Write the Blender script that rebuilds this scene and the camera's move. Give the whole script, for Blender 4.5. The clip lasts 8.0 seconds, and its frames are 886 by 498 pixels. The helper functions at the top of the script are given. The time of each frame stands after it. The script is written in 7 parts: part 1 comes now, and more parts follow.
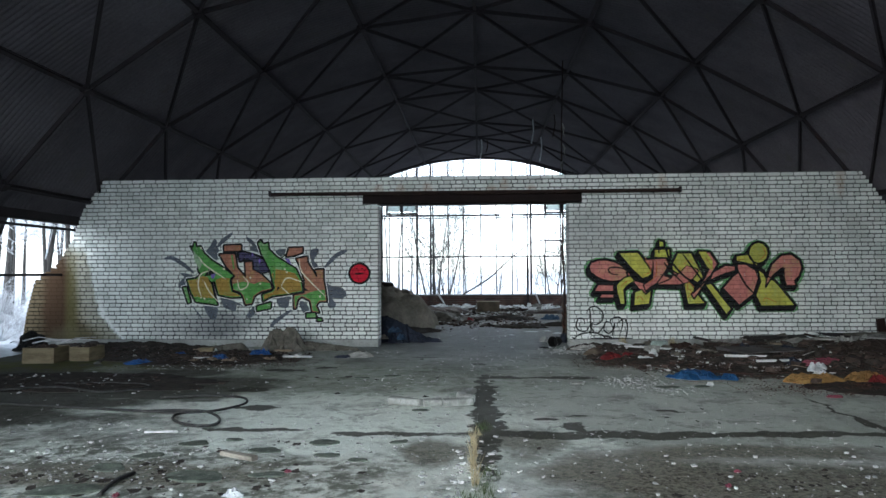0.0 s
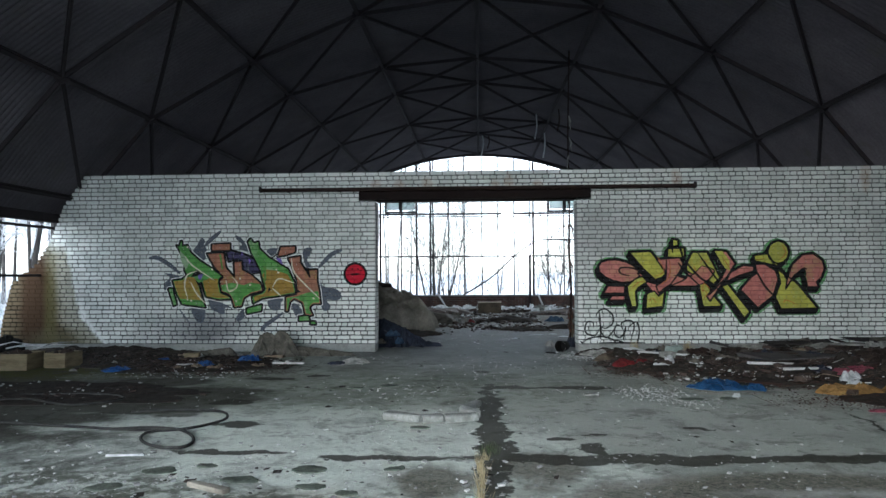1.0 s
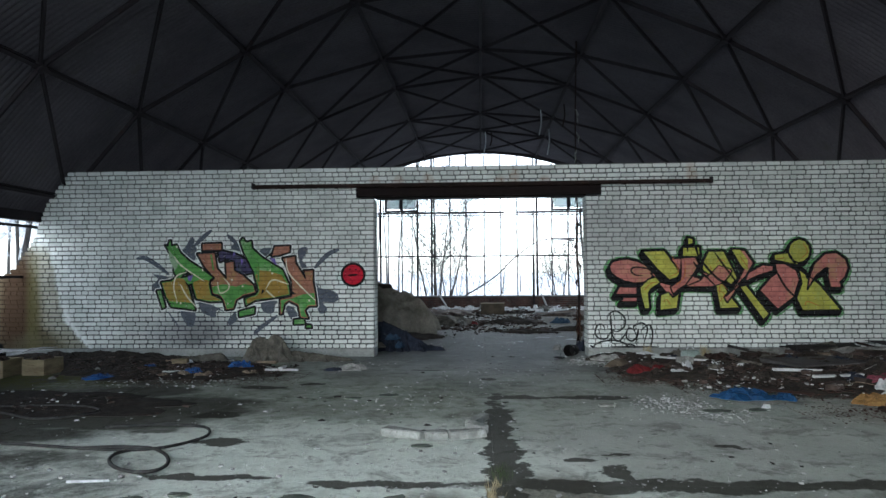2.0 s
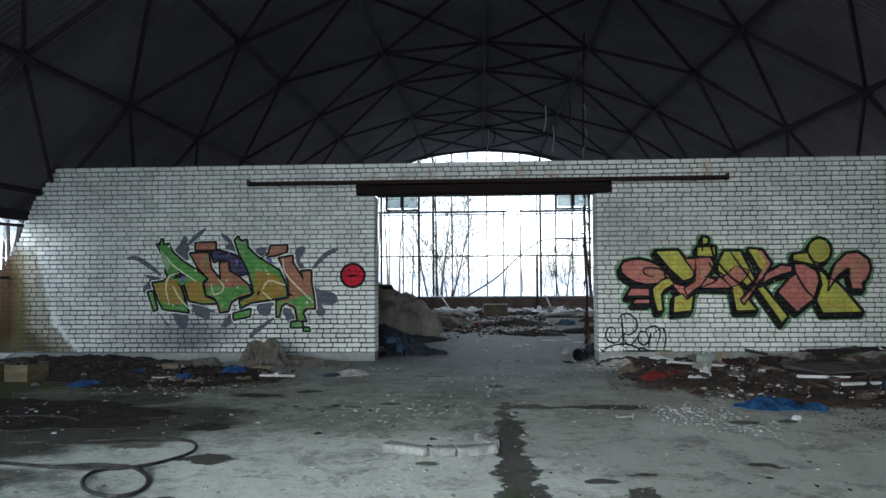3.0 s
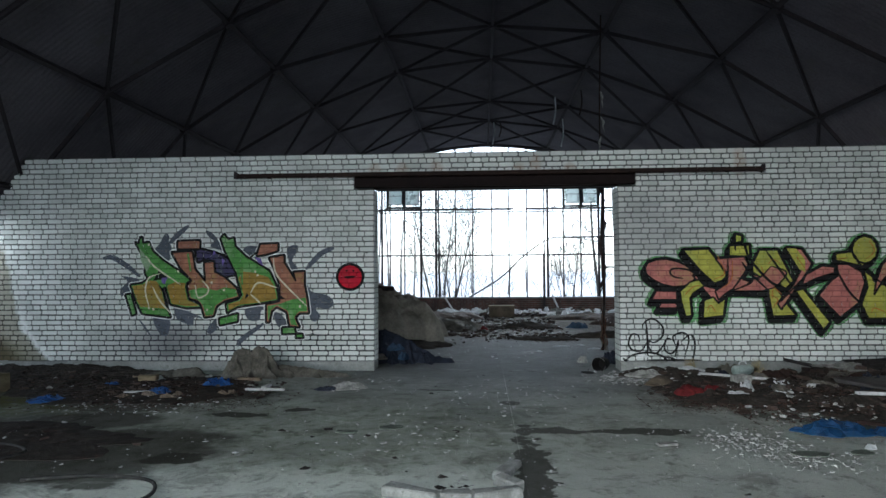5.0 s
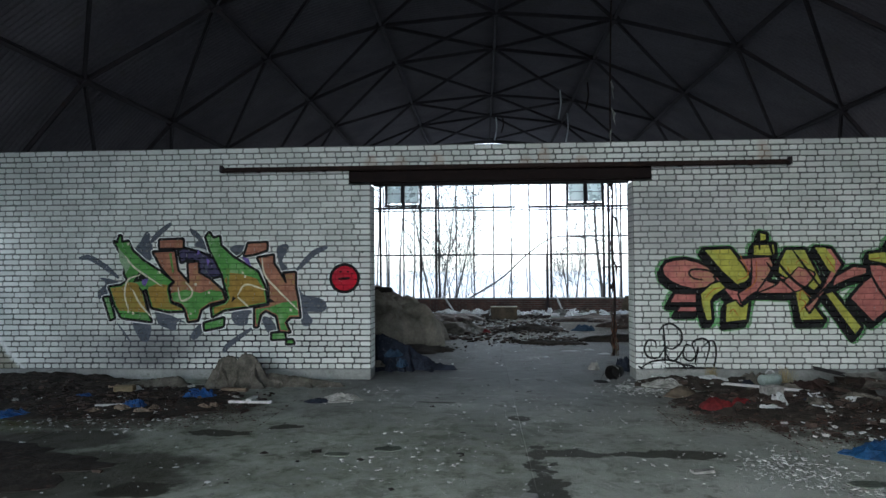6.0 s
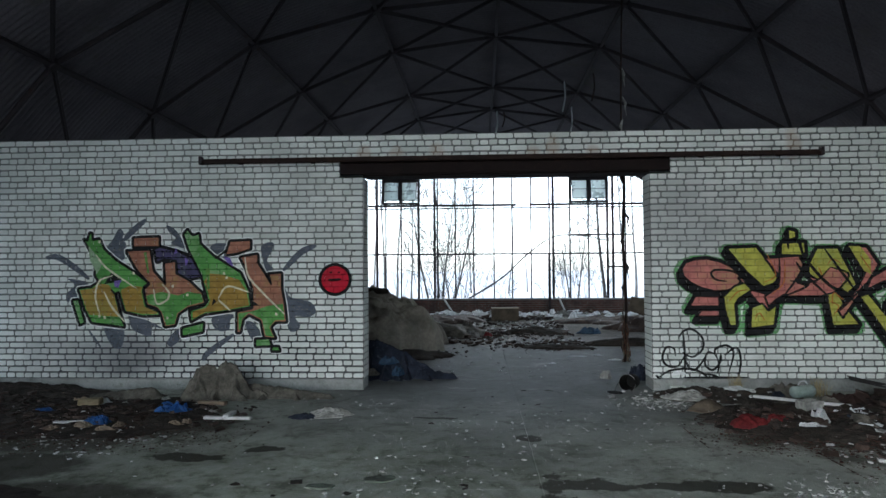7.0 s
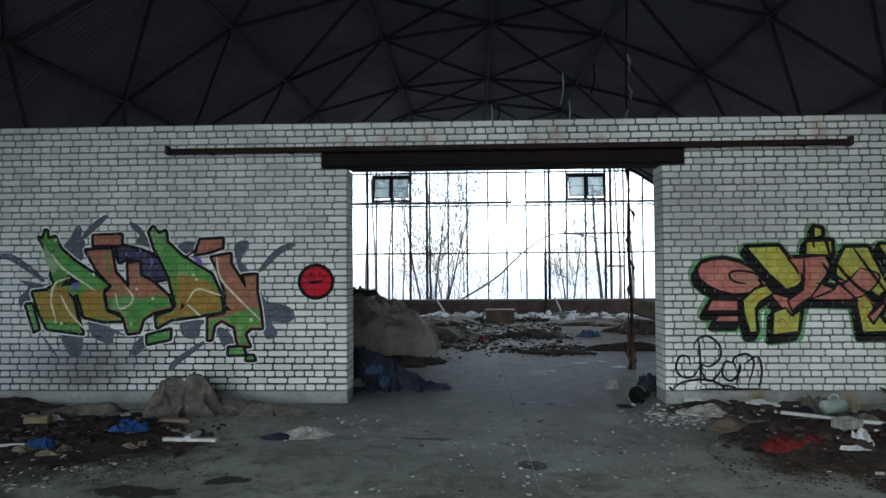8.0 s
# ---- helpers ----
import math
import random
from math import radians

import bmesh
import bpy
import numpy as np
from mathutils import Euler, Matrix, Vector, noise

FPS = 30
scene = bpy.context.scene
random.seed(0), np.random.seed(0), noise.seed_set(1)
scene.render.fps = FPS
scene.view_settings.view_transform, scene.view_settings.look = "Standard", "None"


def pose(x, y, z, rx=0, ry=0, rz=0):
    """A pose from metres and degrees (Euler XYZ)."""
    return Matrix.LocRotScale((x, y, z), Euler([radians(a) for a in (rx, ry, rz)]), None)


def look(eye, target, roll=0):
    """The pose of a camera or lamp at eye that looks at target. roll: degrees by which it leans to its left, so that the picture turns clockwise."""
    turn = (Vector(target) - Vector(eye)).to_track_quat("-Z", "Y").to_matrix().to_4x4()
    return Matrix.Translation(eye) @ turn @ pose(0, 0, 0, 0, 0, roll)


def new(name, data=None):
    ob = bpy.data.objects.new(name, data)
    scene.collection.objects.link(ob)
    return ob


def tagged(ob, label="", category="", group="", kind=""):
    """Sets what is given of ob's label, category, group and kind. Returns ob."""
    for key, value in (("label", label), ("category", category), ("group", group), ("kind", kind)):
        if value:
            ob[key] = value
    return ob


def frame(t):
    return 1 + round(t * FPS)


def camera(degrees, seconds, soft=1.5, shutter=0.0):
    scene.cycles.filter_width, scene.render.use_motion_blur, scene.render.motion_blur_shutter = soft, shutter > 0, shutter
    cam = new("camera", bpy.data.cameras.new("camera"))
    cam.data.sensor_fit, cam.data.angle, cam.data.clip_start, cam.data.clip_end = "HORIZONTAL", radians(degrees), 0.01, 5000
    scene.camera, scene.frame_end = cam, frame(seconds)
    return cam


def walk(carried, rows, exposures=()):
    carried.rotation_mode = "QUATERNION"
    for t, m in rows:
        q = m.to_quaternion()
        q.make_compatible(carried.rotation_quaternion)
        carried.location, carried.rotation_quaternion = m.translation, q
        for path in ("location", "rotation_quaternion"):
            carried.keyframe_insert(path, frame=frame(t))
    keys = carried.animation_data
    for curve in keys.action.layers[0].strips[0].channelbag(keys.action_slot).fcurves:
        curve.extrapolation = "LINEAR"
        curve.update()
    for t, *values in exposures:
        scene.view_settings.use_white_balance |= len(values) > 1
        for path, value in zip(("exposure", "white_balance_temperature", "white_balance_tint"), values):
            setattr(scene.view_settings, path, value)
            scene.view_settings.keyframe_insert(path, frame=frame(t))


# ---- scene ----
from mathutils.geometry import delaunay_2d_cdt, tessellate_polygon
import functools

cam = camera(66.3, 8.0)
PATH = [
    (0, (0.094, 0.042, 1.483), (-0.013, 2.038, 1.554), -0.3),
    (0.5, (0.065, 0.438, 1.498), (-0.041, 2.434, 1.567), -0.4),
    (1, (0.033, 0.805, 1.5), (-0.073, 2.801, 1.57), -0.3),
    (1.5, (0.003, 1.149, 1.505), (-0.105, 3.145, 1.575), -0.4),
    (3, (-0.113, 1.971, 1.522), (-0.223, 3.967, 1.592), -0.4),
    (3.5, (-0.165, 2.2, 1.531), (-0.276, 4.196, 1.599), -0.4),
    (4, (-0.188, 2.456, 1.536), (-0.303, 4.451, 1.605), -0.5),
    (4.5, (-0.218, 2.715, 1.546), (-0.332, 4.71, 1.614), -0.4),
    (6, (-0.324, 3.784, 1.582), (-0.436, 5.78, 1.647), -0.4),
    (6.5, (-0.362, 4.187, 1.595), (-0.47, 6.183, 1.659), -0.4),
    (7, (-0.386, 4.613, 1.599), (-0.493, 6.609, 1.662), -0.4),
    (7.5, (-0.405, 5.042, 1.612), (-0.511, 7.038, 1.674), -0.5),
    (8, (-0.419, 5.446, 1.625), (-0.505, 7.443, 1.685), -0.4),
]
walk(cam, [(t, look(eye, target, roll)) for t, eye, target, roll in PATH], [(0.0, 2.2, 5750, 5), (8.0, 1.97, 5750, 5)])

# ---- light ----
SUN_UP, SUN_TURN = radians(28), radians(200)
world = bpy.data.worlds.new("overcast")
scene.world = world
world.use_nodes = True
wn = world.node_tree.nodes
sky = wn.new("ShaderNodeTexSky")
sky.sky_type, sky.sun_disc = "NISHITA", False
sky.sun_elevation, sky.sun_rotation = SUN_UP, SUN_TURN
sky.air_density, sky.dust_density, sky.ozone_density = 1.0, 1.0, 1.0
wn["Background"].inputs["Strength"].default_value = 0.15
cloud = wn.new("ShaderNodeHueSaturation")
cloud.inputs["Saturation"].default_value = 0.35
world.node_tree.links.new(sky.outputs[0], cloud.inputs["Color"])
world.node_tree.links.new(cloud.outputs[0], wn["Background"].inputs["Color"])
sun = new("sun", bpy.data.lights.new("sun", "SUN"))
sun.data.energy, sun.data.angle, sun.data.color = 0.6, radians(25), (1.0, 0.97, 0.93)
sun.matrix_world = pose(0, 0, 30, 62, 0, 180 - 200 + 180)

# ---- plan ----
WALL_Y, WALL_T, WALL_TOP = 13.742, 0.38, 3.45
PLINTH, COURSES, STRETCH = 0.15, 40, 0.2484
COURSE = (WALL_TOP - PLINTH) / COURSES
DOOR_L, DOOR_R, DOOR_TOP = -1.955, 1.88, 2.885
FAR_Y, SILL = 30.02, 0.545
NEAR_Y = -1.0
ARCH_X, ARCH_Z, ARCH_R = -0.03, -4.17, 10.78
BAY, BAY_0 = 2.83, 13.5


def arch(deg, r=ARCH_R):
    a = radians(deg)
    return ARCH_X + r * math.sin(a), ARCH_Z + r * math.cos(a)


FRAME_X, FRAME_Z, FRAME_R, FRAME_STEP = 0.027, -4.117, 10.95, 12.34
SHIFT = (-0.39, -0.24, 0.17, -0.03, 0.0)      # the nodes stand in pairs, a little off the even bays


def rib_point(i, out=0.0):
    """Where rib line i (0 at the ridge, 4 above the eaves) meets the vault, moved outwards by out."""
    if abs(i) > 4:
        return arch(math.copysign(51.2, i), ARCH_R + out)
    if abs(i) == 4:
        return arch(12 * i, ARCH_R - 0.06 + out)
    a = radians(FRAME_STEP * i)
    return FRAME_X + (FRAME_R + out) * math.sin(a), FRAME_Z + (FRAME_R + out) * math.cos(a)


def node_y(i, k):
    return 14.12 + 2.99 * k + SHIFT[abs(i)] * (1 if k % 2 == 0 else -1)


def sag(y):
    """How far the vault comes down towards the glazed end."""
    t = min(1.0, max(0.0, (y - 19.0) / 10.0))
    return 0.3 * t * t * (3 - 2 * t)


def roof_z(x, y):
    return FRAME_Z + math.sqrt((FRAME_R - sag(y)) ** 2 - (x - FRAME_X) ** 2)


# ---- materials ----
def nodes_of(name):
    m = bpy.data.materials.new(name)
    m.use_nodes = True
    return m, m.node_tree, m.node_tree.nodes["Principled BSDF"]


def add(tree, kind, **inputs):
    n = tree.nodes.new(kind)
    for k, v in inputs.items():
        n.inputs[k.replace("_", " ")].default_value = v
    return n


def ramp(tree, fac, lo, hi):
    n = add(tree, "ShaderNodeMapRange", From_Min=lo, From_Max=hi)
    n.interpolation_type = "SMOOTHSTEP"
    tree.links.new(fac, n.inputs["Value"])
    return n.outputs[0]


def mixed(tree, fac, a, b, blend="MIX"):
    n = tree.nodes.new("ShaderNodeMix")
    n.data_type, n.blend_type = "RGBA", blend
    for socket, v in ((n.inputs[0], fac), (n.inputs[6], a), (n.inputs[7], b)):
        if isinstance(v, bpy.types.NodeSocket):
            tree.links.new(v, socket)
        elif isinstance(v, (int, float)):
            socket.default_value = v
        else:
            socket.default_value = (*v[:3], 1)
    return n.outputs[2]


def calc(tree, op, a, b=0.0):
    n = tree.nodes.new("ShaderNodeMath")
    n.operation = op
    for socket, v in ((n.inputs[0], a), (n.inputs[1], b)):
        if isinstance(v, bpy.types.NodeSocket):
            tree.links.new(v, socket)
        else:
            socket.default_value = v
    return n.outputs[0]


def place(tree):
    return tree.nodes.new("ShaderNodeNewGeometry").outputs["Position"]


def noisy(tree, scale, detail=6.0, rough=0.6, stretch=(1, 1, 1), shift=0.0, distortion=0.0):
    m = add(tree, "ShaderNodeMapping", Scale=stretch, Location=(shift, shift * 0.7, shift * 1.3))
    tree.links.new(place(tree), m.inputs["Vector"])
    n = add(tree, "ShaderNodeTexNoise", Scale=scale, Detail=detail, Roughness=rough, Distortion=distortion)
    tree.links.new(m.outputs[0], n.inputs["Vector"])
    return n.outputs["Fac"]


def relief(tree, bsdf, height, depth):
    n = add(tree, "ShaderNodeBump", Strength=1.0, Distance=depth)
    tree.links.new(height, n.inputs["Height"])
    tree.links.new(n.outputs[0], bsdf.inputs["Normal"])


def blob(tree, x, y, rx, ry, wobble=0.35, scale=1.3, axis="xy", edge=0.25, at=None):
    """A mask of a stain about (x, y) with an uneven edge: 1 inside, 0 outside."""
    sep = tree.nodes.new("ShaderNodeSeparateXYZ")
    tree.links.new(at or place(tree), sep.inputs[0])
    a = calc(tree, "DIVIDE", calc(tree, "SUBTRACT", sep.outputs[0], x), rx)
    b = calc(tree, "DIVIDE", calc(tree, "SUBTRACT", sep.outputs[1 if axis == "xy" else 2], y), ry)
    d = calc(tree, "SQRT", calc(tree, "ADD", calc(tree, "MULTIPLY", a, a), calc(tree, "MULTIPLY", b, b)))
    n = calc(tree, "MULTIPLY", calc(tree, "SUBTRACT", noisy(tree, scale, 6, 0.65, shift=x * 3 + y), 0.5), wobble * 4)
    return ramp(tree, calc(tree, "ADD", d, n), 1.0 + edge, 1.0 - edge)


def surface(name, dark, light, scale=3.0, rough=(0.6, 0.9), bump=0.004, fine=40.0, metal=0.0, vary="", stretch=(1, 1, 1), worn=None, spread=0.25, worn_at=(0.56, 0.7)):
    """Two colours by broad noise, grain by fine noise, a worn third colour, and a change from piece to piece."""
    m, tree, b = nodes_of(name)
    broad = noisy(tree, scale, 8, 0.62, stretch)
    grain = noisy(tree, fine, 5, 0.7, stretch, 3.1)
    col = mixed(tree, ramp(tree, broad, 0.3, 0.7), dark, light)
    col = mixed(tree, calc(tree, "MULTIPLY", ramp(tree, grain, 0.35, 0.75), 0.45), col, [c * 0.55 for c in dark])
    if worn:
        col = mixed(tree, ramp(tree, noisy(tree, scale * 2.3, 9, 0.7, stretch, 7.7), *worn_at), col, worn)
    if vary:
        if vary == "object":
            rnd = tree.nodes.new("ShaderNodeObjectInfo").outputs["Random"]
        else:
            rnd = tree.nodes.new("ShaderNodeNewGeometry").outputs["Random Per Island"]
        hsv = tree.nodes.new("ShaderNodeHueSaturation")
        tree.links.new(calc(tree, "ADD", calc(tree, "MULTIPLY", rnd, spread), 1 - spread * 0.6), hsv.inputs["Value"])
        tree.links.new(col, hsv.inputs["Color"])
        col = hsv.outputs[0]
    tree.links.new(col, b.inputs["Base Color"])
    r = add(tree, "ShaderNodeMapRange", To_Min=rough[0], To_Max=rough[1])
    tree.links.new(broad, r.inputs["Value"])
    tree.links.new(r.outputs[0], b.inputs["Roughness"])
    b.inputs["Metallic"].default_value = metal
    b.inputs["Specular IOR Level"].default_value = 0.15
    relief(tree, b, calc(tree, "ADD", calc(tree, "MULTIPLY", broad, 1.0), calc(tree, "MULTIPLY", grain, 0.5)), bump)
    return m


def brick_material(name, vary):
    """White silicate brick with soot, rust runs and the brown and green damp stain at the wall's outer end."""
    m, tree, b = nodes_of(name)
    broad, grain = noisy(tree, 1.1, 8, 0.6), noisy(tree, 55, 5, 0.7, shift=2)
    col = mixed(tree, ramp(tree, broad, 0.25, 0.7), (0.52, 0.545, 0.525), (0.72, 0.75, 0.725))
    col = mixed(tree, calc(tree, "MULTIPLY", ramp(tree, grain, 0.45, 0.8), 0.35), col, (0.3, 0.3, 0.29))
    if vary == "object":
        rnd = tree.nodes.new("ShaderNodeObjectInfo").outputs["Random"]
    else:
        rnd = tree.nodes.new("ShaderNodeNewGeometry").outputs["Random Per Island"]
    hsv = tree.nodes.new("ShaderNodeHueSaturation")
    tree.links.new(calc(tree, "ADD", calc(tree, "MULTIPLY", rnd, 0.22), 0.86), hsv.inputs["Value"])
    tree.links.new(col, hsv.inputs["Color"])
    dull = calc(tree, "MULTIPLY", ramp(tree, rnd, 0.86, 0.97), 0.42)
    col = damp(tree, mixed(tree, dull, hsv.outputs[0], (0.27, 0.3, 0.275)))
    tree.links.new(col, b.inputs["Base Color"])
    b.inputs["Roughness"].default_value = 0.88
    b.inputs["Specular IOR Level"].default_value = 0.12
    relief(tree, b, calc(tree, "ADD", noisy(tree, 18, 6, 0.7, shift=5), calc(tree, "MULTIPLY", grain, 0.4)), 0.004)
    return m


def damp(tree, col):
    """Stains of the white wall, shared by its bricks and its mortar."""
    grime = noisy(tree, 0.55, 7, 0.65, (1, 1, 0.6), 11)
    col = mixed(tree, calc(tree, "MULTIPLY", ramp(tree, grime, 0.5, 0.75), 0.2), col, (0.26, 0.27, 0.26))
    sep = tree.nodes.new("ShaderNodeSeparateXYZ")
    tree.links.new(place(tree), sep.inputs[0])
    x, z = sep.outputs[0], sep.outputs[2]
    rim = calc(tree, "MAXIMUM", calc(tree, "SUBTRACT", -7.57, calc(tree, "MULTIPLY", z, 0.25)), calc(tree, "SUBTRACT", -7.13, calc(tree, "MULTIPLY", z, 0.95)))
    rim = calc(tree, "ADD", rim, calc(tree, "MULTIPLY", calc(tree, "SUBTRACT", noisy(tree, 3.0, 6, 0.65, shift=31), 0.5), 0.35))
    inside = calc(tree, "SUBTRACT", rim, x)
    below = ramp(tree, calc(tree, "ADD", z, calc(tree, "MULTIPLY", noisy(tree, 2.0, 5, 0.6, shift=35), 0.5)), 2.45, 2.15)
    stain = calc(tree, "MULTIPLY", ramp(tree, inside, -0.02, 0.08), below)
    col = mixed(tree, calc(tree, "MULTIPLY", stain, 0.9), col, (0.5, 0.465, 0.385), "MULTIPLY")
    deep = calc(tree, "MULTIPLY", ramp(tree, inside, 0.2, 0.7), below)
    col = mixed(tree, calc(tree, "MULTIPLY", deep, 0.95), col, (0.25, 0.19, 0.125), "MULTIPLY")
    col = mixed(tree, calc(tree, "MULTIPLY", blob(tree, -8.66, 0.85, 0.32, 1.25, 0.2, 3.0, "xz", 0.4), 0.92), col, (0.045, 0.026, 0.015))
    col = mixed(tree, calc(tree, "MULTIPLY", blob(tree, -8.38, 0.75, 0.13, 1.1, 0.2, 3.0, "xz", 0.6), 0.55), col, (0.1, 0.095, 0.035))
    col = mixed(tree, calc(tree, "MULTIPLY", blob(tree, -8.15, 0.1, 0.7, 0.35, 0.3, 2.0, "xz", 0.4), 0.45), col, (0.12, 0.115, 0.07))
    # drip streaks, with some shade mixed in against the bright side light
    dimming_film = calc(tree, "MULTIPLY", blob(tree, -6.9, 1.3, 1.0, 1.3, 0.3, 1.4, "xz", 0.5), ramp(tree, noisy(tree, 4.0, 7, 0.7, (1, 1, 0.4), 41), 0.3, 0.6))
    col = mixed(tree, calc(tree, "MULTIPLY", dimming_film, 0.04), col, (0.27, 0.29, 0.27))
    crust = calc(tree, "MULTIPLY", calc(tree, "MULTIPLY", ramp(tree, inside, -0.09, -0.03), ramp(tree, inside, 0.03, -0.01)), ramp(tree, z, 1.0, 0.7))
    col = mixed(tree, calc(tree, "MULTIPLY", crust, 0.65), col, (0.74, 0.75, 0.76))
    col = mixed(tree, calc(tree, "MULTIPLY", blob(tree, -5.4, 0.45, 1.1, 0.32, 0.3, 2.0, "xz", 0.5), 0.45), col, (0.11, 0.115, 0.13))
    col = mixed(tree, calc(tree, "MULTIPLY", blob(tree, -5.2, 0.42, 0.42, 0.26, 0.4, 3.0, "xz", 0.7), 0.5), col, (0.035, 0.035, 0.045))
    col = mixed(tree, calc(tree, "MULTIPLY", blob(tree, 2.6, 2.2, 1.2, 0.6, 0.3, 1.5, "xz", 0.6), 0.35), col, (0.2, 0.2, 0.21))
    for x, z, h in ((-1.5, 3.17, 0.12), (-0.95, 3.19, 0.14), (0.35, 3.17, 0.1), (0.6, 3.22, 0.16), (1.15, 3.16, 0.1), (3.75, 3.25, 0.2), (-1.95, 3.2, 0.1), (7.2, 3.3, 0.3)):
        col = mixed(tree, calc(tree, "MULTIPLY", blob(tree, x, z, 0.09, h, 0.3, 6.0, "xz", 0.4), 0.36), col, (0.3, 0.18, 0.11))
    return col


def mortar_material():
    m, tree, b = nodes_of("mortar")
    col = mixed(tree, ramp(tree, noisy(tree, 3, 8), 0.3, 0.7), (0.09, 0.096, 0.093), (0.165, 0.17, 0.167))
    col = mixed(tree, calc(tree, "MULTIPLY", blob(tree, -4.2, 2.7, 4.2, 1.0, 0.3, 0.8, "xz", 0.5), 0.55), col, (0.24, 0.25, 0.24))
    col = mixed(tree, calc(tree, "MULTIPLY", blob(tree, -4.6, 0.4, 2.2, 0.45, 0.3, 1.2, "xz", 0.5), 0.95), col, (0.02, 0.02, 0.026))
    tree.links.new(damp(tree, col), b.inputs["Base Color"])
    b.inputs["Roughness"].default_value = 0.95
    b.inputs["Specular IOR Level"].default_value = 0.1
    relief(tree, b, noisy(tree, 60, 5, 0.7), 0.004)
    return m


stain_at = blob


def concrete_floor():
    """Old concrete with dust, moss, wet patches and spilt soil."""
    m, tree, b = nodes_of("floor_concrete")
    warp = add(tree, "ShaderNodeTexNoise", Scale=2.6, Detail=9.0, Roughness=0.68)
    tree.links.new(place(tree), warp.inputs["Vector"])
    off = tree.nodes.new("ShaderNodeVectorMath")
    off.operation = "MULTIPLY_ADD"
    tree.links.new(warp.outputs["Color"], off.inputs[0])
    off.inputs[1].default_value, off.inputs[2].default_value = (0.55, 0.4, 0), (-0.275, -0.2, 0)
    bent = tree.nodes.new("ShaderNodeVectorMath")
    tree.links.new(place(tree), bent.inputs[0])
    tree.links.new(off.outputs[0], bent.inputs[1])
    blob = functools.partial(stain_at, at=bent.outputs[0])
    broad = noisy(tree, 0.8, 9, 0.65)
    mid, grain = noisy(tree, 5.5, 8, 0.7, shift=4), noisy(tree, 70, 5, 0.75, shift=9)
    col = mixed(tree, ramp(tree, broad, 0.3, 0.7), (0.27, 0.29, 0.255), (0.43, 0.455, 0.405))
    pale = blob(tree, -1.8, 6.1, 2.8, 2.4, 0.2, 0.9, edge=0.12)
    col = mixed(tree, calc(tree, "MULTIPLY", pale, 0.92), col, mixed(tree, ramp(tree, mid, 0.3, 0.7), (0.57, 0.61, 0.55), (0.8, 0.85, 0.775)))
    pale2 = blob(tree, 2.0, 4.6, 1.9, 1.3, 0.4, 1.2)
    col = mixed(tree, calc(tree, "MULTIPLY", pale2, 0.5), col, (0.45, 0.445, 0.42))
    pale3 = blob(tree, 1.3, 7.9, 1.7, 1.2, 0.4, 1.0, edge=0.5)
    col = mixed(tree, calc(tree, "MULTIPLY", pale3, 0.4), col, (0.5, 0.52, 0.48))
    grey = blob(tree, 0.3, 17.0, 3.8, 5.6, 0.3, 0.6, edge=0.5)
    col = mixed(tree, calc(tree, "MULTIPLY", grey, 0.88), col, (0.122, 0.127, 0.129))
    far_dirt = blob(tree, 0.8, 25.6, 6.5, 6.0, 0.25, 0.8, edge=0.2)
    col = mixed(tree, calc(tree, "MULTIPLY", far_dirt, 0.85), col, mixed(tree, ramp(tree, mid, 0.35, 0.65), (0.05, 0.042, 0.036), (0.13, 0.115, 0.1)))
    moss = calc(tree, "MULTIPLY", blob(tree, -1.5, 9.6, 2.4, 1.6, 0.4, 0.9, edge=0.6), ramp(tree, mid, 0.35, 0.65))
    col = mixed(tree, calc(tree, "MULTIPLY", moss, 0.6), col, (0.17, 0.2, 0.13))
    mottle, grit = noisy(tree, 1.9, 12, 0.78, shift=21, distortion=0.6), noisy(tree, 26, 7, 0.8, shift=33)
    col = mixed(tree, calc(tree, "MULTIPLY", ramp(tree, mottle, 0.5, 0.62), 0.5), col, (0.085, 0.085, 0.07))
    col = mixed(tree, calc(tree, "MULTIPLY", ramp(tree, mottle, 0.46, 0.34), 0.35), col, (0.48, 0.48, 0.45))
    sandy = calc(tree, "MULTIPLY", blob(tree, -0.9, 4.9, 0.9, 0.6, 0.4, 1.6, edge=0.5), ramp(tree, mid, 0.3, 0.6))
    col = mixed(tree, calc(tree, "MULTIPLY", sandy, 0.6), col, (0.52, 0.5, 0.43))
    rough_near = calc(tree, "MULTIPLY", blob(tree, 2.1, 4.8, 1.5, 0.65, 0.5, 1.6), ramp(tree, mid, 0.36, 0.52))
    col = mixed(tree, calc(tree, "MULTIPLY", rough_near, 0.8), col, mixed(tree, ramp(tree, grit, 0.4, 0.62), (0.05, 0.06, 0.045), (0.17, 0.185, 0.15)))
    rough_left = calc(tree, "MULTIPLY", blob(tree, -3.2, 4.9, 2.8, 1.1, 0.5, 1.4), ramp(tree, mid, 0.4, 0.56))
    col = mixed(tree, calc(tree, "MULTIPLY", rough_left, 0.85), col, (0.07, 0.075, 0.055))
    gritty = calc(tree, "MULTIPLY", blob(tree, -4.3, 6.5, 1.7, 0.75, 0.5, 1.3), ramp(tree, mottle, 0.36, 0.56))
    col = mixed(tree, calc(tree, "MULTIPLY", gritty, 0.75), col, mixed(tree, ramp(tree, grit, 0.42, 0.6), (0.06, 0.065, 0.055), (0.2, 0.21, 0.19)))
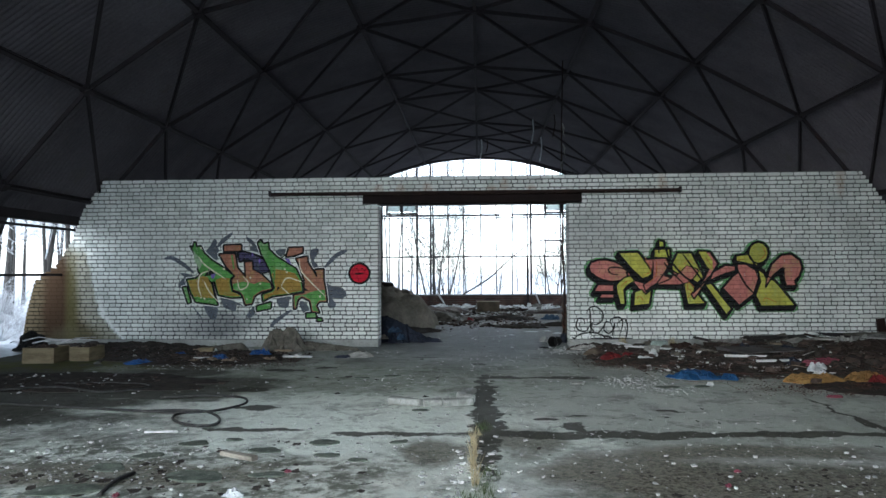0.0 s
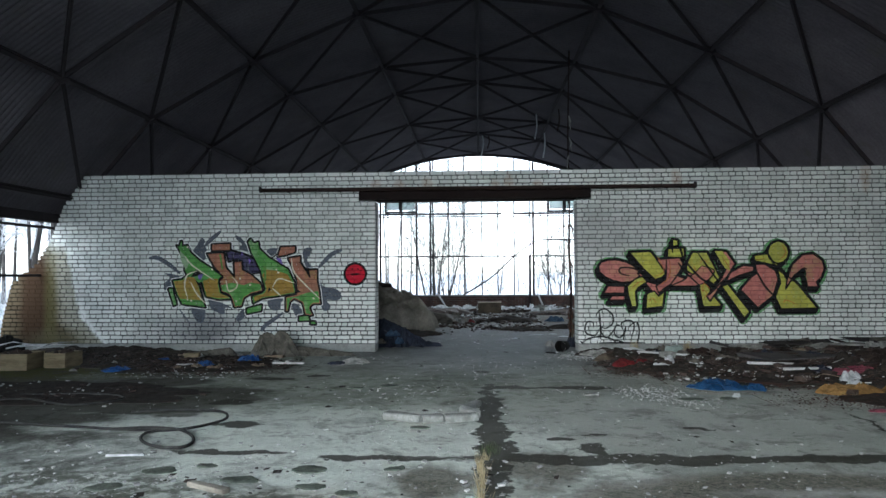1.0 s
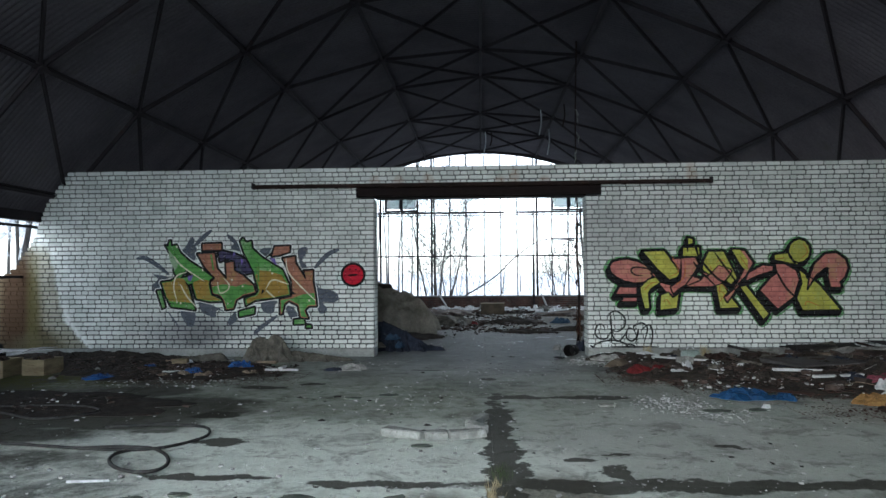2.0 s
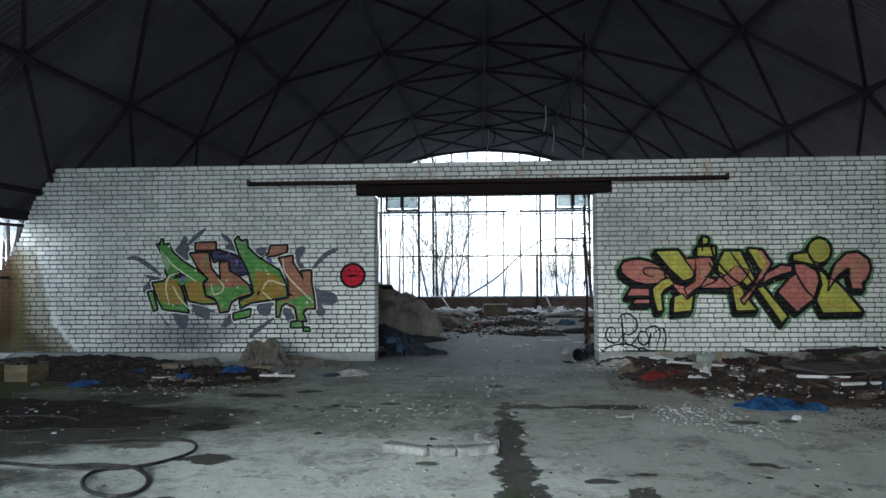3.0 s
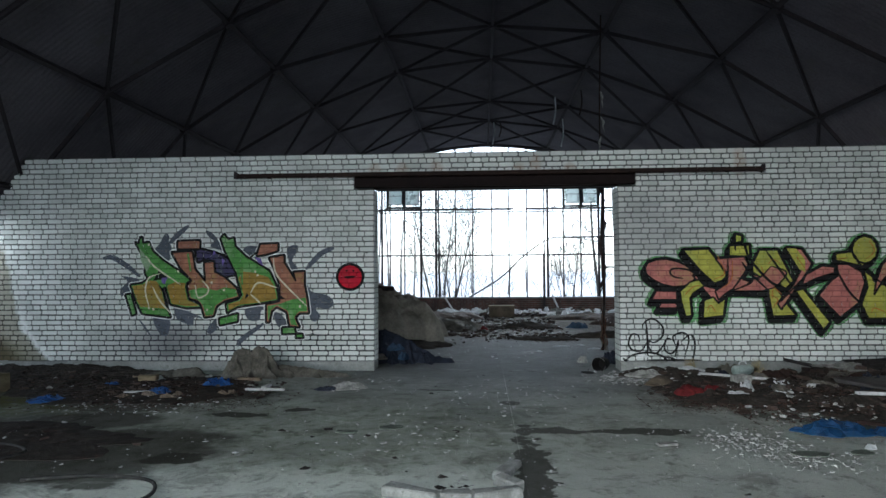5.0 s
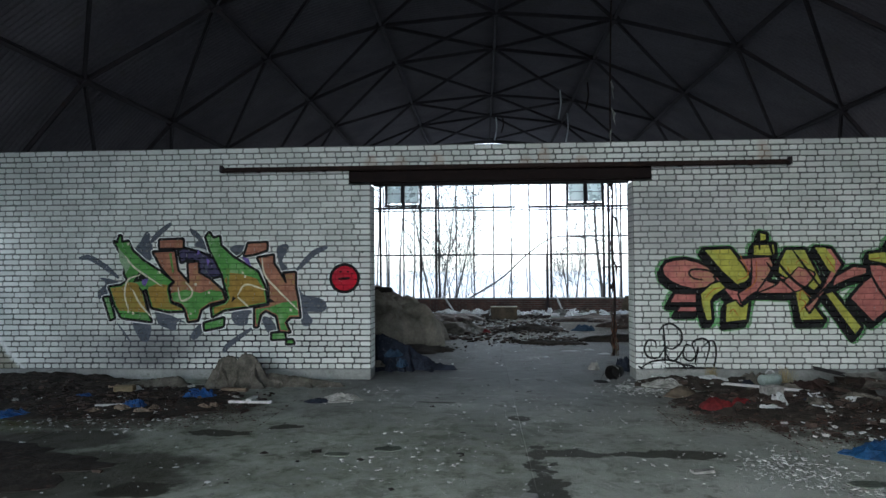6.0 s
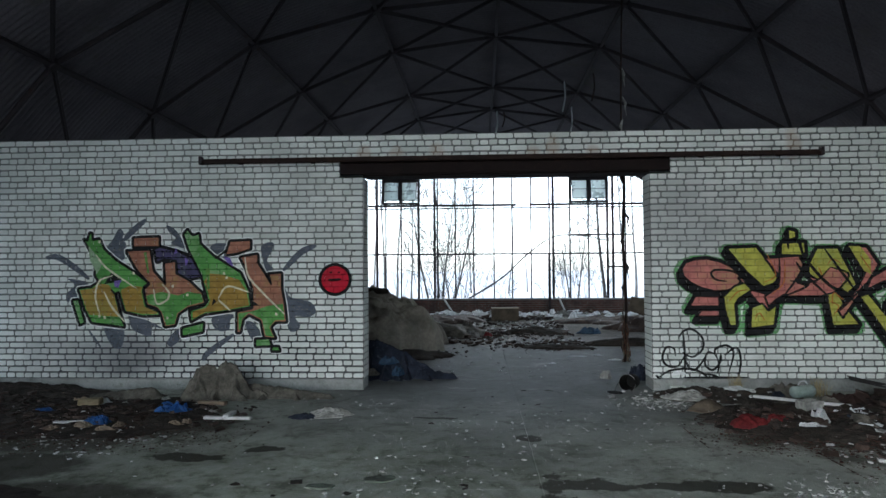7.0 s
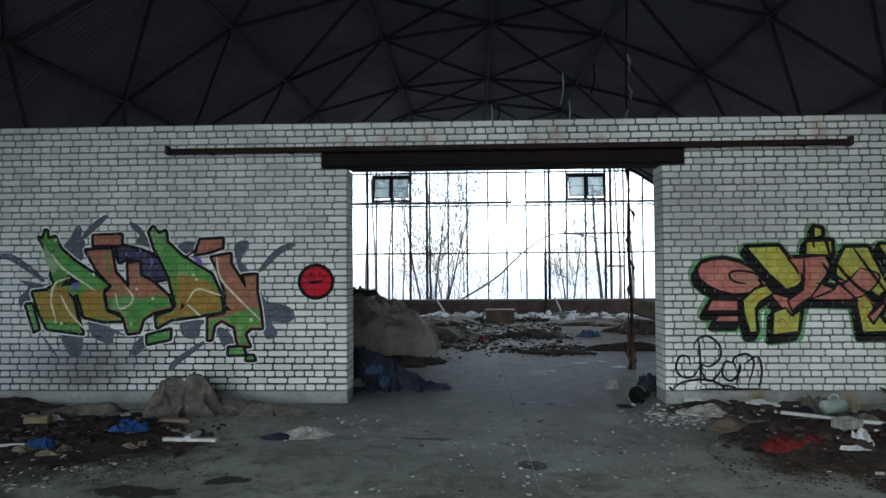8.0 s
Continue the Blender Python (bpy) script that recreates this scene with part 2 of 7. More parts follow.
    for x, y, rx, ry in ((1.2, 5.25, 0.9, 0.55), (0.5, 6.1, 0.35, 0.5), (2.7, 4.85, 1.6, 0.55), (-0.3, 5.7, 0.3, 0.4), (2.3, 5.8, 1.2, 0.22), (-2.6, 5.0, 1.2, 0.35)):
        col = mixed(tree, calc(tree, "MULTIPLY", blob(tree, x, y, rx, ry, 0.4, 2.2, edge=0.4), 0.85), col, mixed(tree, ramp(tree, grit, 0.4, 0.6), (0.06, 0.058, 0.043), (0.2, 0.185, 0.145)))
    col = mixed(tree, calc(tree, "MULTIPLY", ramp(tree, mid, 0.54, 0.66), 0.5), col, (0.08, 0.08, 0.07))
    col = mixed(tree, calc(tree, "MULTIPLY", ramp(tree, grit, 0.56, 0.68), 0.5), col, (0.07, 0.07, 0.062))
    col = mixed(tree, calc(tree, "MULTIPLY", ramp(tree, grain, 0.56, 0.72), 0.55), col, (0.55, 0.55, 0.52))
    soil = blob(tree, -5.9, 9.1, 2.9, 1.3, 0.35, 0.9)
    for args in ((-4.6, 11.6, 1.7, 1.2), (-7.2, 12.0, 2.0, 1.5), (-7.6, 10.3, 2.0, 1.2), (-3.6, 9.0, 1.0, 0.75), (-6.3, 7.6, 1.6, 0.5), (4.6, 11.6, 2.2, 1.4), (-3.2, 7.9, 0.28, 0.12), (-5.2, 6.9, 1.5, 0.4), (-4.3, 8.3, 1.3, 0.3), (-6.6, 6.2, 1.2, 0.9), (6.5, 9.5, 1.8, 1.2), (-4.9, 7.75, 1.1, 0.4), (-4.4, 10.1, 0.75, 0.4), (-5.1, 7.5, 0.8, 0.45), (-3.6, 8.25, 0.75, 0.35), (3.0, 11.2, 1.1, 0.4), (4.3, 10.2, 1.3, 0.45)):
        soil = calc(tree, "MAXIMUM", soil, blob(tree, *args, 0.4, 1.3))
    col = mixed(tree, calc(tree, "MULTIPLY", soil, 0.8), col, mixed(tree, ramp(tree, grain, 0.3, 0.7), (0.019, 0.0195, 0.0145), (0.043, 0.037, 0.027)))
    moss2 = calc(tree, "MULTIPLY", blob(tree, -6.9, 10.9, 1.6, 0.7, 0.5, 1.2, edge=0.5), ramp(tree, mid, 0.36, 0.52))
    col = mixed(tree, calc(tree, "MULTIPLY", moss2, 0.85), col, (0.1, 0.105, 0.035))
    wet = blob(tree, 0.15, 7.3, 0.15, 2.55, 0.4, 6.0, edge=0.09)
    for args in ((0.42, 9.74, 0.42, 0.13), (1.26, 9.74, 0.48, 0.14), (1.0, 6.36, 1.3, 0.15), (2.6, 6.42, 1.3, 0.11), (0.78, 7.03, 0.16, 0.06), (1.07, 7.19, 0.1, 0.045), (3.9, 6.45, 0.9, 0.09), (-2.1, 6.47, 0.5, 0.07), (-0.75, 6.35, 0.55, 0.1), (-2.36, 7.52, 0.24, 0.16), (-2.84, 8.66, 0.25, 0.2), (-0.9, 12.0, 0.2, 0.07), (-2.94, 10.41, 0.42, 0.13), (-2.32, 10.65, 0.16, 0.1), (2.07, 7.45, 0.13, 0.06), (1.0, 6.68, 0.09, 0.22), (0.07, 11.13, 0.1, 0.12), (3.88, 7.85, 0.025, 0.3), (3.87, 7.35, 0.04, 0.35), (3.86, 6.85, 0.07, 0.4)):
        wet = calc(tree, "MAXIMUM", wet, blob(tree, *args, 0.25, 4.5, edge=0.1))
    col = mixed(tree, calc(tree, "MULTIPLY", wet, 0.9), col, (0.036, 0.034, 0.026))
    tree.links.new(col, b.inputs["Base Color"])
    r = add(tree, "ShaderNodeMapRange", To_Min=0.9, To_Max=0.75)
    tree.links.new(calc(tree, "MAXIMUM", wet, calc(tree, "MULTIPLY", ramp(tree, broad, 0.5, 0.35), 0.45)), r.inputs["Value"])
    worn_smooth = calc(tree, "MULTIPLY", blob(tree, 0.2, 16.5, 3.2, 5.6, 0.3, 0.7, edge=0.35), calc(tree, "SUBTRACT", 1.0, soil))
    spec = add(tree, "ShaderNodeMapRange", To_Min=0.06, To_Max=0.11)
    tree.links.new(worn_smooth, spec.inputs["Value"])
    tree.links.new(spec.outputs[0], b.inputs["Specular IOR Level"])
    gloss = add(tree, "ShaderNodeMapRange", To_Min=1.0, To_Max=0.72)
    tree.links.new(worn_smooth, gloss.inputs["Value"])
    tree.links.new(calc(tree, "MULTIPLY", r.outputs[0], gloss.outputs[0]), b.inputs["Roughness"])
    relief(tree, b, calc(tree, "ADD", mid, calc(tree, "MULTIPLY", grit, 0.35)), 0.02)
    return m


BRICK, BRICK_FAR, MORTAR, FLOOR = brick_material("silicate_brick", "object"), brick_material("silicate_brick_joined", "island"), mortar_material(), concrete_floor()
PLINTH_M = surface("plinth_concrete", (0.2, 0.21, 0.2), (0.34, 0.35, 0.34), 2.5, worn=(0.12, 0.13, 0.1))
ROOF_M = surface("roof_sheet", (0.088, 0.081, 0.091), (0.142, 0.132, 0.146), 0.7, (0.55, 0.85), 0.002, 25, worn=(0.1, 0.094, 0.09))
STEEL = surface("black_steel", (0.029, 0.026, 0.0285), (0.045, 0.039, 0.043), 2, (0.8, 0.95), 0.002, worn=(0.035, 0.022, 0.018))
STEEL.node_tree.nodes["Principled BSDF"].inputs["Specular IOR Level"].default_value = 0.1
RUST = surface("rusty_steel", (0.014, 0.009, 0.008), (0.028, 0.016, 0.013), 4, (0.7, 0.9), 0.003, worn=(0.05, 0.026, 0.015))
LINTEL_M = surface("sooty_rusty_steel", (0.009, 0.0065, 0.0065), (0.016, 0.0105, 0.01), 4, (0.75, 0.95), 0.003, worn=(0.028, 0.016, 0.012))
RUST_BRIGHT = surface("flaking_rust", (0.045, 0.022, 0.015), (0.11, 0.05, 0.03), 9, (0.8, 0.95), 0.006)
SNOW = surface("snow", (0.62, 0.65, 0.68), (0.82, 0.84, 0.86), 0.6, (0.7, 0.9), 0.05, 6, worn=(0.3, 0.28, 0.25))
SILL_M = surface("red_brick_sill", (0.055, 0.03, 0.026), (0.115, 0.058, 0.047), 3, worn=(0.16, 0.14, 0.125), vary="object")
SOIL = surface("soil", (0.02, 0.018, 0.0155), (0.055, 0.046, 0.039), 6, (0.8, 0.95), 0.02, 30, worn=(0.082, 0.05, 0.04))
BARK = surface("bark", (0.03, 0.027, 0.025), (0.08, 0.075, 0.07), 3, bump=0.01, stretch=(3, 3, 0.6), worn=(0.14, 0.135, 0.13))
BIRCH = surface("birch_bark", (0.1, 0.095, 0.09), (0.26, 0.25, 0.24), 4, bump=0.006, stretch=(1, 1, 3), worn=(0.04, 0.035, 0.03))
FROST = surface("frosted_twigs", (0.3, 0.3, 0.31), (0.75, 0.77, 0.8), 2)
WOOD = surface("grey_board", (0.11, 0.085, 0.06), (0.25, 0.2, 0.15), 5, bump=0.004, stretch=(1, 8, 8), worn=(0.05, 0.04, 0.03))
WOOD_WHITE = surface("painted_board", (0.4, 0.41, 0.41), (0.62, 0.63, 0.62), 6, worn=(0.2, 0.17, 0.14))
CRATE = surface("crate_board", (0.13, 0.107, 0.067), (0.24, 0.2, 0.13), 3, stretch=(1, 1, 5), worn=(0.1, 0.07, 0.04))
KERB = surface("pale_kerb_stone", (0.2, 0.205, 0.19), (0.36, 0.37, 0.35), 9, bump=0.02, worn=(0.14, 0.14, 0.125))
MOSSY = surface("mossy_felt", (0.06, 0.071, 0.058), (0.145, 0.165, 0.135), 9, (0.8, 0.95), 0.01, worn=(0.22, 0.23, 0.2))
TARP = surface("dirty_tarpaulin", (0.06, 0.056, 0.048), (0.17, 0.158, 0.132), 7, (0.7, 0.9), 0.012, worn=(0.05, 0.045, 0.04))
EARTH = surface("earth_heap", (0.165, 0.151, 0.125), (0.34, 0.312, 0.263), 2.2, (0.8, 0.95), 0.03, 18, worn=(0.24, 0.24, 0.18))
BLUE = surface("blue_plastic_sheet", (0.009, 0.036, 0.12), (0.024, 0.085, 0.25), 5, (0.4, 0.65), 0.01, worn=(0.03, 0.04, 0.07))
DEEP_BLUE = surface("worn_blue_tarpaulin", (0.007, 0.031, 0.082), (0.018, 0.066, 0.155), 4, (0.45, 0.7), 0.01, worn=(0.03, 0.045, 0.07))
NAVY = surface("navy_fabric", (0.012, 0.015, 0.024), (0.034, 0.041, 0.062), 6, (0.75, 0.95), 0.015, worn=(0.08, 0.09, 0.11))
RED = surface("red_fabric", (0.08, 0.01, 0.012), (0.155, 0.021, 0.022), 6, (0.7, 0.9), 0.01)
PINK = surface("faded_crimson_sheet", (0.11, 0.025, 0.04), (0.2, 0.06, 0.08), 6, (0.6, 0.9), 0.01)
WHITE = surface("white_plastic", (0.35, 0.37, 0.38), (0.6, 0.62, 0.63), 6, (0.4, 0.7), 0.008, worn=(0.2, 0.19, 0.17))
GREYRAG = surface("grey_rag", (0.14, 0.14, 0.13), (0.36, 0.36, 0.34), 9, (0.8, 0.95), 0.012)
YELLOW = surface("ochre_foam", (0.14, 0.08, 0.028), (0.3, 0.18, 0.065), 6, (0.8, 0.95), 0.02, worn=(0.06, 0.045, 0.03))
SOOT = surface("soot_black", (0.004, 0.004, 0.004), (0.01, 0.0095, 0.009), 8, (0.7, 0.9))
RUBBER = surface("black_rubber", (0.02, 0.02, 0.02), (0.055, 0.054, 0.052), 8, (0.5, 0.8), 0.002, worn=(0.1, 0.1, 0.095))
CHIP = surface("rubble_chips", (0.26, 0.26, 0.25), (0.6, 0.61, 0.6), 9, vary="island", spread=0.9)
DRY = surface("dry_grass", (0.2, 0.165, 0.09), (0.42, 0.36, 0.23), 12, vary="island", spread=0.4)
GREENERY = surface("moss_tuft", (0.04, 0.06, 0.02), (0.08, 0.11, 0.04), 12, vary="island", spread=0.4)
LITTER = surface("mixed_litter", (0.026, 0.019, 0.016), (0.08, 0.058, 0.048), 5, vary="island", spread=0.9, worn=(0.3, 0.29, 0.27), worn_at=(0.61, 0.65))
LEAVES = surface("rotten_leaves", (0.03, 0.015, 0.011), (0.085, 0.045, 0.033), 7, (0.7, 0.95), 0.004, vary="island", spread=0.9)
PAPER = surface("white_paper", (0.72, 0.74, 0.75), (0.86, 0.87, 0.87), 5, (0.6, 0.9), 0.006, worn=(0.4, 0.38, 0.34))
CARDBOARD = surface("damp_cardboard", (0.075, 0.06, 0.045), (0.14, 0.115, 0.085), 4, (0.8, 0.95), 0.003, worn=(0.05, 0.04, 0.032))
DUSTY_BLUE = surface("dusty_blue_sheet", (0.02, 0.045, 0.085), (0.06, 0.1, 0.155), 6, (0.5, 0.8), 0.01, worn=(0.16, 0.19, 0.22))
SLAB_GREY = surface("grey_roofing_sheet", (0.06, 0.058, 0.057), (0.115, 0.112, 0.11), 2.5, (0.7, 0.9), 0.006, worn=(0.045, 0.036, 0.032))
CHARRED = surface("charred_timber", (0.012, 0.011, 0.011), (0.032, 0.029, 0.028), 5, (0.75, 0.95), 0.008, stretch=(1, 6, 6), worn=(0.06, 0.054, 0.05))
DIRTY_GLASS_JAR = surface("greenish_plastic", (0.22, 0.28, 0.26), (0.36, 0.43, 0.4), 5, (0.35, 0.6), 0.004, worn=(0.17, 0.18, 0.15))
GLASS, gt, gb = nodes_of("dusty_glass")
gb.inputs["Base Color"].default_value = (0.62, 0.7, 0.7, 1)
gb.inputs["Transmission Weight"].default_value = 0.45
gt.links.new(ramp(gt, noisy(gt, 4, 6), 0.3, 0.7), gb.inputs["Roughness"])


# ---- mesh helpers ----
def mesh_of(name, bm, material):
    me = bpy.data.meshes.new(name)
    bm.to_mesh(me)
    bm.free()
    me.materials.append(material)
    return me


def part(name, bm, material, parent, label="", smooth=False):
    ob = new(name, mesh_of(name, bm, material) if isinstance(bm, bmesh.types.BMesh) else bm)
    if smooth:
        ob.data.polygons.foreach_set("use_smooth", [True] * len(ob.data.polygons))
    ob.parent = parent
    return tagged(ob, label)


def thing(name, at, label, category, turn=0.0, group="", kind=""):
    ob = new(name)
    ob.matrix_basis = pose(*at, 0, 0, turn)
    return tagged(ob, label, category, group, kind)


def solo(name, bm, material, at, label, category, turn=0.0, group="", kind="", smooth=False, tilt=0.0, lean=0.0):
    ob = new(name, mesh_of(name, bm, material) if isinstance(bm, bmesh.types.BMesh) else bm)
    ob.matrix_basis = pose(*at, tilt, lean, turn)
    if smooth:
        ob.data.polygons.foreach_set("use_smooth", [True] * len(ob.data.polygons))
    return tagged(ob, label, category, group, kind)


def box(bm, x0, x1, y0, y1, z0, z1, bevel=0.0, m=None, jitter=0.0):
    """A box with chamfered edges; jitter shifts its corners for a worn shape."""
    c, h = Vector(((x0 + x1) / 2, (y0 + y1) / 2, (z0 + z1) / 2)), Vector(((x1 - x0) / 2, (y1 - y0) / 2, (z1 - z0) / 2))
    out = bmesh.ops.create_cube(bm, size=2.0)["verts"]
    for v in out:
        v.co = Vector((v.co.x * h.x, v.co.y * h.y, v.co.z * h.z)) + c
        if jitter:
            v.co += Vector([random.uniform(-jitter, jitter) for _ in range(3)])
    if bevel:
        edges = {e for v in out for e in v.link_edges}
        out = bmesh.ops.bevel(bm, geom=list(edges), offset=bevel, segments=1, affect="EDGES")["verts"]
    if m is not None:
        bmesh.ops.transform(bm, matrix=m, verts=list(out))
    return bm


def tube(bm, points, radii, sides=8, cap=True):
    """A tube along points, round in section, with a radius for each point."""
    pts = [Vector(p) for p in points]
    if isinstance(radii, (int, float)):
        radii = [radii] * len(pts)
    rings, side = [], None
    for i, p in enumerate(pts):
        d = (pts[min(i + 1, len(pts) - 1)] - pts[max(i - 1, 0)]).normalized()
        side = d.orthogonal().normalized() if side is None else (side - d * side.dot(d)).normalized()
        up = d.cross(side)
        rings.append([bm.verts.new(p + radii[i] * (math.cos(a) * side + math.sin(a) * up)) for a in [2 * math.pi * k / sides for k in range(sides)]])
    for a, b in zip(rings, rings[1:]):
        for k in range(sides):
            bm.faces.new((a[k], a[(k + 1) % sides], b[(k + 1) % sides], b[k]))
    if cap:
        bm.faces.new(rings[0][::-1])
        bm.faces.new(rings[-1])
    return bm


def smooth_line(points, steps=6):
    """Catmull-Rom through the points."""
    p = [Vector(q) for q in points]
    p = [2 * p[0] - p[1]] + p + [2 * p[-1] - p[-2]]
    out = []
    for a, b, c, d in zip(p, p[1:], p[2:], p[3:]):
        for k in range(steps):
            t = k / steps
            out.append(0.5 * (2 * b + (c - a) * t + (2 * a - 5 * b + 4 * c - d) * t * t + (3 * b - a - 3 * c + d) * t ** 3))
    return out + [p[-2]]


def ibeam(length, h, w, t=0.012):
    """An I-beam along x, centred, its top flange at z = 0."""
    bm = bmesh.new()
    ring = [(-w / 2, 0), (w / 2, 0), (w / 2, -t), (t / 2, -t), (t / 2, -h + t), (w / 2, -h + t), (w / 2, -h), (-w / 2, -h), (-w / 2, -h + t), (-t / 2, -h + t), (-t / 2, -t), (-w / 2, -t)]
    a, b = [[bm.verts.new((x, y, z)) for y, z in ring] for x in (-length / 2, length / 2)]
    n = len(ring)
    for k in range(n):
        bm.faces.new((a[k], b[k], b[(k + 1) % n], a[(k + 1) % n]))
    bm.faces.new(a)
    bm.faces.new(b[::-1])
    return bm


def heap(w, d, h, n=28, rough=0.35, scale=2.0, seed=0.0, power=1.0, ridge=False):
    """A heap with a closed underside: high in the middle, an uneven outline at the ground."""
    bm = bmesh.new()
    top, low = {}, {}
    for i in range(n + 1):
        for j in range(n + 1):
            u, v = 2 * i / n - 1, 2 * j / n - 1
            x, y = u * math.sqrt(1 - v * v / 2), v * math.sqrt(1 - u * u / 2)
            r = math.hypot(x, y)
            q = Vector((x * w * scale / 2, y * d * scale / 2, seed))
            k = noise.fractal(q, 0.7, 2.1, 5)
            z = h * max(0.0, (1 - r * r)) ** power * (1 + rough * 2 * k)
            if ridge:
                lump = min(1.0, max(0.0, 0.55 + 0.8 * noise.noise(Vector((x * 2.1, y * 2.1, seed + 5)))))
                fold = 0.5 - 2 * abs(noise.noise(q * 0.9)) + 0.5 * (0.3 - abs(noise.noise(q * 2.3))) + 0.25 * noise.noise(q * 5.3)
                z = h * max(0.0, (1 - r * r)) ** power * (0.4 + 0.6 * lump + 0.3 * rough * fold)
            way = Vector((x / max(r, 0.01), y / max(r, 0.01), seed))
            s = 1 + (r ** 3 * (0.4 * noise.noise(way * 1.6) + 0.16 * noise.noise(way * 4.1)) if ridge else 0.16 * noise.noise(way * 1.2) + r ** 3 * (0.16 * noise.noise(way * 3.3) + 0.1 * noise.noise(way * 8.7)))
            top[i, j] = bm.verts.new((x * w / 2 * s, y * d / 2 * s, max(z, 0.0) + 0.004))
            low[i, j] = bm.verts.new((x * w / 2 * s, y * d / 2 * s, -0.01))
    for i in range(n):
        for j in range(n):
            bm.faces.new((top[i, j], top[i + 1, j], top[i + 1, j + 1], top[i, j + 1]))
            bm.faces.new((low[i, j], low[i, j + 1], low[i + 1, j + 1], low[i + 1, j]))
    for k in range(n):
        for a, b in (((k, 0), (k + 1, 0)), ((n, k), (n, k + 1)), ((k + 1, n), (k, n)), ((0, k + 1), (0, k))):
            bm.faces.new((top[b], top[a], low[a], low[b]))
    return bm


def lump(w, d, h, seed=0.0, rough=0.34, n=56, m=26):
    """Stiff stuff bunched up: a rounded body with knobs, hollows and creases, standing on the ground."""
    bm = bmesh.new()
    rings = []
    for j in range(m + 1):
        p = math.pi / 2 * j / m
        ring = []
        for i in range(n):
            a = 2 * math.pi * i / n
            q = Vector((math.cos(a) * math.cos(p), math.sin(a) * math.cos(p), math.sin(p)))
            k = 1 + rough * (1.5 * noise.noise(q * 1.6 + Vector((seed, 0, 0))) + (0.35 - abs(noise.noise(q * 3.1 + Vector((0, seed, 0)))) * 1.3) + 0.3 * noise.noise(q * 8 + Vector((0, 0, seed))))
            flare = 1 + 0.35 * (1 - math.sin(p)) ** 3
            ring.append(bm.verts.new((q.x * k * flare * w / 2, q.y * k * flare * d / 2, max(0.0, q.z * k * h))))
        rings.append(ring)
    for a, b in zip(rings[:-1], rings[1:-1]):
        for i in range(n):
            bm.faces.new((a[i], a[(i + 1) % n], b[(i + 1) % n], b[i]))
    bm.faces.new(rings[-2])
    bm.faces.new(rings[0][::-1])
    for v in rings[-1]:
        bm.verts.remove(v)
    return bm


def folded_cloth(ridges, slope, seed=0.0, step=0.016, crease=1.0):
    """Stiff cloth hung over ridges (x, y, z, x, y, z): it falls away from them in taut folds, closed below."""
    reach = max(max(q[2], q[5]) for q in ridges) / slope + 0.05
    x0, x1 = min(min(q[0], q[3]) for q in ridges) - reach, max(max(q[0], q[3]) for q in ridges) + reach
    y0, y1 = min(min(q[1], q[4]) for q in ridges) - reach, max(max(q[1], q[4]) for q in ridges) + reach
    nx, ny = int((x1 - x0) / step), int((y1 - y0) / step)
    segs = [(Vector(q[:2]), Vector(q[3:5]), q[2], q[5]) for q in ridges]
    z = {}
    for i in range(nx + 1):
        for j in range(ny + 1):
            p = Vector((x0 + (x1 - x0) * i / nx, y0 + (y1 - y0) * j / ny))
            w = p + Vector((noise.noise(Vector((p.x * 5, p.y * 5, seed))), noise.noise(Vector((p.x * 5, p.y * 5, seed + 9))))) * 0.05
            best = -1.0
            for a, b, za, zb in segs:
                d = b - a
                t = min(1.0, max(0.0, (w - a).dot(d) / d.length_squared))
                far = (w - a - d * t).length
                h = za + (zb - za) * t
                best = max(best, h - slope * far * (0.75 + 0.5 * min(1.0, far / 0.2)))
            q = Vector((p.x * 9, p.y * 9, seed))
            z[i, j] = best + (crease * (0.018 * (0.4 - 2 * abs(noise.noise(q))) + 0.008 * noise.noise(q * 3)) if best > 0.02 else 0.0)
    bm = bmesh.new()
    top, low = {}, {}
    def corner(i, j):
        if (i, j) not in top:
            x, y = x0 + (x1 - x0) * i / nx, y0 + (y1 - y0) * j / ny
            top[i, j] = bm.verts.new((x, y, max(0.006, z[i, j])))
            low[i, j] = bm.verts.new((x, y, -0.01))
        return i, j
    cells = {(i, j) for i in range(nx) for j in range(ny) if max(z[i, j], z[i + 1, j], z[i + 1, j + 1], z[i, j + 1]) > 0.0}
    for i, j in cells:
        c = [corner(*k) for k in ((i, j), (i + 1, j), (i + 1, j + 1), (i, j + 1))]
        bm.faces.new([top[k] for k in c])
        bm.faces.new([low[k] for k in c[::-1]])
        for a, b, other in ((0, 1, (i, j - 1)), (1, 2, (i + 1, j)), (2, 3, (i, j + 1)), (3, 0, (i - 1, j))):
            if other not in cells:
                bm.faces.new((top[c[b]], top[c[a]], low[c[a]], low[c[b]]))
    return bm


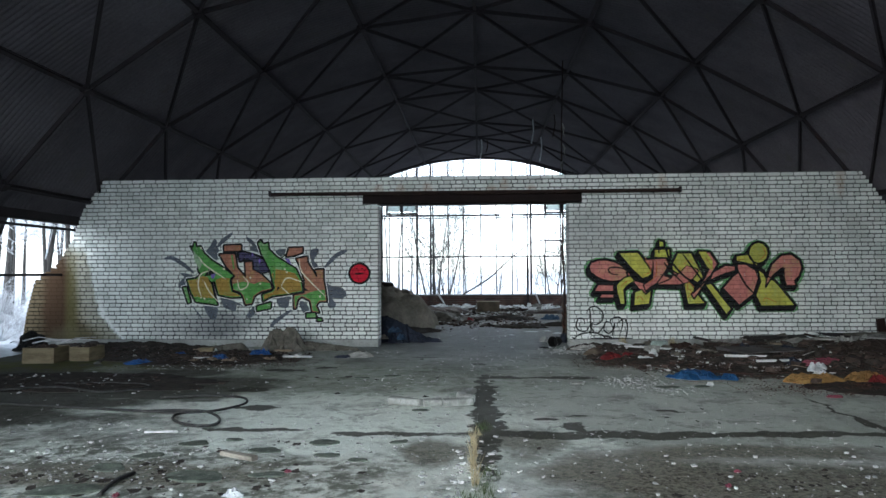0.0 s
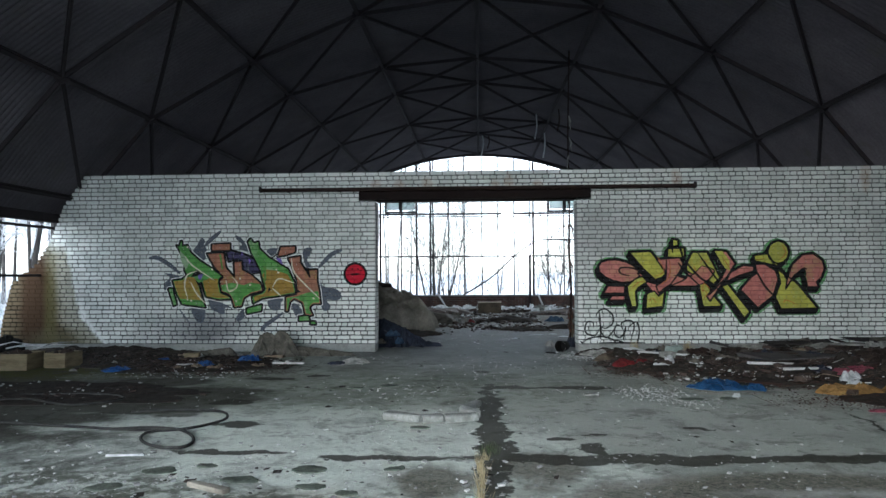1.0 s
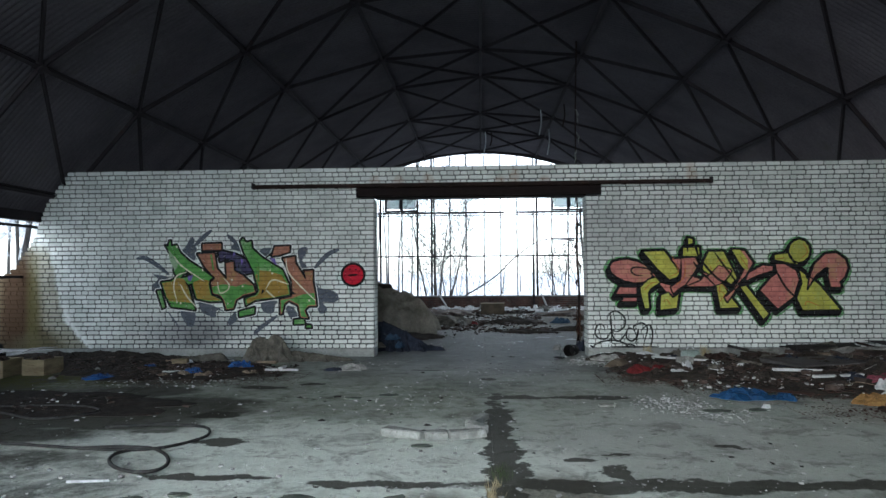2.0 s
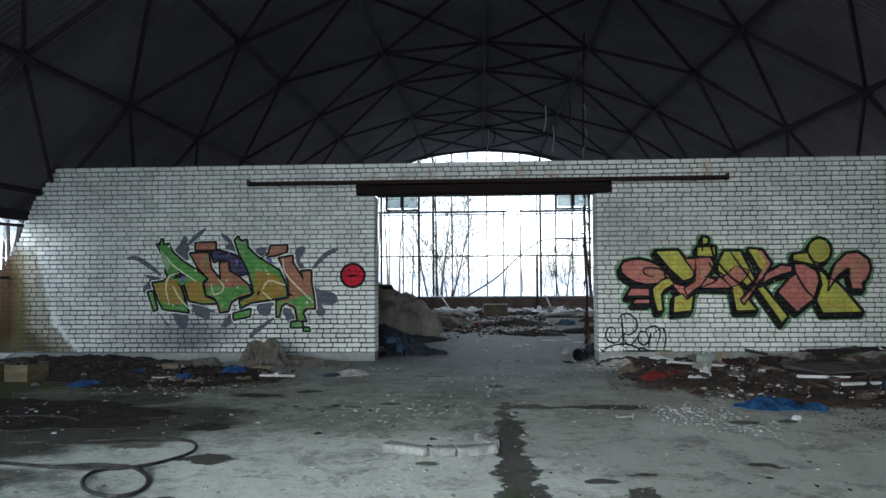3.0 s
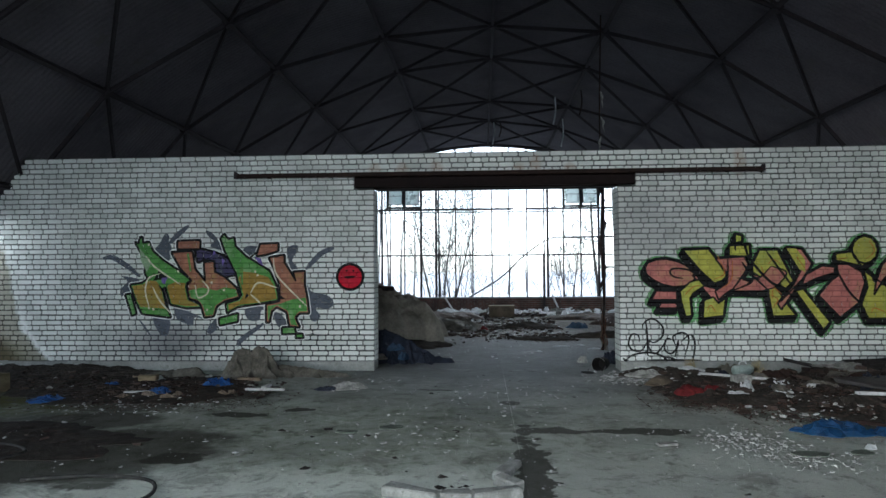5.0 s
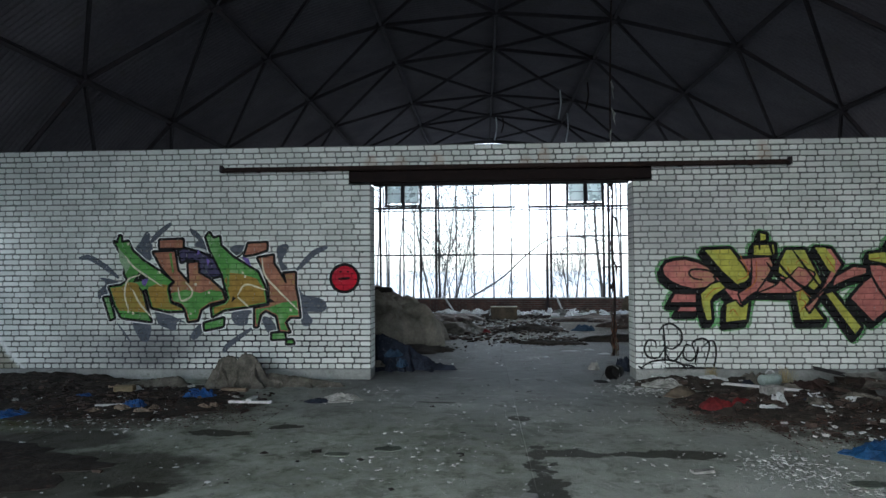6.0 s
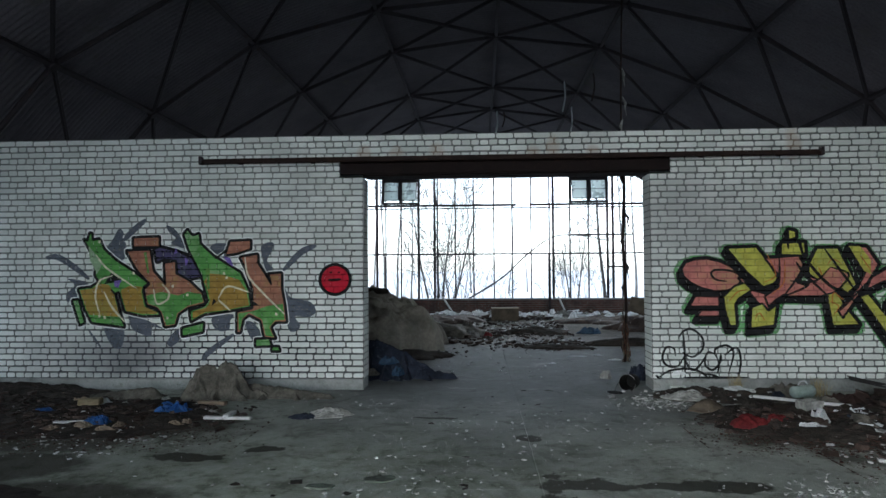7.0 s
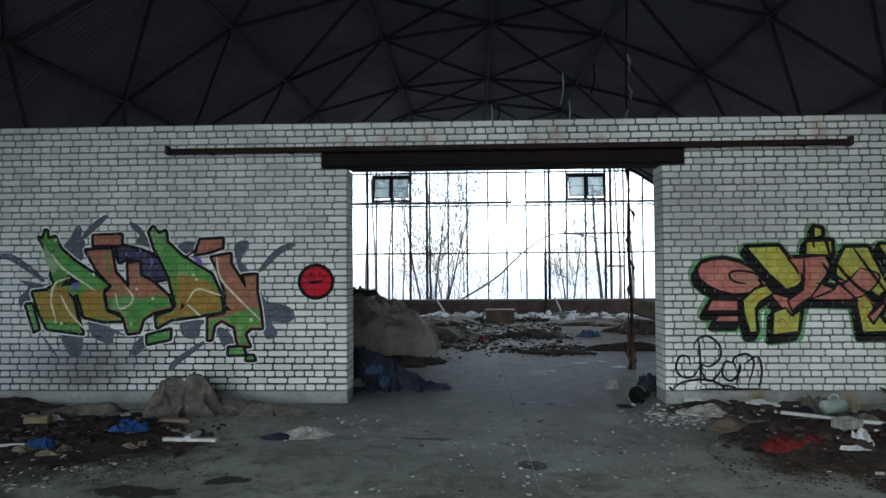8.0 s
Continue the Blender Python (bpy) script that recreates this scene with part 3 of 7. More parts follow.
def crinkle(w, d, h, seed=0, n=30, peak=0.5, cuts=1):
    """Crumpled sheet: an uneven torn outline, facets and creases, closed below."""
    rnd = random.Random(seed)
    rim = []
    for k in range(15):
        a, r = 2 * math.pi * (k + rnd.uniform(-0.35, 0.35)) / 15, rnd.uniform(0.7, 1.06)
        rim.append(Vector((r * math.cos(a), r * math.sin(a))))
    inner = []
    for _ in range(n):
        a, r = rnd.uniform(0, 6.28), 0.82 * math.sqrt(rnd.random()) * 0.85
        inner.append(Vector((r * math.cos(a), r * math.sin(a))))
    co, _, faces, *_ = delaunay_2d_cdt(rim + inner, [(k, (k + 1) % 15) for k in range(15)], [], 1, 0.001)
    bm = bmesh.new()
    vs = []
    for c in co:
        r = min(c.length, 1.0)
        edge = any((c - q).length < 0.002 for q in rim)
        z = rnd.uniform(0.0, 0.12) * h if edge else h * (1 - r * r) ** peak * rnd.uniform(0.3, 1.0)
        vs.append(bm.verts.new((c.x * w / 2, c.y * d / 2, z + 0.004)))
    for f in faces:
        bm.faces.new([vs[i] for i in f])
    bmesh.ops.recalc_face_normals(bm, faces=bm.faces[:])
    if bm.faces and sum(f.normal.z for f in bm.faces) < 0:
        bmesh.ops.reverse_faces(bm, faces=bm.faces[:])
    if cuts:
        bmesh.ops.subdivide_edges(bm, edges=bm.edges[:], cuts=cuts, use_grid_fill=True)
        bmesh.ops.triangulate(bm, faces=bm.faces[:])
    for v in bm.verts:
        v.co += Vector((rnd.uniform(-0.035, 0.035) * w, rnd.uniform(-0.035, 0.035) * d, 0 if v.is_boundary else rnd.uniform(-0.13, 0.13) * h))
        v.co.z = max(v.co.z, 0.003)
    low = {v: bm.verts.new((v.co.x, v.co.y, -0.012)) for v in list(bm.verts)}
    for f in list(bm.faces):
        bm.faces.new([low[v] for v in f.verts][::-1])
    for e in [e for e in bm.edges if e.is_boundary and e.verts[0] in low]:
        a, b = e.verts
        loop = e.link_loops[0]
        if loop.vert is b:
            a, b = b, a
        bm.faces.new((b, a, low[a], low[b]))
    return bm


def scrap(bm, x, y, z, size, flat=0.3):
    """A small broken chip with uneven corners."""
    a = random.uniform(0, 6.28)
    m = pose(x, y, z + size * flat * 0.5, random.uniform(-14, 14), random.uniform(-14, 14), math.degrees(a))
    s = Vector((size * random.uniform(0.5, 1.0), size * random.uniform(0.5, 0.95), size * flat * random.uniform(0.5, 1)))
    vs = []
    for k in (-1, 1):
        for i, j in ((-1, -1), (1, -1), (1, 1), (-1, 1)):
            vs.append(bm.verts.new(m @ Vector((i * s.x * random.uniform(0.25, 0.55), j * s.y * random.uniform(0.25, 0.55), k * s.z / 2))))
    for f in ((3, 2, 1, 0), (4, 5, 6, 7), (0, 1, 5, 4), (1, 2, 6, 5), (2, 3, 7, 6), (3, 0, 4, 7)):
        bm.faces.new([vs[i] for i in f])


# ---- ground and floor ----
def ground_sheet():
    bm = bmesh.new()
    xs = [-900, -200, -60, -30, -20, -15, -12, -10.2, -9.9, 9.9, 10.2, 12, 15, 20, 30, 60, 200, 900]
    ys = [-900, -200, -60, -20, -8.0, -4.0, -1.9, -1.5, 0, 8, 16, 24, 31.0, 31.6, 34, 38, 44, 60, 200, 900]
    grid = {}
    for i, x in enumerate(xs):
        for j, y in enumerate(ys):
            inside = abs(x) < 10 and -1.7 < y < 31.2
            z = -0.16 if inside else -0.1 + 0.25 * noise.noise(Vector((x * 0.13, y * 0.13, 0)))
            grid[i, j] = bm.verts.new((x, y, z))
    for i in range(len(xs) - 1):
        for j in range(len(ys) - 1):
            bm.faces.new((grid[i, j], grid[i + 1, j], grid[i + 1, j + 1], grid[i, j + 1]))
    solo("ground", bm, SNOW, (0, 0, 0), "snow-covered open ground round the hall", "ground", kind="structure")


ground_sheet()
floor = thing("floor", (0, 0, 0), "cracked old concrete floor with wet patches and dirt", "floor", kind="structure")
bm = bmesh.new()
box(bm, -8.62, 8.9, -1.4, 31.1, -0.15, -0.012)
part("floor_bed", bm, SOIL, floor, "dark soil bed under the slabs")
cuts_y = [-1.35, -0.1, 3.12, 6.36, 9.62, 12.9, 16.1, 19.3, 22.5, 25.7, 29.0, 31.0]
for y0, y1 in zip(cuts_y, cuts_y[1:]):
    for (x0, x1) in ((-8.5, -4.6), (-4.592, 0.06), (0.0625, 4.6), (4.608, 8.8)) if y0 < 17 else ((-8.5, -4.6), (-4.592, 4.6), (4.608, 8.8)):
        bm = bmesh.new()
        box(bm, x0, x1, y0 + 0.001, y1 - 0.001, -0.12, 0.0, 0.001)
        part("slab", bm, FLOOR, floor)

# ---- brick partition wall ----
ENDS = ((0.0, -9.45), (0.63, -9.37), (1.335, -9.2), (1.69, -8.72), (2.16, -8.42), (2.84, -8.16), (3.45, -7.73))


def wall_end(z):
    for (z0, x0), (z1, x1) in zip(ENDS, ENDS[1:]):
        if z <= z1:
            return x0 + (x1 - x0) * (z - z0) / (z1 - z0)
    return ENDS[-1][1]


def course_spans(z):
    """The stretches of brickwork in the course at height z: left and right of the opening, or right across."""
    a = wall_end(z)
    b = -a - 0.12
    if z > 3.1:
        return ((a, b),)
    if z > DOOR_TOP:
        return ((a, -2.27), (2.15, b))
    return ((a, DOOR_L), (DOOR_R, b))


wall = thing("wall_partition", (0, WALL_Y, 0), "white silicate brick partition wall with a wide doorway and graffiti", "wall", kind="structure")
FACE = -0.009            # the bricks stand this far out of the mortar
bm = bmesh.new()
for k in range(COURSES):
    z0, z1 = PLINTH + k * COURSE, PLINTH + (k + 1) * COURSE
    for a, b in course_spans((z0 + z1) / 2):
        box(bm, a + (0.003 if a == DOOR_R else 0.02), b - (0.003 if b == DOOR_L else 0.02), 0.0, WALL_T, z0, z1)
part("mortar_bed", bm, MORTAR, wall, "grey mortar")
for a, b in ((-9.45, DOOR_L - 0.005), (DOOR_R + 0.005, 9.33)):
    bm = bmesh.new()
    box(bm, a, b, -0.02, WALL_T + 0.02, -0.1, PLINTH - 0.004, 0.008)
    part("plinth", bm, PLINTH_M, wall, "grey rendered concrete plinth")

FRONTS = []              # x0, x1, z0, z1 and depth of the face of each brick, for the paint


def brick_mesh(bm, w, d, h, at=Vector()):
    """One brick with knocked corners and a chamfered face."""
    c, ring, ins = 0.004, [], []
    for sx, sz in ((-1, -1), (1, -1), (1, 1), (-1, 1)):
        k, x, z = random.uniform(0.005, 0.016), sx * (w / 2 - random.uniform(0, 0.004)), sz * (h / 2 - random.uniform(0, 0.004))
        pair = ((x, z - sz * k), (x - sx * k, z))
        for p in (pair if sx * sz > 0 else pair[::-1])[::-1 if sx * sz > 0 and False else 1]:
            ring.append(p)
            ins.append((p[0] - sx * c, p[1] - sz * c))
    lay = [[bm.verts.new(at + Vector((x, y, z))) for x, z in r] for y, r in ((0, ins), (c * 0.7, ring), (d, ring))]
    for p, q in zip(lay, lay[1:]):
        for k in range(8):
            bm.faces.new((p[(k + 1) % 8], p[k], q[k], q[(k + 1) % 8]))
    bm.faces.new(lay[0])
    bm.faces.new(lay[2][::-1])


BRICK_LEFT = 300
shared, joined = {}, bmesh.new()
for k in range(COURSES):
    z = PLINTH + (k + 0.5) * COURSE
    header = k % 2 == 0
    unit = STRETCH / 2 if header else STRETCH
    phase = (0.0 if header else (0.03 + STRETCH / 2 * ((k // 2) % 2) * 0.55)) + random.uniform(-0.008, 0.008)
    for a, b in course_spans(z):
        lo = math.ceil((a - phase) / unit - 0.35)
        x = a
        edges = [a] + [phase + n * unit + random.uniform(-0.004, 0.004) for n in range(lo, int((b - phase) / unit) + 1) if a + 0.05 < phase + n * unit < b - 0.05] + [b]
        for x0, x1 in zip(edges, edges[1:]):
            w, h = x1 - x0 - random.uniform(0.009, 0.017), COURSE - random.uniform(0.014, 0.022)
            out = FACE + random.uniform(-0.0015, 0.0015)
            cx, cz = (x0 + x1) / 2, z + random.uniform(-0.002, 0.002)
            FRONTS.append((cx - w / 2, cx + w / 2, cz - h / 2, cz + h / 2, out))
            near = BRICK_LEFT > 0 and (abs(cx - DOOR_L) < 0.62 or abs(cx - DOOR_R) < 0.5) and 0.1 < z < 2.9
            if near:
                BRICK_LEFT -= 1
                key = (round(w, 2), round(h, 3), random.randint(0, 2))
                if key not in shared:
                    b1 = bmesh.new()
                    brick_mesh(b1, w, 0.1, h)
                    shared[key] = mesh_of("brick", b1, BRICK)
                ob = part("brick", shared[key], None, wall)
                ob.location = (cx, out, cz)
            else:
                brick_mesh(joined, w, 0.02, h, Vector((cx, out, cz)))
# the reveals of the opening and the broken outer end
for k in range(COURSES):
    z = PLINTH + (k + 0.5) * COURSE
    if z < DOOR_TOP:
        for x, s in ((DOOR_L, 1), (DOOR_R, -1)):
            for y0, y1 in (((0.0, 0.125), (0.13, 0.375)) if k % 2 else ((0.0, 0.25), (0.255, 0.375))):
                box(joined, min(x, x + s * 0.003), max(x, x + s * 0.003), y0 + 0.004, y1 - 0.004, z - COURSE / 2 + 0.006, z + COURSE / 2 - 0.006)
ob = part("brickwork", joined, BRICK_FAR, wall, "white silicate bricks, sooty and chipped")
tagged(ob, kind="stuff")

# ---- lintel and sliding-door rail ----
lintel = thing("lintel", (-0.06, WALL_Y, 0), "dark rusty steel lintel beam over the doorway", "beam", kind="structure")
for y in (-0.035, 0.25):
    ob = part("beam", ibeam(4.42, 0.215, 0.12), LINTEL_M, lintel)
    ob.location = (0, y + 0.03, 3.125)
bm = bmesh.new()
box(bm, -2.2, 2.2, 0.075, 0.22, 2.915, 3.12)
part("infill", bm, MORTAR, lintel, "mortar infill between the beams")
bm = bmesh.new()
box(bm, -1.9, 1.94, -0.01, WALL_T, 2.887, 2.907, 0.003)
part("soffit_plate", bm, LINTEL_M, lintel)
rail = thing("door_rail", (-0.05, WALL_Y - 0.1, 3.07), "dark steel sliding door rail fixed above the doorway", "rail")
bm = bmesh.new()
box(bm, -4.13, 4.13, -0.03, 0.03, 0.0, 0.045, 0.004)
box(bm, -4.13, 4.13, 0.022, 0.03, 0.045, 0.075, 0.002)
part("track", bm, RUST, rail)
for x in (-4.12, 4.12):
    bm = bmesh.new()
    box(bm, x - 0.02, x + 0.02, -0.045, 0.045, -0.005, 0.1, 0.004)
    part("end_stop", bm, STEEL, rail)
for x in (-3.6, -2.6, -1.5, -0.5, 0.5, 1.5, 2.6, 3.6):
    bm = bmesh.new()
    box(bm, x - 0.025, x + 0.025, 0.0, 0.11, 0.0, 0.015, 0.003)
    box(bm, x - 0.025, x + 0.025, 0.078, 0.092, 0.0, 0.074, 0.003)
    part("bracket", bm, RUST, rail)

# ---- vaulted roof ----
EAVE = 51.2
NODES_Y = [BAY_0 + BAY * k for k in range(-7, 7)]
NODES_Y = [y for y in NODES_Y if NEAR_Y - 0.2 < y < FAR_Y + 0.6]


def vault():
    bm = bmesh.new()
    pitch, per = 0.115, 4
    n = int((FAR_Y + 0.3 - NEAR_Y) / pitch * per)
    line = []
    for k in range(-5, 5):
        (xa, za), (xb, zb) = rib_point(k, 0.1), rib_point(k + 1, 0.1)
        for t in (0, 1 / 3, 2 / 3):
            bulge = 0.06 * t * (1 - t) * 4
            mx, mz = xa + (xb - xa) * t - FRAME_X, za + (zb - za) * t - FRAME_Z
            m = math.hypot(mx, mz)
            line.append((mx / m, mz / m, m + bulge, min(1.0, max(0.0, 4.0 - abs(k + t)))))
    xb, zb = rib_point(5, 0.1)
    m = math.hypot(xb - FRAME_X, zb - FRAME_Z)
    line.append(((xb - FRAME_X) / m, (zb - FRAME_Z) / m, m, 0.0))
    rows = []
    for i in range(n + 1):
        y = NEAR_Y + (FAR_Y + 0.3 - NEAR_Y) * i / n
        wave = 0.014 * math.sin(2 * math.pi * i / per + 0.4)
        row = []
        for dx, dz, m, free in line:
            m += wave - sag(y) * free
            row.append(bm.verts.new((FRAME_X + dx * m, y, FRAME_Z + dz * m)))
        rows.append(row)
    for a, b in zip(rows, rows[1:]):
        for k in range(len(line) - 1):
            bm.faces.new((a[k], a[k + 1], b[k + 1], b[k]))
    ob = solo("ceiling", bm, ROOF_M, (0, 0, 0), "dark corrugated sheet vault over the hall", "ceiling", kind="structure")
    solid = ob.modifiers.new("thickness", "SOLIDIFY")
    solid.thickness, solid.offset = 0.02, 1.0


vault()
frame_roof = thing("roof_frame", (0, 0, 0), "dark steel lattice frame of struts under the vaulted roof", "roof frame", kind="structure")


def strut_at(name, p, q, data):
    """A strut from p to q, its flange towards the roof."""
    p, q = Vector(p), Vector(q)
    x = (q - p).normalized()
    mid = (p + q) / 2
    up = Vector((mid.x - FRAME_X, 0, mid.z - FRAME_Z))
    y = up.cross(x).normalized()
    z = x.cross(y)
    ob = part(name, data, None, frame_roof)
    ob.matrix_basis = Matrix.Translation(mid) @ Matrix((x, y, z)).transposed().to_4x4() @ Matrix.Diagonal(((q - p).length, 1, 1, 1))


PURLIN = mesh_of("purlin", ibeam(1.0, 0.085, 0.068), STEEL)
RIB = mesh_of("rib", ibeam(1.0, 0.07, 0.042), STEEL)
BRACE = mesh_of("brace", ibeam(1.0, 0.065, 0.04), STEEL)
bm = bmesh.new()
bmesh.ops.create_cone(bm, cap_ends=True, segments=8, radius1=0.085, radius2=0.11, depth=0.11)
PLATE = mesh_of("node_plate", bm, STEEL)
def node(i, k, out=0.06):
    y = node_y(i, k)
    x, z = rib_point(i, out - (sag(y) if abs(i) < 4 else 0.0))
    return x, y, z


BAYS = range(-5, 6)
for i in range(-4, 5):
    for k in BAYS:
        ob = part("node_plate", PLATE, None, frame_roof)
        ob.matrix_basis = pose(*node(i, k, 0.0), 0, FRAME_STEP * i, 0)
        if k + 1 in BAYS:
            strut_at("purlin", node(i, k), node(i, k + 1), PURLIN)
        if i < 4:
            strut_at("rib", node(i, k, 0.04), node(i + 1, k, 0.04), RIB)
for i in range(-4, 4):
    for k in BAYS[:-1]:
        if i < 0:
            strut_at("brace", node(i, k + 1, 0.04), node(i + 1, k, 0.04), BRACE)
        if i >= 0:
            strut_at("brace", node(i + 1, k + 1, 0.04), node(i, k, 0.04), BRACE)
        if i == -1:
            strut_at("brace", node(i, k, 0.04), node(i + 1, k + 1, 0.04), BRACE)
        if i == 0:
            strut_at("brace", node(i + 1, k, 0.04), node(i, k + 1, 0.04), BRACE)
# eaves and side rails
for s, name in ((-1, "left"), (1, "right")):
    ex, ez = arch(s * (EAVE - 0.6), ARCH_R - 0.06)
    side = thing("side_frame_" + ("west" if s < 0 else "east"), (ex, 0, 0), "rusty steel eaves beam, rails and posts along the open side", "side frame", kind="structure")
    bm = bmesh.new()
    box(bm, -0.07, 0.07, NEAR_Y, FAR_Y, ez - 0.12, ez + 0.06, 0.01)
    part("eaves_beam", bm, STEEL, side)
    for z, x in ((2.42, -0.05), (1.49, -0.3)):
        bm = bmesh.new()
        box(bm, s * -x - 0.025, s * -x + 0.025, NEAR_Y, FAR_Y, z - 0.025, z + 0.025, 0.004)
        part("side_rail", bm, STEEL, side)
    for y in [q for q in NODES_Y if not 12 < q < 14 and not 7 < q < 12]:
        part("post", tube(bmesh.new(), ((0, y, -0.05), (0, y, ez)), 0.06, 8), STEEL, side)

# ---- far glazed end wall ----
far = thing("window_wall_far", (0, FAR_Y, 0), "tall glazed end wall of thin dark steel bars, panes gone", "window", kind="structure")


def arch_z(x, r=ARCH_R - 0.1):
    return ARCH_Z + math.sqrt(r * r - (x - ARCH_X) ** 2)


bars = [-7.0, -6.3, -5.6, -4.92, -4.23, -3.9, -3.32, -2.66, -2.06, -1.95, -1.28, -0.6, 0.16, 0.84, 1.54, 2.22, 2.36, 2.98, 3.66, 4.36, 4.56, 5.02, 5.7, 6.4, 7.1]
for x in bars:
    thick = 0.085 if x in (-4.23, -2.66, -2.06, 2.36, 4.36, 4.56) else 0.05
    bm = bmesh.new()
    box(bm, x - thick / 2, x + thick / 2, -0.03, 0.03, SILL, arch_z(x), 0.003)
    part("mullion", bm, STEEL, far)
for x0, x1, z, t in ((-7.6, 1.0, 4.03, 0.08), (1.5, 7.5, 4.03, 0.08), (-8.0, 7.9, 3.92, 0.04), (-8.2, 8.1, 2.2, 0.055), (2.98, 5.3, 2.89, 0.06), (4.36, 5.02, 1.7, 0.06), (-6.0, 6.0, 5.12, 0.05)):
    bm = bmesh.new()
    box(bm, x0, x1, -0.04, 0.02, z - t / 2, z + t / 2, 0.003)
    part("transom", bm, STEEL, far)
arc = [arch(a, ARCH_R - 0.04) for a in range(-50, 51, 2)]
part("arch_rim", tube(bmesh.new(), [(x, 0, z) for x, z in arc], 0.05, 8), STEEL, far)
bm = bmesh.new()
lower = [arch(a, ARCH_R - 0.05) for a in range(-48, 49, 2)]
upper = [(x, max(z + 0.05, roof_z(x, FAR_Y) + 0.12)) for x, z in lower]
for y in (0.04, 0.07):
    vs = [[bm.verts.new((x, y, z)) for x, z in ring] for ring in (lower, upper)]
    for k in range(len(lower) - 1):
        bm.faces.new((vs[0][k], vs[0][k + 1], vs[1][k + 1], vs[1][k]))
part("gable_sheet", bm, STEEL, far, "dark sheet closing the gap between glazing and vault")
bm = bmesh.new()
box(bm, 2.15, 2.24, -0.2, -0.12, 0.0, 2.2, 0.006)
part("stub_post", bm, STEEL, far)
for x0 in (-4.03, 2.98):
    vent = part("vent_window", bmesh.new(), STEEL, far, "pair of small tilted vent lights in a dark frame")
    bm = bmesh.new()
    for a, b in ((x0 - 0.02, x0 + 0.07), (x0 + 0.63, x0 + 0.77), (x0 + 1.33, x0 + 1.42)):
        box(bm, a, b, -0.06, 0.02, 4.1, 5.03, 0.004)
    for c, d in ((4.08, 4.16), (4.93, 5.07)):
        box(bm, x0, x0 + 1.4, -0.055, 0.015, c, d, 0.004)
    part("vent_frame", bm, STEEL, vent)
    for k in (0, 1):
        bm = bmesh.new()
        box(bm, x0 + 0.09 + 0.67 * k, x0 + 0.63 + 0.67 * k, -0.006, 0.006, -0.72, 0.0)
        ob = part("pane", bm, GLASS, vent, "dusty glass pane tilted outwards")
        ob.matrix_basis = pose(0, -0.09, 4.93, -13, 0, 0)
        ob.visible_shadow = False
        bm = bmesh.new()
        a = x0 + 0.07 + 0.67 * k
        for c, d, e, f in ((a, a + 0.03, -0.74, 0.0), (a + 0.55, a + 0.58, -0.74, 0.0), (a + 0.031, a + 0.549, -0.74, -0.71), (a + 0.031, a + 0.549, -0.37, -0.355), (a + 0.031, a + 0.549, -0.03, 0.0)):
            box(bm, c, d, -0.015, 0.015, e, f, 0.003)
        part("sash", bm, STEEL, vent).matrix_basis = pose(0, -0.09, 4.93, -13, 0, 0)
sill = thing("sill_wall", (0, FAR_Y, 0), "low red-brown brick sill wall under the glazing", "wall", kind="structure")
bm = bmesh.new()
box(bm, -8.6, 8.6, -0.1, 0.12, -0.05, SILL - 0.035)
part("sill_core", bm, MORTAR, sill)
bm = bmesh.new()
box(bm, -8.6, 8.6, -0.14, 0.16, SILL - 0.03, SILL, 0.006)
part("sill_cap", bm, PLINTH_M, sill, "grey concrete cap with melting snow")
b1 = bmesh.new()
brick_mesh(b1, 0.24, 0.06, 0.066)
SB = mesh_of("brick", b1, SILL_M)
for k in range(6):
    for n in range(-17, 20):
        ob = part("brick", SB, None, sill)
        ob.location = (n * 0.25 + 0.125 * (k % 2) + 0.2, -0.112, 0.035 + 0.08 * k)

# ---- side walls added to close the hall and hold back side light ----
for s, spans in ((-1, ((NEAR_Y, 11.98), (WALL_Y + WALL_T + 0.02, FAR_Y))), (1, ((NEAR_Y, WALL_Y - 0.03), (WALL_Y + WALL_T + 0.02, FAR_Y)))):
    ex, ez = arch(s * EAVE, ARCH_R)
    side = thing("side_light_screen_" + ("west" if s < 0 else "east"), (ex + s * 0.12, 0, 0), "dark corrugated sheet wall added along the hall to limit side light", "wall", kind="structure")
    for y0, y1 in spans:
        bm = bmesh.new()
        if s < 0 and y0 < 0:
            # sheets carried down to the ground as a light block, cut back towards the partition
            n, rows = int((y1 - y0) / 0.06), []
            for z in (ez + 0.05, 2.1, 1.5, 0.8, -0.15):
                x = ARCH_X - math.sqrt((ARCH_R + 0.05) ** 2 - (z - ARCH_Z) ** 2) - (ex + s * 0.12)
                end = y1 + (ez - z) / ez * 1.25
                rows.append([bm.verts.new((x + 0.015 * math.sin(k * math.pi / 2), y0 + (end - y0) * k / n, z)) for k in range(n + 1)])
            for p, q in zip(rows, rows[1:]):
                for k in range(n):
                    bm.faces.new((q[k], q[k + 1], p[k + 1], p[k]))
            ob = part("sheet", bm, ROOF_M, side)
            solid = ob.modifiers.new("thickness", "SOLIDIFY")
            solid.thickness = 0.02
            continue
        n = int((y1 - y0) / 0.05)
        low, top = [], []
        for k in range(n + 1):
            x, y = 0.015 * math.sin(k * math.pi / 2), y0 + (y1 - y0) * k / n
            low.append(bm.verts.new((x, y, -0.1)))
            top.append(bm.verts.new((x, y, 0.9 if y0 > 14 and y > 16 else ez + 0.05)))
        for k in range(n):
            bm.faces.new((low[k], low[k + 1], top[k + 1], top[k]))
        ob = part("sheet", bm, ROOF_M, side)
        solid = ob.modifiers.new("thickness", "SOLIDIFY")
        solid.thickness = 0.02

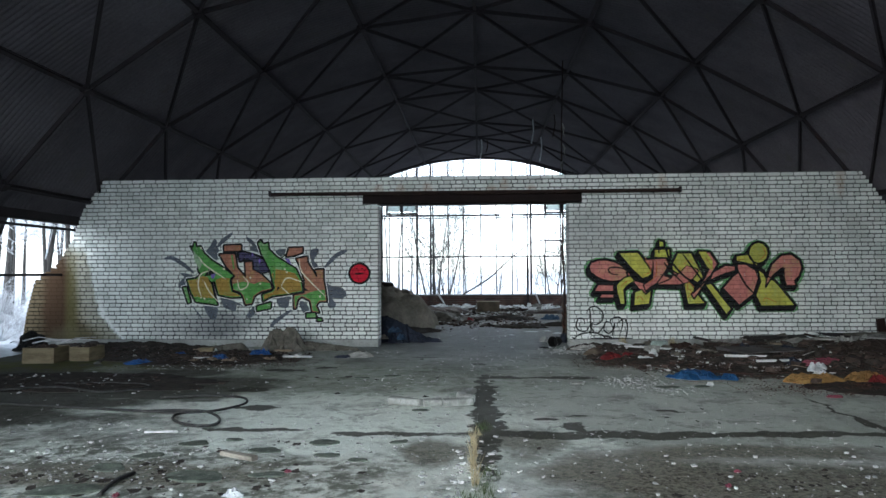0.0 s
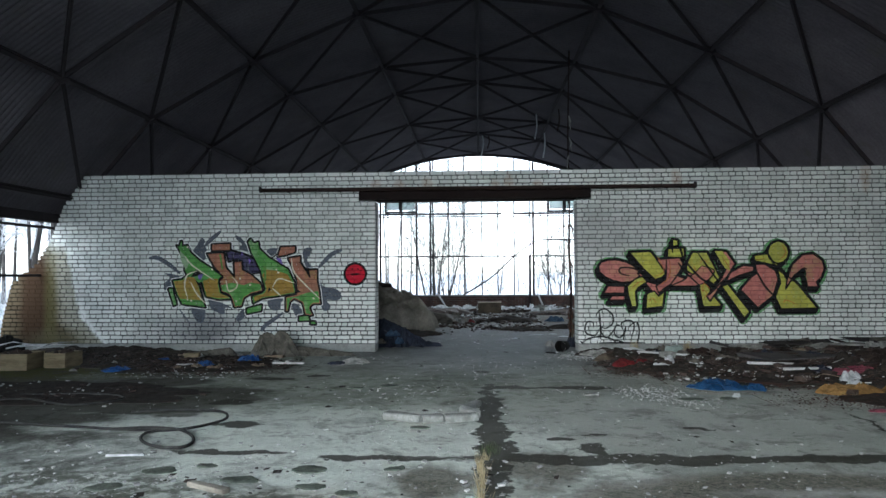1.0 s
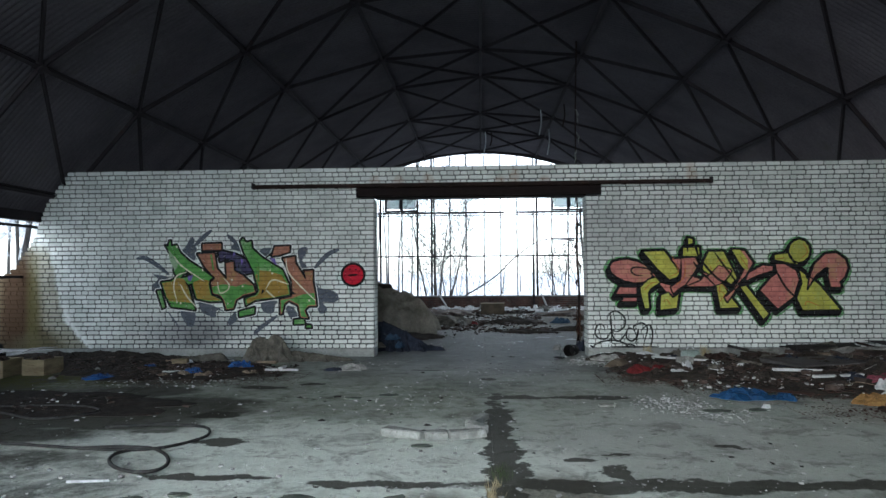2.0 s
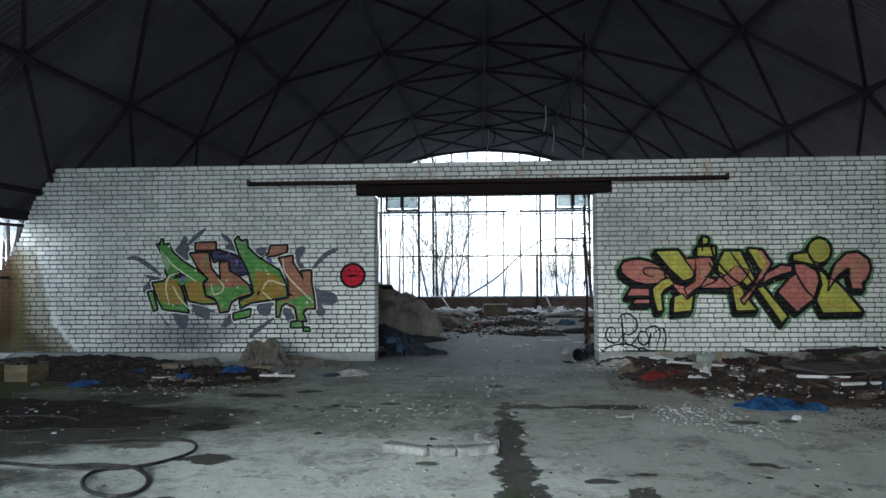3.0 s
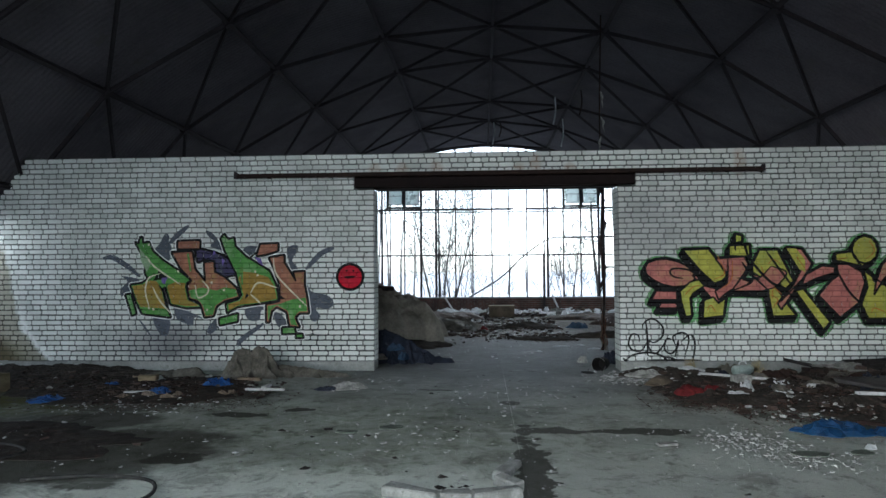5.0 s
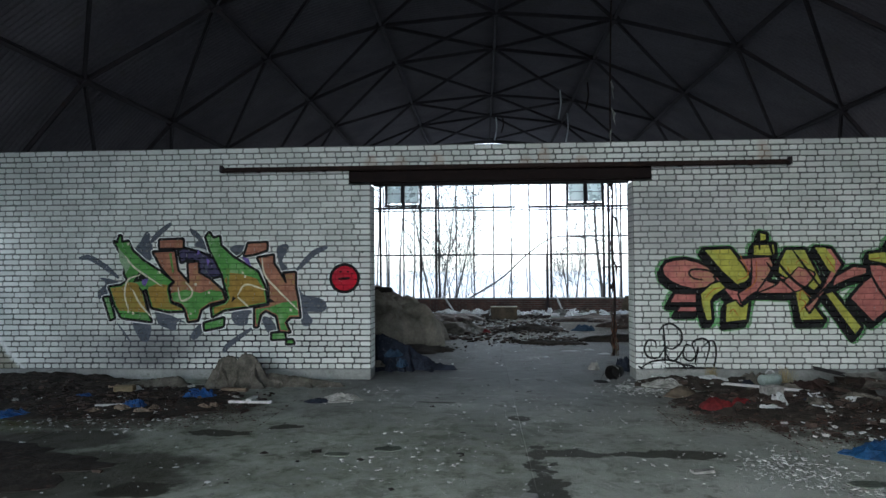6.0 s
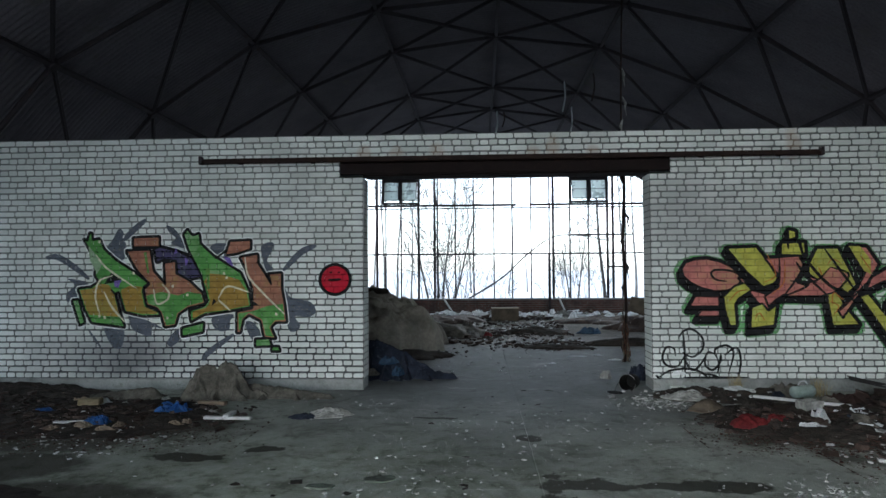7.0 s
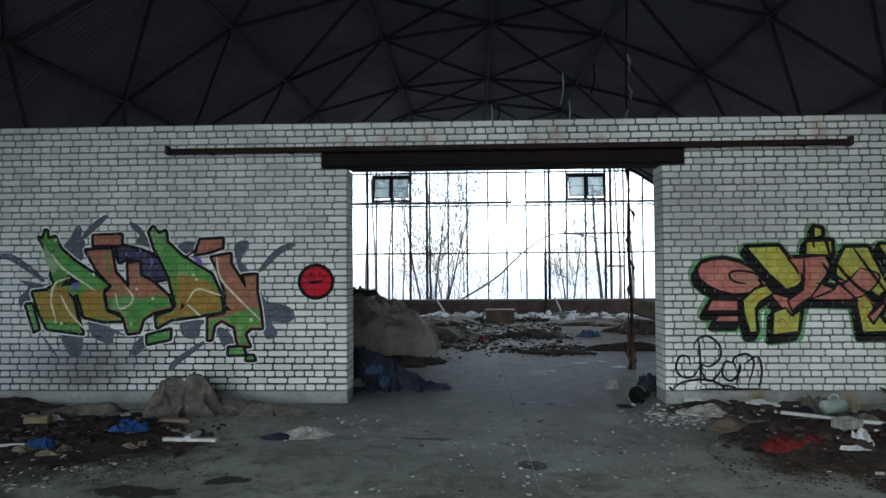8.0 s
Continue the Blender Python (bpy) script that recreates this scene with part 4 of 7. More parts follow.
# added block behind the camera: keeps daylight off the right half
bm = bmesh.new()
box(bm, 1.8, 8.6, NEAR_Y - 0.3, NEAR_Y, -0.1, 6.2)
solo("near_light_block", bm, MORTAR, (0, 0, 0), "unseen grey wall added to block light at the near end", "wall", kind="structure")

# ---- graffiti ----
def paint(name, colour, alpha=1.0, patchy=0.25, tint=None):
    m, tree, b = nodes_of(name)
    n = noisy(tree, 7, 7, 0.65, shift=sum(colour) * 9)
    col = mixed(tree, ramp(tree, n, 0.3, 0.72), [c * (1 - patchy) for c in colour], [min(1, c * (1 + patchy)) for c in colour])
    col = mixed(tree, calc(tree, "MULTIPLY", ramp(tree, noisy(tree, 2.2, 6, 0.6, shift=sum(colour) * 5 + 3), 0.5, 0.68), 0.5), col, [0.6 * c + 0.03 for c in colour])
    if tint:
        cloudy = ramp(tree, noisy(tree, 3.4, 4, 0.55, (1, 1, 0.6), sum(colour) * 17), 0.5, 0.7)
        col = mixed(tree, calc(tree, "MULTIPLY", cloudy, 0.6), col, tint)
    tree.links.new(col, b.inputs["Base Color"])
    b.inputs["Roughness"].default_value = 0.85
    b.inputs["Specular IOR Level"].default_value = 0.12
    if alpha < 1:
        a = add(tree, "ShaderNodeMapRange", From_Min=0.3, From_Max=0.7, To_Min=max(0, alpha - 0.25), To_Max=min(1, alpha + 0.25))
        tree.links.new(noisy(tree, 30, 5, 0.7, shift=1), a.inputs["Value"])
        tree.links.new(a.outputs[0], b.inputs["Alpha"])
    relief(tree, b, noisy(tree, 40, 5, 0.7), 0.002)
    return m


COLOURS = {
    "slate": (0.11, 0.125, 0.16), "green": (0.1, 0.27, 0.07), "moss_green": (0.13, 0.26, 0.07), "ochre": (0.3, 0.19, 0.045), "brick_red": (0.33, 0.15, 0.1),
    "indigo": (0.06, 0.055, 0.11), "violet": (0.17, 0.12, 0.4), "cream": (0.62, 0.58, 0.45), "black": (0.012, 0.012, 0.013), "white": (0.75, 0.76, 0.76),
    "coral": (0.42, 0.155, 0.138), "lemon": (0.4, 0.39, 0.075), "orange_red": (0.4, 0.14, 0.03), "leaf": (0.16, 0.42, 0.15), "signal_red": (0.4, 0.012, 0.03), "mint": (0.36, 0.5, 0.32)}
OVERSPRAY = {"brick_red": (0.24, 0.2, 0.06), "green": (0.3, 0.42, 0.24), "ochre": (0.26, 0.24, 0.06), "coral": (0.33, 0.25, 0.12), "lemon": (0.27, 0.36, 0.13), "indigo": (0.09, 0.12, 0.09)}
PAINTS = {k: (paint(k + "_paint", c, 0.62 if k in ("leaf", "mint") else (0.85 if k == "slate" else 1.0), 0.25, OVERSPRAY.get(k)), paint(k + "_on_mortar", [v * 0.8 for v in c], 0.5 if k == "leaf" else 0.92)) for k, c in COLOURS.items()}

ROWS = {}
for f in FRONTS:
    ROWS.setdefault(int(((f[2] + f[3]) / 2 - PLINTH) / COURSE), []).append(f)


def clip(poly, axis, limit, keep_above):
    out = []
    for a, b in zip(poly, poly[1:] + poly[:1]):
        ia, ib = (a[axis] >= limit) == keep_above, (b[axis] >= limit) == keep_above
        if ia:
            out.append(a)
        if ia != ib:
            t = (limit - a[axis]) / (b[axis] - a[axis])
            out.append((a[0] + t * (b[0] - a[0]), a[1] + t * (b[1] - a[1])))
    return out


def closed_curve(pts, steps=4):
    n = len(pts)
    p = [Vector(q) for q in pts]
    out = []
    for i in range(n):
        a, b, c, d = p[i - 1], p[i], p[(i + 1) % n], p[(i + 2) % n]
        for k in range(steps):
            t = k / steps
            v = 0.5 * (2 * b + (c - a) * t + (2 * a - 5 * b + 4 * c - d) * t * t + (3 * b - a - 3 * c + d) * t ** 3)
            out.append((v.x, v.y))
    return out


def softened(pts, r=0.011):
    """The corners of an outline rounded a little, as a spray can draws them."""
    out = []
    n = len(pts)
    for i in range(n):
        a, b, c = Vector(pts[i - 1]), Vector(pts[i]), Vector(pts[(i + 1) % n])
        u, v = min(r, (a - b).length * 0.35), min(r, (c - b).length * 0.35)
        p, q = b + (a - b).normalized() * u, b + (c - b).normalized() * v
        for t in (0, 0.5, 1):
            w = p * (1 - t) ** 2 + b * 2 * t * (1 - t) + q * t * t
            out.append((w.x, w.y))
    return out


def filled(pts):
    """Triangles of an outline."""
    v = [Vector((x, z, 0)) for x, z in pts]
    return [[pts[i] for i in tri] for tri in tessellate_polygon([v])]


def ribbon(pts, width, closed=False, taper=0.0):
    """Quads of a line of paint along pts."""
    p = [Vector(q) for q in pts]
    n = len(p)
    sides = []
    for i in range(n):
        a = p[i - 1] if (i or closed) else p[0]
        c = p[(i + 1) % n] if (i < n - 1 or closed) else p[i]
        d1, d2 = (p[i] - a), (c - p[i])
        d = (d1.normalized() if d1.length > 1e-6 else Vector((0, 0))) + (d2.normalized() if d2.length > 1e-6 else Vector((0, 0)))
        d = d.normalized() if d.length > 1e-6 else d1.normalized()
        s = Vector((-d.y, d.x)) * width / 2 * (1 - taper * abs(2 * i / (n - 1) - 1) ** 3)
        sides.append(((p[i] + s)[:], (p[i] - s)[:]))
    pairs = list(zip(sides, sides[1:] + sides[:1])) if closed else list(zip(sides, sides[1:]))
    return [[a[0], a[1], b[1], b[0]] for a, b in pairs]


class Mural:
    """Shapes in the wall's plane, in the order in which they were sprayed: they lie on the face of each brick and in the joints between."""

    def __init__(self):
        self.under, self.lettering, self.over = [], [], []

    def fill(self, colour, pts, outline=False):
        if outline:
            self.lettering.append((colour, softened(pts)))
        else:
            shape = filled(closed_curve(pts) if colour == "slate" else softened(pts, 0.012))
            (self.over if self.lettering else self.under).append((colour, shape))

    def stroke(self, colour, pts, width):
        line = [(v.x, v.y) for v in smooth_line([Vector((*q, 0)) for q in pts], 6)]
        (self.over if self.lettering else self.under).append((colour, ribbon(line, width, taper=0.6)))

    def build(self, name, label, halo="", halo_width=0.0, line=0.05, drop=(0, 0)):
        jobs = list(self.under)
        if halo:
            for _, p in self.lettering:
                jobs.append((halo, ribbon([(x + drop[0] / 2, z + drop[1] / 2) for x, z in p], halo_width, True)))
        for _, p in self.lettering:
            if drop[0] or drop[1]:
                for k in (1.0, 0.66, 0.33):
                    moved = [(x + k * drop[0], z + k * drop[1]) for x, z in p]
                    jobs.append(("black", filled(moved)))
                    jobs.append(("black", ribbon(moved, line, True)))
            jobs.append(("black", filled(p)))
            jobs.append(("black", ribbon(p, line, True)))
        for c, p in self.lettering:
            jobs += [(c, filled(p)), ("black", ribbon(p, line * 0.42, True))]
        jobs += self.over
        made, first, last = {}, len(jobs) - len(self.over) - 2 * len(self.lettering), len(jobs) - len(self.over)
        for i, (colour, polys) in enumerate(jobs):
            key = (colour, -1) if len(self.under) <= i < first else (colour, i)
            bm = made.setdefault(key, bmesh.new())
            lift = 0.0007 + 0.000022 * i
            for poly in polys:
                x0, x1, z0, z1 = min(q[0] for q in poly), max(q[0] for q in poly), min(q[1] for q in poly), max(q[1] for q in poly)
                if (x1 - x0) * (z1 - z0) < 1e-9:
                    continue
                back = bm.faces.new([bm.verts.new((x, -lift, z)) for x, z in poly])
                back.material_index = 1
                for k in range(int((z0 - PLINTH) / COURSE) - 1, int((z1 - PLINTH) / COURSE) + 2):
                    for fx0, fx1, fz0, fz1, out in ROWS.get(k, ()):
                        if fx1 <= x0 or fx0 >= x1 or fz1 <= z0 or fz0 >= z1:
                            continue
                        q = clip(clip(clip(clip(list(map(tuple, poly)), 0, fx0, True), 0, fx1, False), 1, fz0, True), 1, fz1, False)
                        if len(q) > 2:
                            bm.faces.new([bm.verts.new((x, out - lift, z)) for x, z in q])
        top = thing(name, (0, WALL_Y, 0), label, "graffiti")
        for (colour, i), bm in made.items():
            what = colour + ("_outline" if i < 0 else "_field" if first <= i < last else "_stroke")
            me = mesh_of(what, bm, PAINTS[colour][0])
            me.materials.append(PAINTS[colour][1])
            part(what, me, None, top)


left, right, tag, disc = Mural(), Mural(), Mural(), Mural()
left.stroke("slate", [(-6.41, 1.81), (-6.24, 1.82), (-6.01, 1.69), (-5.78, 1.51)], 0.085)
left.stroke("slate", [(-4.98, 2.33), (-5.16, 2.18), (-5.30, 2.04)], 0.085)
left.stroke("slate", [(-2.60, 1.95), (-2.81, 1.86), (-3.06, 1.61)], 0.085)
left.stroke("slate", [(-4.18, 0.39), (-4.08, 0.51), (-3.74, 0.75)], 0.08)
left.stroke("slate", [(-5.80, 0.83), (-5.59, 0.55)], 0.03)
left.fill("slate", [(-5.53, 1.92), (-5.45, 2.06), (-5.37, 2.20), (-5.30, 2.16), (-5.31, 2.05), (-5.26, 1.99), (-5.31, 1.76)])
left.fill("slate", [(-4.69, 2.25), (-4.56, 2.18), (-4.46, 2.04), (-4.36, 1.91), (-4.62, 1.99), (-4.56, 2.07), (-4.66, 2.16)])
left.fill("slate", [(-4.09, 1.90), (-4.01, 1.99), (-3.82, 1.97), (-4.00, 1.82)])
left.fill("slate", [(-3.37, 1.90), (-3.30, 1.99), (-3.19, 1.99), (-3.21, 1.89), (-3.28, 1.75), (-3.20, 1.65), (-3.28, 1.57)])
left.fill("slate", [(-3.04, 1.36), (-2.96, 1.25), (-2.68, 1.18), (-2.61, 1.05), (-2.71, 0.98), (-2.90, 0.99), (-2.82, 0.86), (-2.91, 0.78), (-3.00, 0.86)])
left.fill("slate", [(-6.09, 1.20), (-6.10, 1.31), (-5.99, 1.43), (-6.08, 1.52), (-5.79, 1.45), (-5.95, 1.25)])
left.fill("slate", [(-5.56, 0.84), (-5.44, 0.58), (-5.31, 0.58), (-5.29, 0.83)])
left.fill("slate", [(-5.21, 1.02), (-5.00, 0.96), (-4.67, 0.80), (-4.87, 0.85), (-4.90, 0.72), (-5.05, 0.76), (-5.17, 0.83)])
left.fill("slate", [(-4.67, 0.65), (-4.52, 0.83), (-4.48, 0.70), (-4.61, 0.58)])
left.fill("slate", [(-4.03, 0.99), (-3.75, 1.02), (-3.79, 0.93), (-3.81, 0.81), (-3.94, 0.79), (-4.03, 0.86)])
left.fill("slate", [(-3.59, 0.92), (-3.46, 0.90), (-3.34, 0.70), (-3.48, 0.67), (-3.57, 0.83)])
left.fill("green", [(-5.87, 2.07), (-5.81, 2.04), (-5.78, 2.15), (-5.75, 2.15), (-5.74, 2.05), (-5.64, 2.07), (-5.57, 1.92), (-5.40, 1.77), (-5.15, 1.61), (-4.94, 1.45), (-5.01, 1.40), (-5.02, 1.33), (-4.97, 1.13), (-4.80, 1.06), (-4.77, 1.01), (-5.02, 1.00), (-5.27, 1.06), (-5.36, 1.34), (-5.41, 1.31), (-5.37, 1.15), (-5.27, 0.85), (-5.74, 0.91), (-5.84, 1.09), (-5.94, 1.38), (-5.75, 1.40), (-5.64, 1.48), (-5.70, 1.56), (-5.69, 1.74), (-5.78, 1.92)], outline=True)
left.fill("green", [(-6.02, 1.22), (-5.93, 1.23), (-5.84, 0.91), (-5.91, 0.88)], outline=True)
left.fill("indigo", [(-4.87, 1.91), (-4.79, 1.95), (-4.53, 1.89), (-4.33, 1.79), (-4.19, 1.53), (-4.38, 1.50), (-4.53, 1.58), (-4.55, 1.76), (-4.73, 1.78), (-4.82, 1.73)], outline=True)
left.fill("brick_red", [(-5.16, 2.08), (-4.79, 2.09), (-4.79, 1.95), (-5.16, 1.95)], outline=True)
left.fill("brick_red", [(-5.26, 1.90), (-4.92, 1.91), (-4.87, 1.62), (-4.70, 1.43), (-4.72, 1.73), (-4.56, 1.75), (-4.55, 1.58), (-4.38, 1.49), (-4.19, 1.32), (-4.14, 1.17), (-4.38, 1.11), (-4.51, 1.03), (-4.56, 0.87), (-4.71, 0.85), (-4.76, 1.03), (-4.82, 1.11), (-4.96, 1.15), (-5.00, 1.37), (-4.92, 1.44), (-5.11, 1.64)], outline=True)
left.fill("brick_red", [(-3.80, 2.02), (-3.51, 2.03), (-3.51, 1.91), (-3.70, 1.85), (-3.86, 1.83)], outline=True)
left.fill("brick_red", [(-3.66, 1.80), (-3.41, 1.84), (-3.41, 1.72), (-3.30, 1.55), (-3.22, 1.42), (-3.26, 1.57), (-3.08, 1.58), (-3.08, 1.36), (-3.04, 1.17), (-3.01, 0.91), (-3.16, 0.91), (-3.23, 0.84), (-3.16, 0.69), (-3.32, 0.70), (-3.37, 0.93), (-3.53, 1.01), (-3.61, 0.95), (-3.65, 0.77), (-3.70, 0.77), (-3.70, 1.05), (-3.48, 1.10), (-3.48, 1.36), (-3.57, 1.63)], outline=True)
left.fill("green", [(-4.45, 2.12), (-4.39, 2.19), (-4.36, 2.14), (-4.32, 2.10), (-4.23, 2.13), (-4.21, 1.99), (-4.03, 1.82), (-3.65, 1.59), (-3.54, 1.36), (-3.50, 1.12), (-3.86, 1.06), (-4.16, 1.02), (-4.34, 0.92), (-4.36, 1.07), (-4.16, 1.13), (-4.10, 1.20), (-4.16, 1.40), (-4.19, 1.54), (-4.30, 1.76), (-4.38, 1.91)], outline=True)
left.fill("green", [(-4.47, 0.83), (-4.16, 0.91), (-4.17, 0.78), (-4.46, 0.72)], outline=True)
left.fill("green", [(-3.44, 0.68), (-3.25, 0.69), (-3.22, 0.59), (-3.44, 0.58)], outline=True)
left.fill("green", [(-3.21, 0.58), (-3.12, 0.58), (-3.10, 0.52), (-3.22, 0.52)], outline=True)
left.fill("ochre", [(-5.91, 1.36), (-5.74, 1.38), (-5.62, 1.45), (-5.50, 1.43), (-5.43, 1.31), (-5.39, 1.15), (-5.34, 0.99), (-5.77, 1.02), (-5.82, 1.10)])
left.fill("ochre", [(-5.32, 1.37), (-5.19, 1.42), (-5.03, 1.40), (-5.04, 1.33), (-5.00, 1.13), (-4.82, 1.05), (-4.81, 1.03), (-5.02, 1.03), (-5.25, 1.07), (-5.33, 1.33)])
left.fill("green", [(-4.97, 1.28), (-4.75, 1.33), (-4.52, 1.28), (-4.38, 1.33), (-4.20, 1.30), (-4.17, 1.19), (-4.38, 1.14), (-4.53, 1.04), (-4.57, 0.89), (-4.69, 0.87), (-4.74, 1.04), (-4.80, 1.12), (-4.94, 1.17)])
left.fill("ochre", [(-4.16, 1.47), (-4.08, 1.58), (-3.90, 1.56), (-3.67, 1.49), (-3.57, 1.34), (-3.53, 1.14), (-3.86, 1.08), (-4.14, 1.05), (-4.31, 0.96), (-4.32, 1.06), (-4.13, 1.11), (-4.07, 1.20), (-4.12, 1.39)])
left.fill("green", [(-3.68, 1.03), (-3.48, 1.06), (-3.28, 1.13), (-3.06, 1.16), (-3.04, 0.94), (-3.17, 0.94), (-3.25, 0.84), (-3.19, 0.71), (-3.30, 0.73), (-3.35, 0.95), (-3.53, 1.04), (-3.62, 0.97), (-3.66, 0.80), (-3.67, 0.80)])
left.fill("moss_green", [(-5.01, 1.88), (-4.97, 1.88), (-4.93, 1.59), (-4.96, 1.59)])
left.fill("moss_green", [(-4.14, 1.65), (-4.08, 1.65), (-4.08, 1.36), (-4.11, 1.36)])
left.fill("mint", [(-5.80, 1.98), (-5.70, 1.86), (-5.59, 1.73), (-5.67, 1.58), (-5.77, 1.77)])
left.stroke("black", [(-4.80, 1.98), (-4.54, 1.90), (-4.32, 1.83)], 0.03)
left.stroke("black", [(-4.01, 1.78), (-3.92, 1.84), (-3.82, 1.93)], 0.03)
left.fill("black", [(-3.47, 1.20), (-3.39, 1.14), (-3.47, 1.13)])
left.fill("black", [(-5.57, 1.44), (-5.47, 1.60), (-5.30, 1.51), (-5.44, 1.46)])
left.stroke("black", [(-5.47, 1.37), (-5.39, 1.26), (-5.34, 1.05), (-5.27, 0.85)], 0.04)
left.fill("violet", [(-5.43, 1.48), (-5.32, 1.50), (-5.37, 1.38), (-5.42, 1.41)])
left.fill("violet", [(-5.51, 1.63), (-5.34, 1.56), (-5.44, 1.59)])
left.fill("violet", [(-3.90, 1.82), (-3.79, 1.79), (-3.75, 1.67), (-3.83, 1.72)])
left.fill("violet", [(-4.56, 1.94), (-4.53, 1.87), (-4.58, 1.85)])
left.fill("violet", [(-4.43, 1.80), (-4.38, 1.76), (-4.42, 1.67)])
left.fill("black", [(-4.03, 1.24), (-3.98, 1.19), (-4.05, 1.14)])
left.stroke("cream", [(-5.63, 1.03), (-5.69, 1.27), (-5.64, 1.48), (-5.45, 1.56)], 0.028)
left.stroke("cream", [(-5.69, 1.85), (-5.53, 1.66), (-5.11, 1.38)], 0.028)
left.stroke("cream", [(-5.57, 1.34), (-5.45, 1.12), (-5.27, 0.92)], 0.028)
left.stroke("cream", [(-4.87, 1.37), (-4.82, 1.17), (-4.68, 1.22), (-4.65, 1.32), (-4.75, 1.44)], 0.028)
left.stroke("cream", [(-3.59, 1.80), (-3.54, 1.54), (-3.32, 1.29), (-3.04, 1.02)], 0.028)
left.stroke("cream", [(-3.96, 1.24), (-3.83, 1.40), (-3.53, 1.32)], 0.028)
left.stroke("cream", [(-3.96, 1.22), (-3.79, 1.07)], 0.028)
left.fill("cream", [(-5.65, 1.02), (-5.62, 1.03), (-5.61, 0.99), (-5.64, 0.98)])
left.fill("cream", [(-5.58, 1.00), (-5.54, 1.00), (-5.54, 0.96), (-5.57, 0.96)])
left.fill("cream", [(-3.90, 1.59), (-3.87, 1.60), (-3.86, 1.56), (-3.89, 1.56)])
left.fill("cream", [(-3.86, 1.54), (-3.83, 1.54), (-3.82, 1.51), (-3.86, 1.50)])
left.fill("cream", [(-4.62, 1.42), (-4.58, 1.43), (-4.58, 1.39), (-4.61, 1.38)])
left.fill("cream", [(-4.41, 1.30), (-4.38, 1.31), (-4.37, 1.27), (-4.41, 1.27)])
left.fill("cream", [(-3.17, 1.04), (-3.14, 1.04), (-3.13, 1.00), (-3.17, 1.00)])
left.fill("cream", [(-5.66, 2.04), (-5.62, 2.05), (-5.62, 2.01), (-5.65, 2.00)])
left.fill("cream", [(-5.17, 1.61), (-5.14, 1.61), (-5.13, 1.57), (-5.16, 1.57)])
left.fill("cream", [(-4.69, 0.99), (-4.66, 0.99), (-4.65, 0.96), (-4.68, 0.95)])
right.fill("coral", [(3.04, 1.43), (2.98, 1.35), (2.87, 1.31), (2.71, 1.30), (2.54, 1.34), (2.40, 1.41), (2.30, 1.50), (2.28, 1.60), (2.33, 1.68), (2.45, 1.72), (2.61, 1.73), (2.78, 1.69), (2.92, 1.62), (3.01, 1.53)], outline=True)
right.fill("coral", [(3.00, 1.48), (3.12, 1.32), (3.34, 1.04), (3.41, 1.07), (3.55, 1.21), (3.19, 1.31), (3.07, 1.47)], outline=True)
right.fill("coral", [(2.45, 1.24), (2.76, 1.23), (2.76, 1.10), (2.37, 1.10)], outline=True)
right.fill("coral", [(2.52, 1.05), (2.76, 1.05), (2.76, 0.97), (2.47, 0.97)], outline=True)
right.fill("lemon", [(2.81, 1.23), (2.96, 1.37), (3.10, 1.41), (3.18, 1.31), (3.02, 1.21), (2.96, 1.13), (2.98, 0.85), (2.89, 0.84), (2.83, 1.05)], outline=True)
right.fill("lemon", [(2.86, 1.87), (3.25, 1.88), (3.38, 1.71), (3.52, 1.47), (3.51, 1.41), (3.33, 1.35), (3.12, 1.55)], outline=True)
right.fill("coral", [(3.35, 1.73), (3.79, 1.76), (3.87, 1.60), (3.76, 1.41), (3.94, 1.35), (4.17, 1.36), (4.07, 1.23), (3.59, 1.25), (3.47, 1.17), (3.39, 1.09), (3.34, 1.23), (3.52, 1.35), (3.54, 1.49)], outline=True)
right.fill("lemon", [(3.17, 1.09), (3.31, 1.14), (3.39, 1.04), (3.50, 1.13), (3.46, 0.85), (3.15, 0.81)], outline=True)
right.fill("lemon", [(3.66, 2.11), (3.76, 2.08), (3.76, 1.99), (3.66, 1.97)], outline=True)
right.fill("lemon", [(3.57, 1.93), (3.87, 1.94), (3.88, 1.76), (3.56, 1.77)], outline=True)
right.fill("lemon", [(4.02, 1.86), (4.29, 1.86), (4.52, 1.38), (4.40, 1.26), (4.17, 1.44), (4.02, 1.48), (3.91, 1.64)], outline=True)
right.fill("coral", [(4.18, 1.58), (4.41, 1.50), (4.26, 1.34), (4.02, 1.29), (4.08, 1.46)], outline=True)
right.fill("lemon", [(4.13, 1.26), (4.25, 1.30), (4.40, 1.05), (4.55, 0.85), (4.20, 0.84)], outline=True)
right.fill("coral", [(4.42, 1.89), (4.65, 1.87), (4.80, 1.64), (4.69, 1.46), (4.33, 0.94), (4.27, 1.04), (4.52, 1.32), (4.64, 1.56)], outline=True)
right.fill("lemon", [(4.55, 1.22), (4.66, 1.26), (5.05, 0.75), (4.95, 0.63)], outline=True)
right.fill("coral", [(4.70, 1.47), (4.95, 1.61), (5.14, 1.59), (5.13, 1.50), (4.87, 1.42), (4.64, 1.31)], outline=True)
right.fill("coral", [(5.17, 1.63), (5.34, 1.63), (5.53, 1.51), (5.58, 1.35), (5.48, 1.04), (5.20, 0.82), (4.89, 1.16), (5.09, 1.39), (5.19, 1.46)], outline=True)
right.fill("lemon", [(5.15, 1.79), (5.50, 1.84), (5.58, 1.59), (5.34, 1.65), (5.16, 1.69)], outline=True)
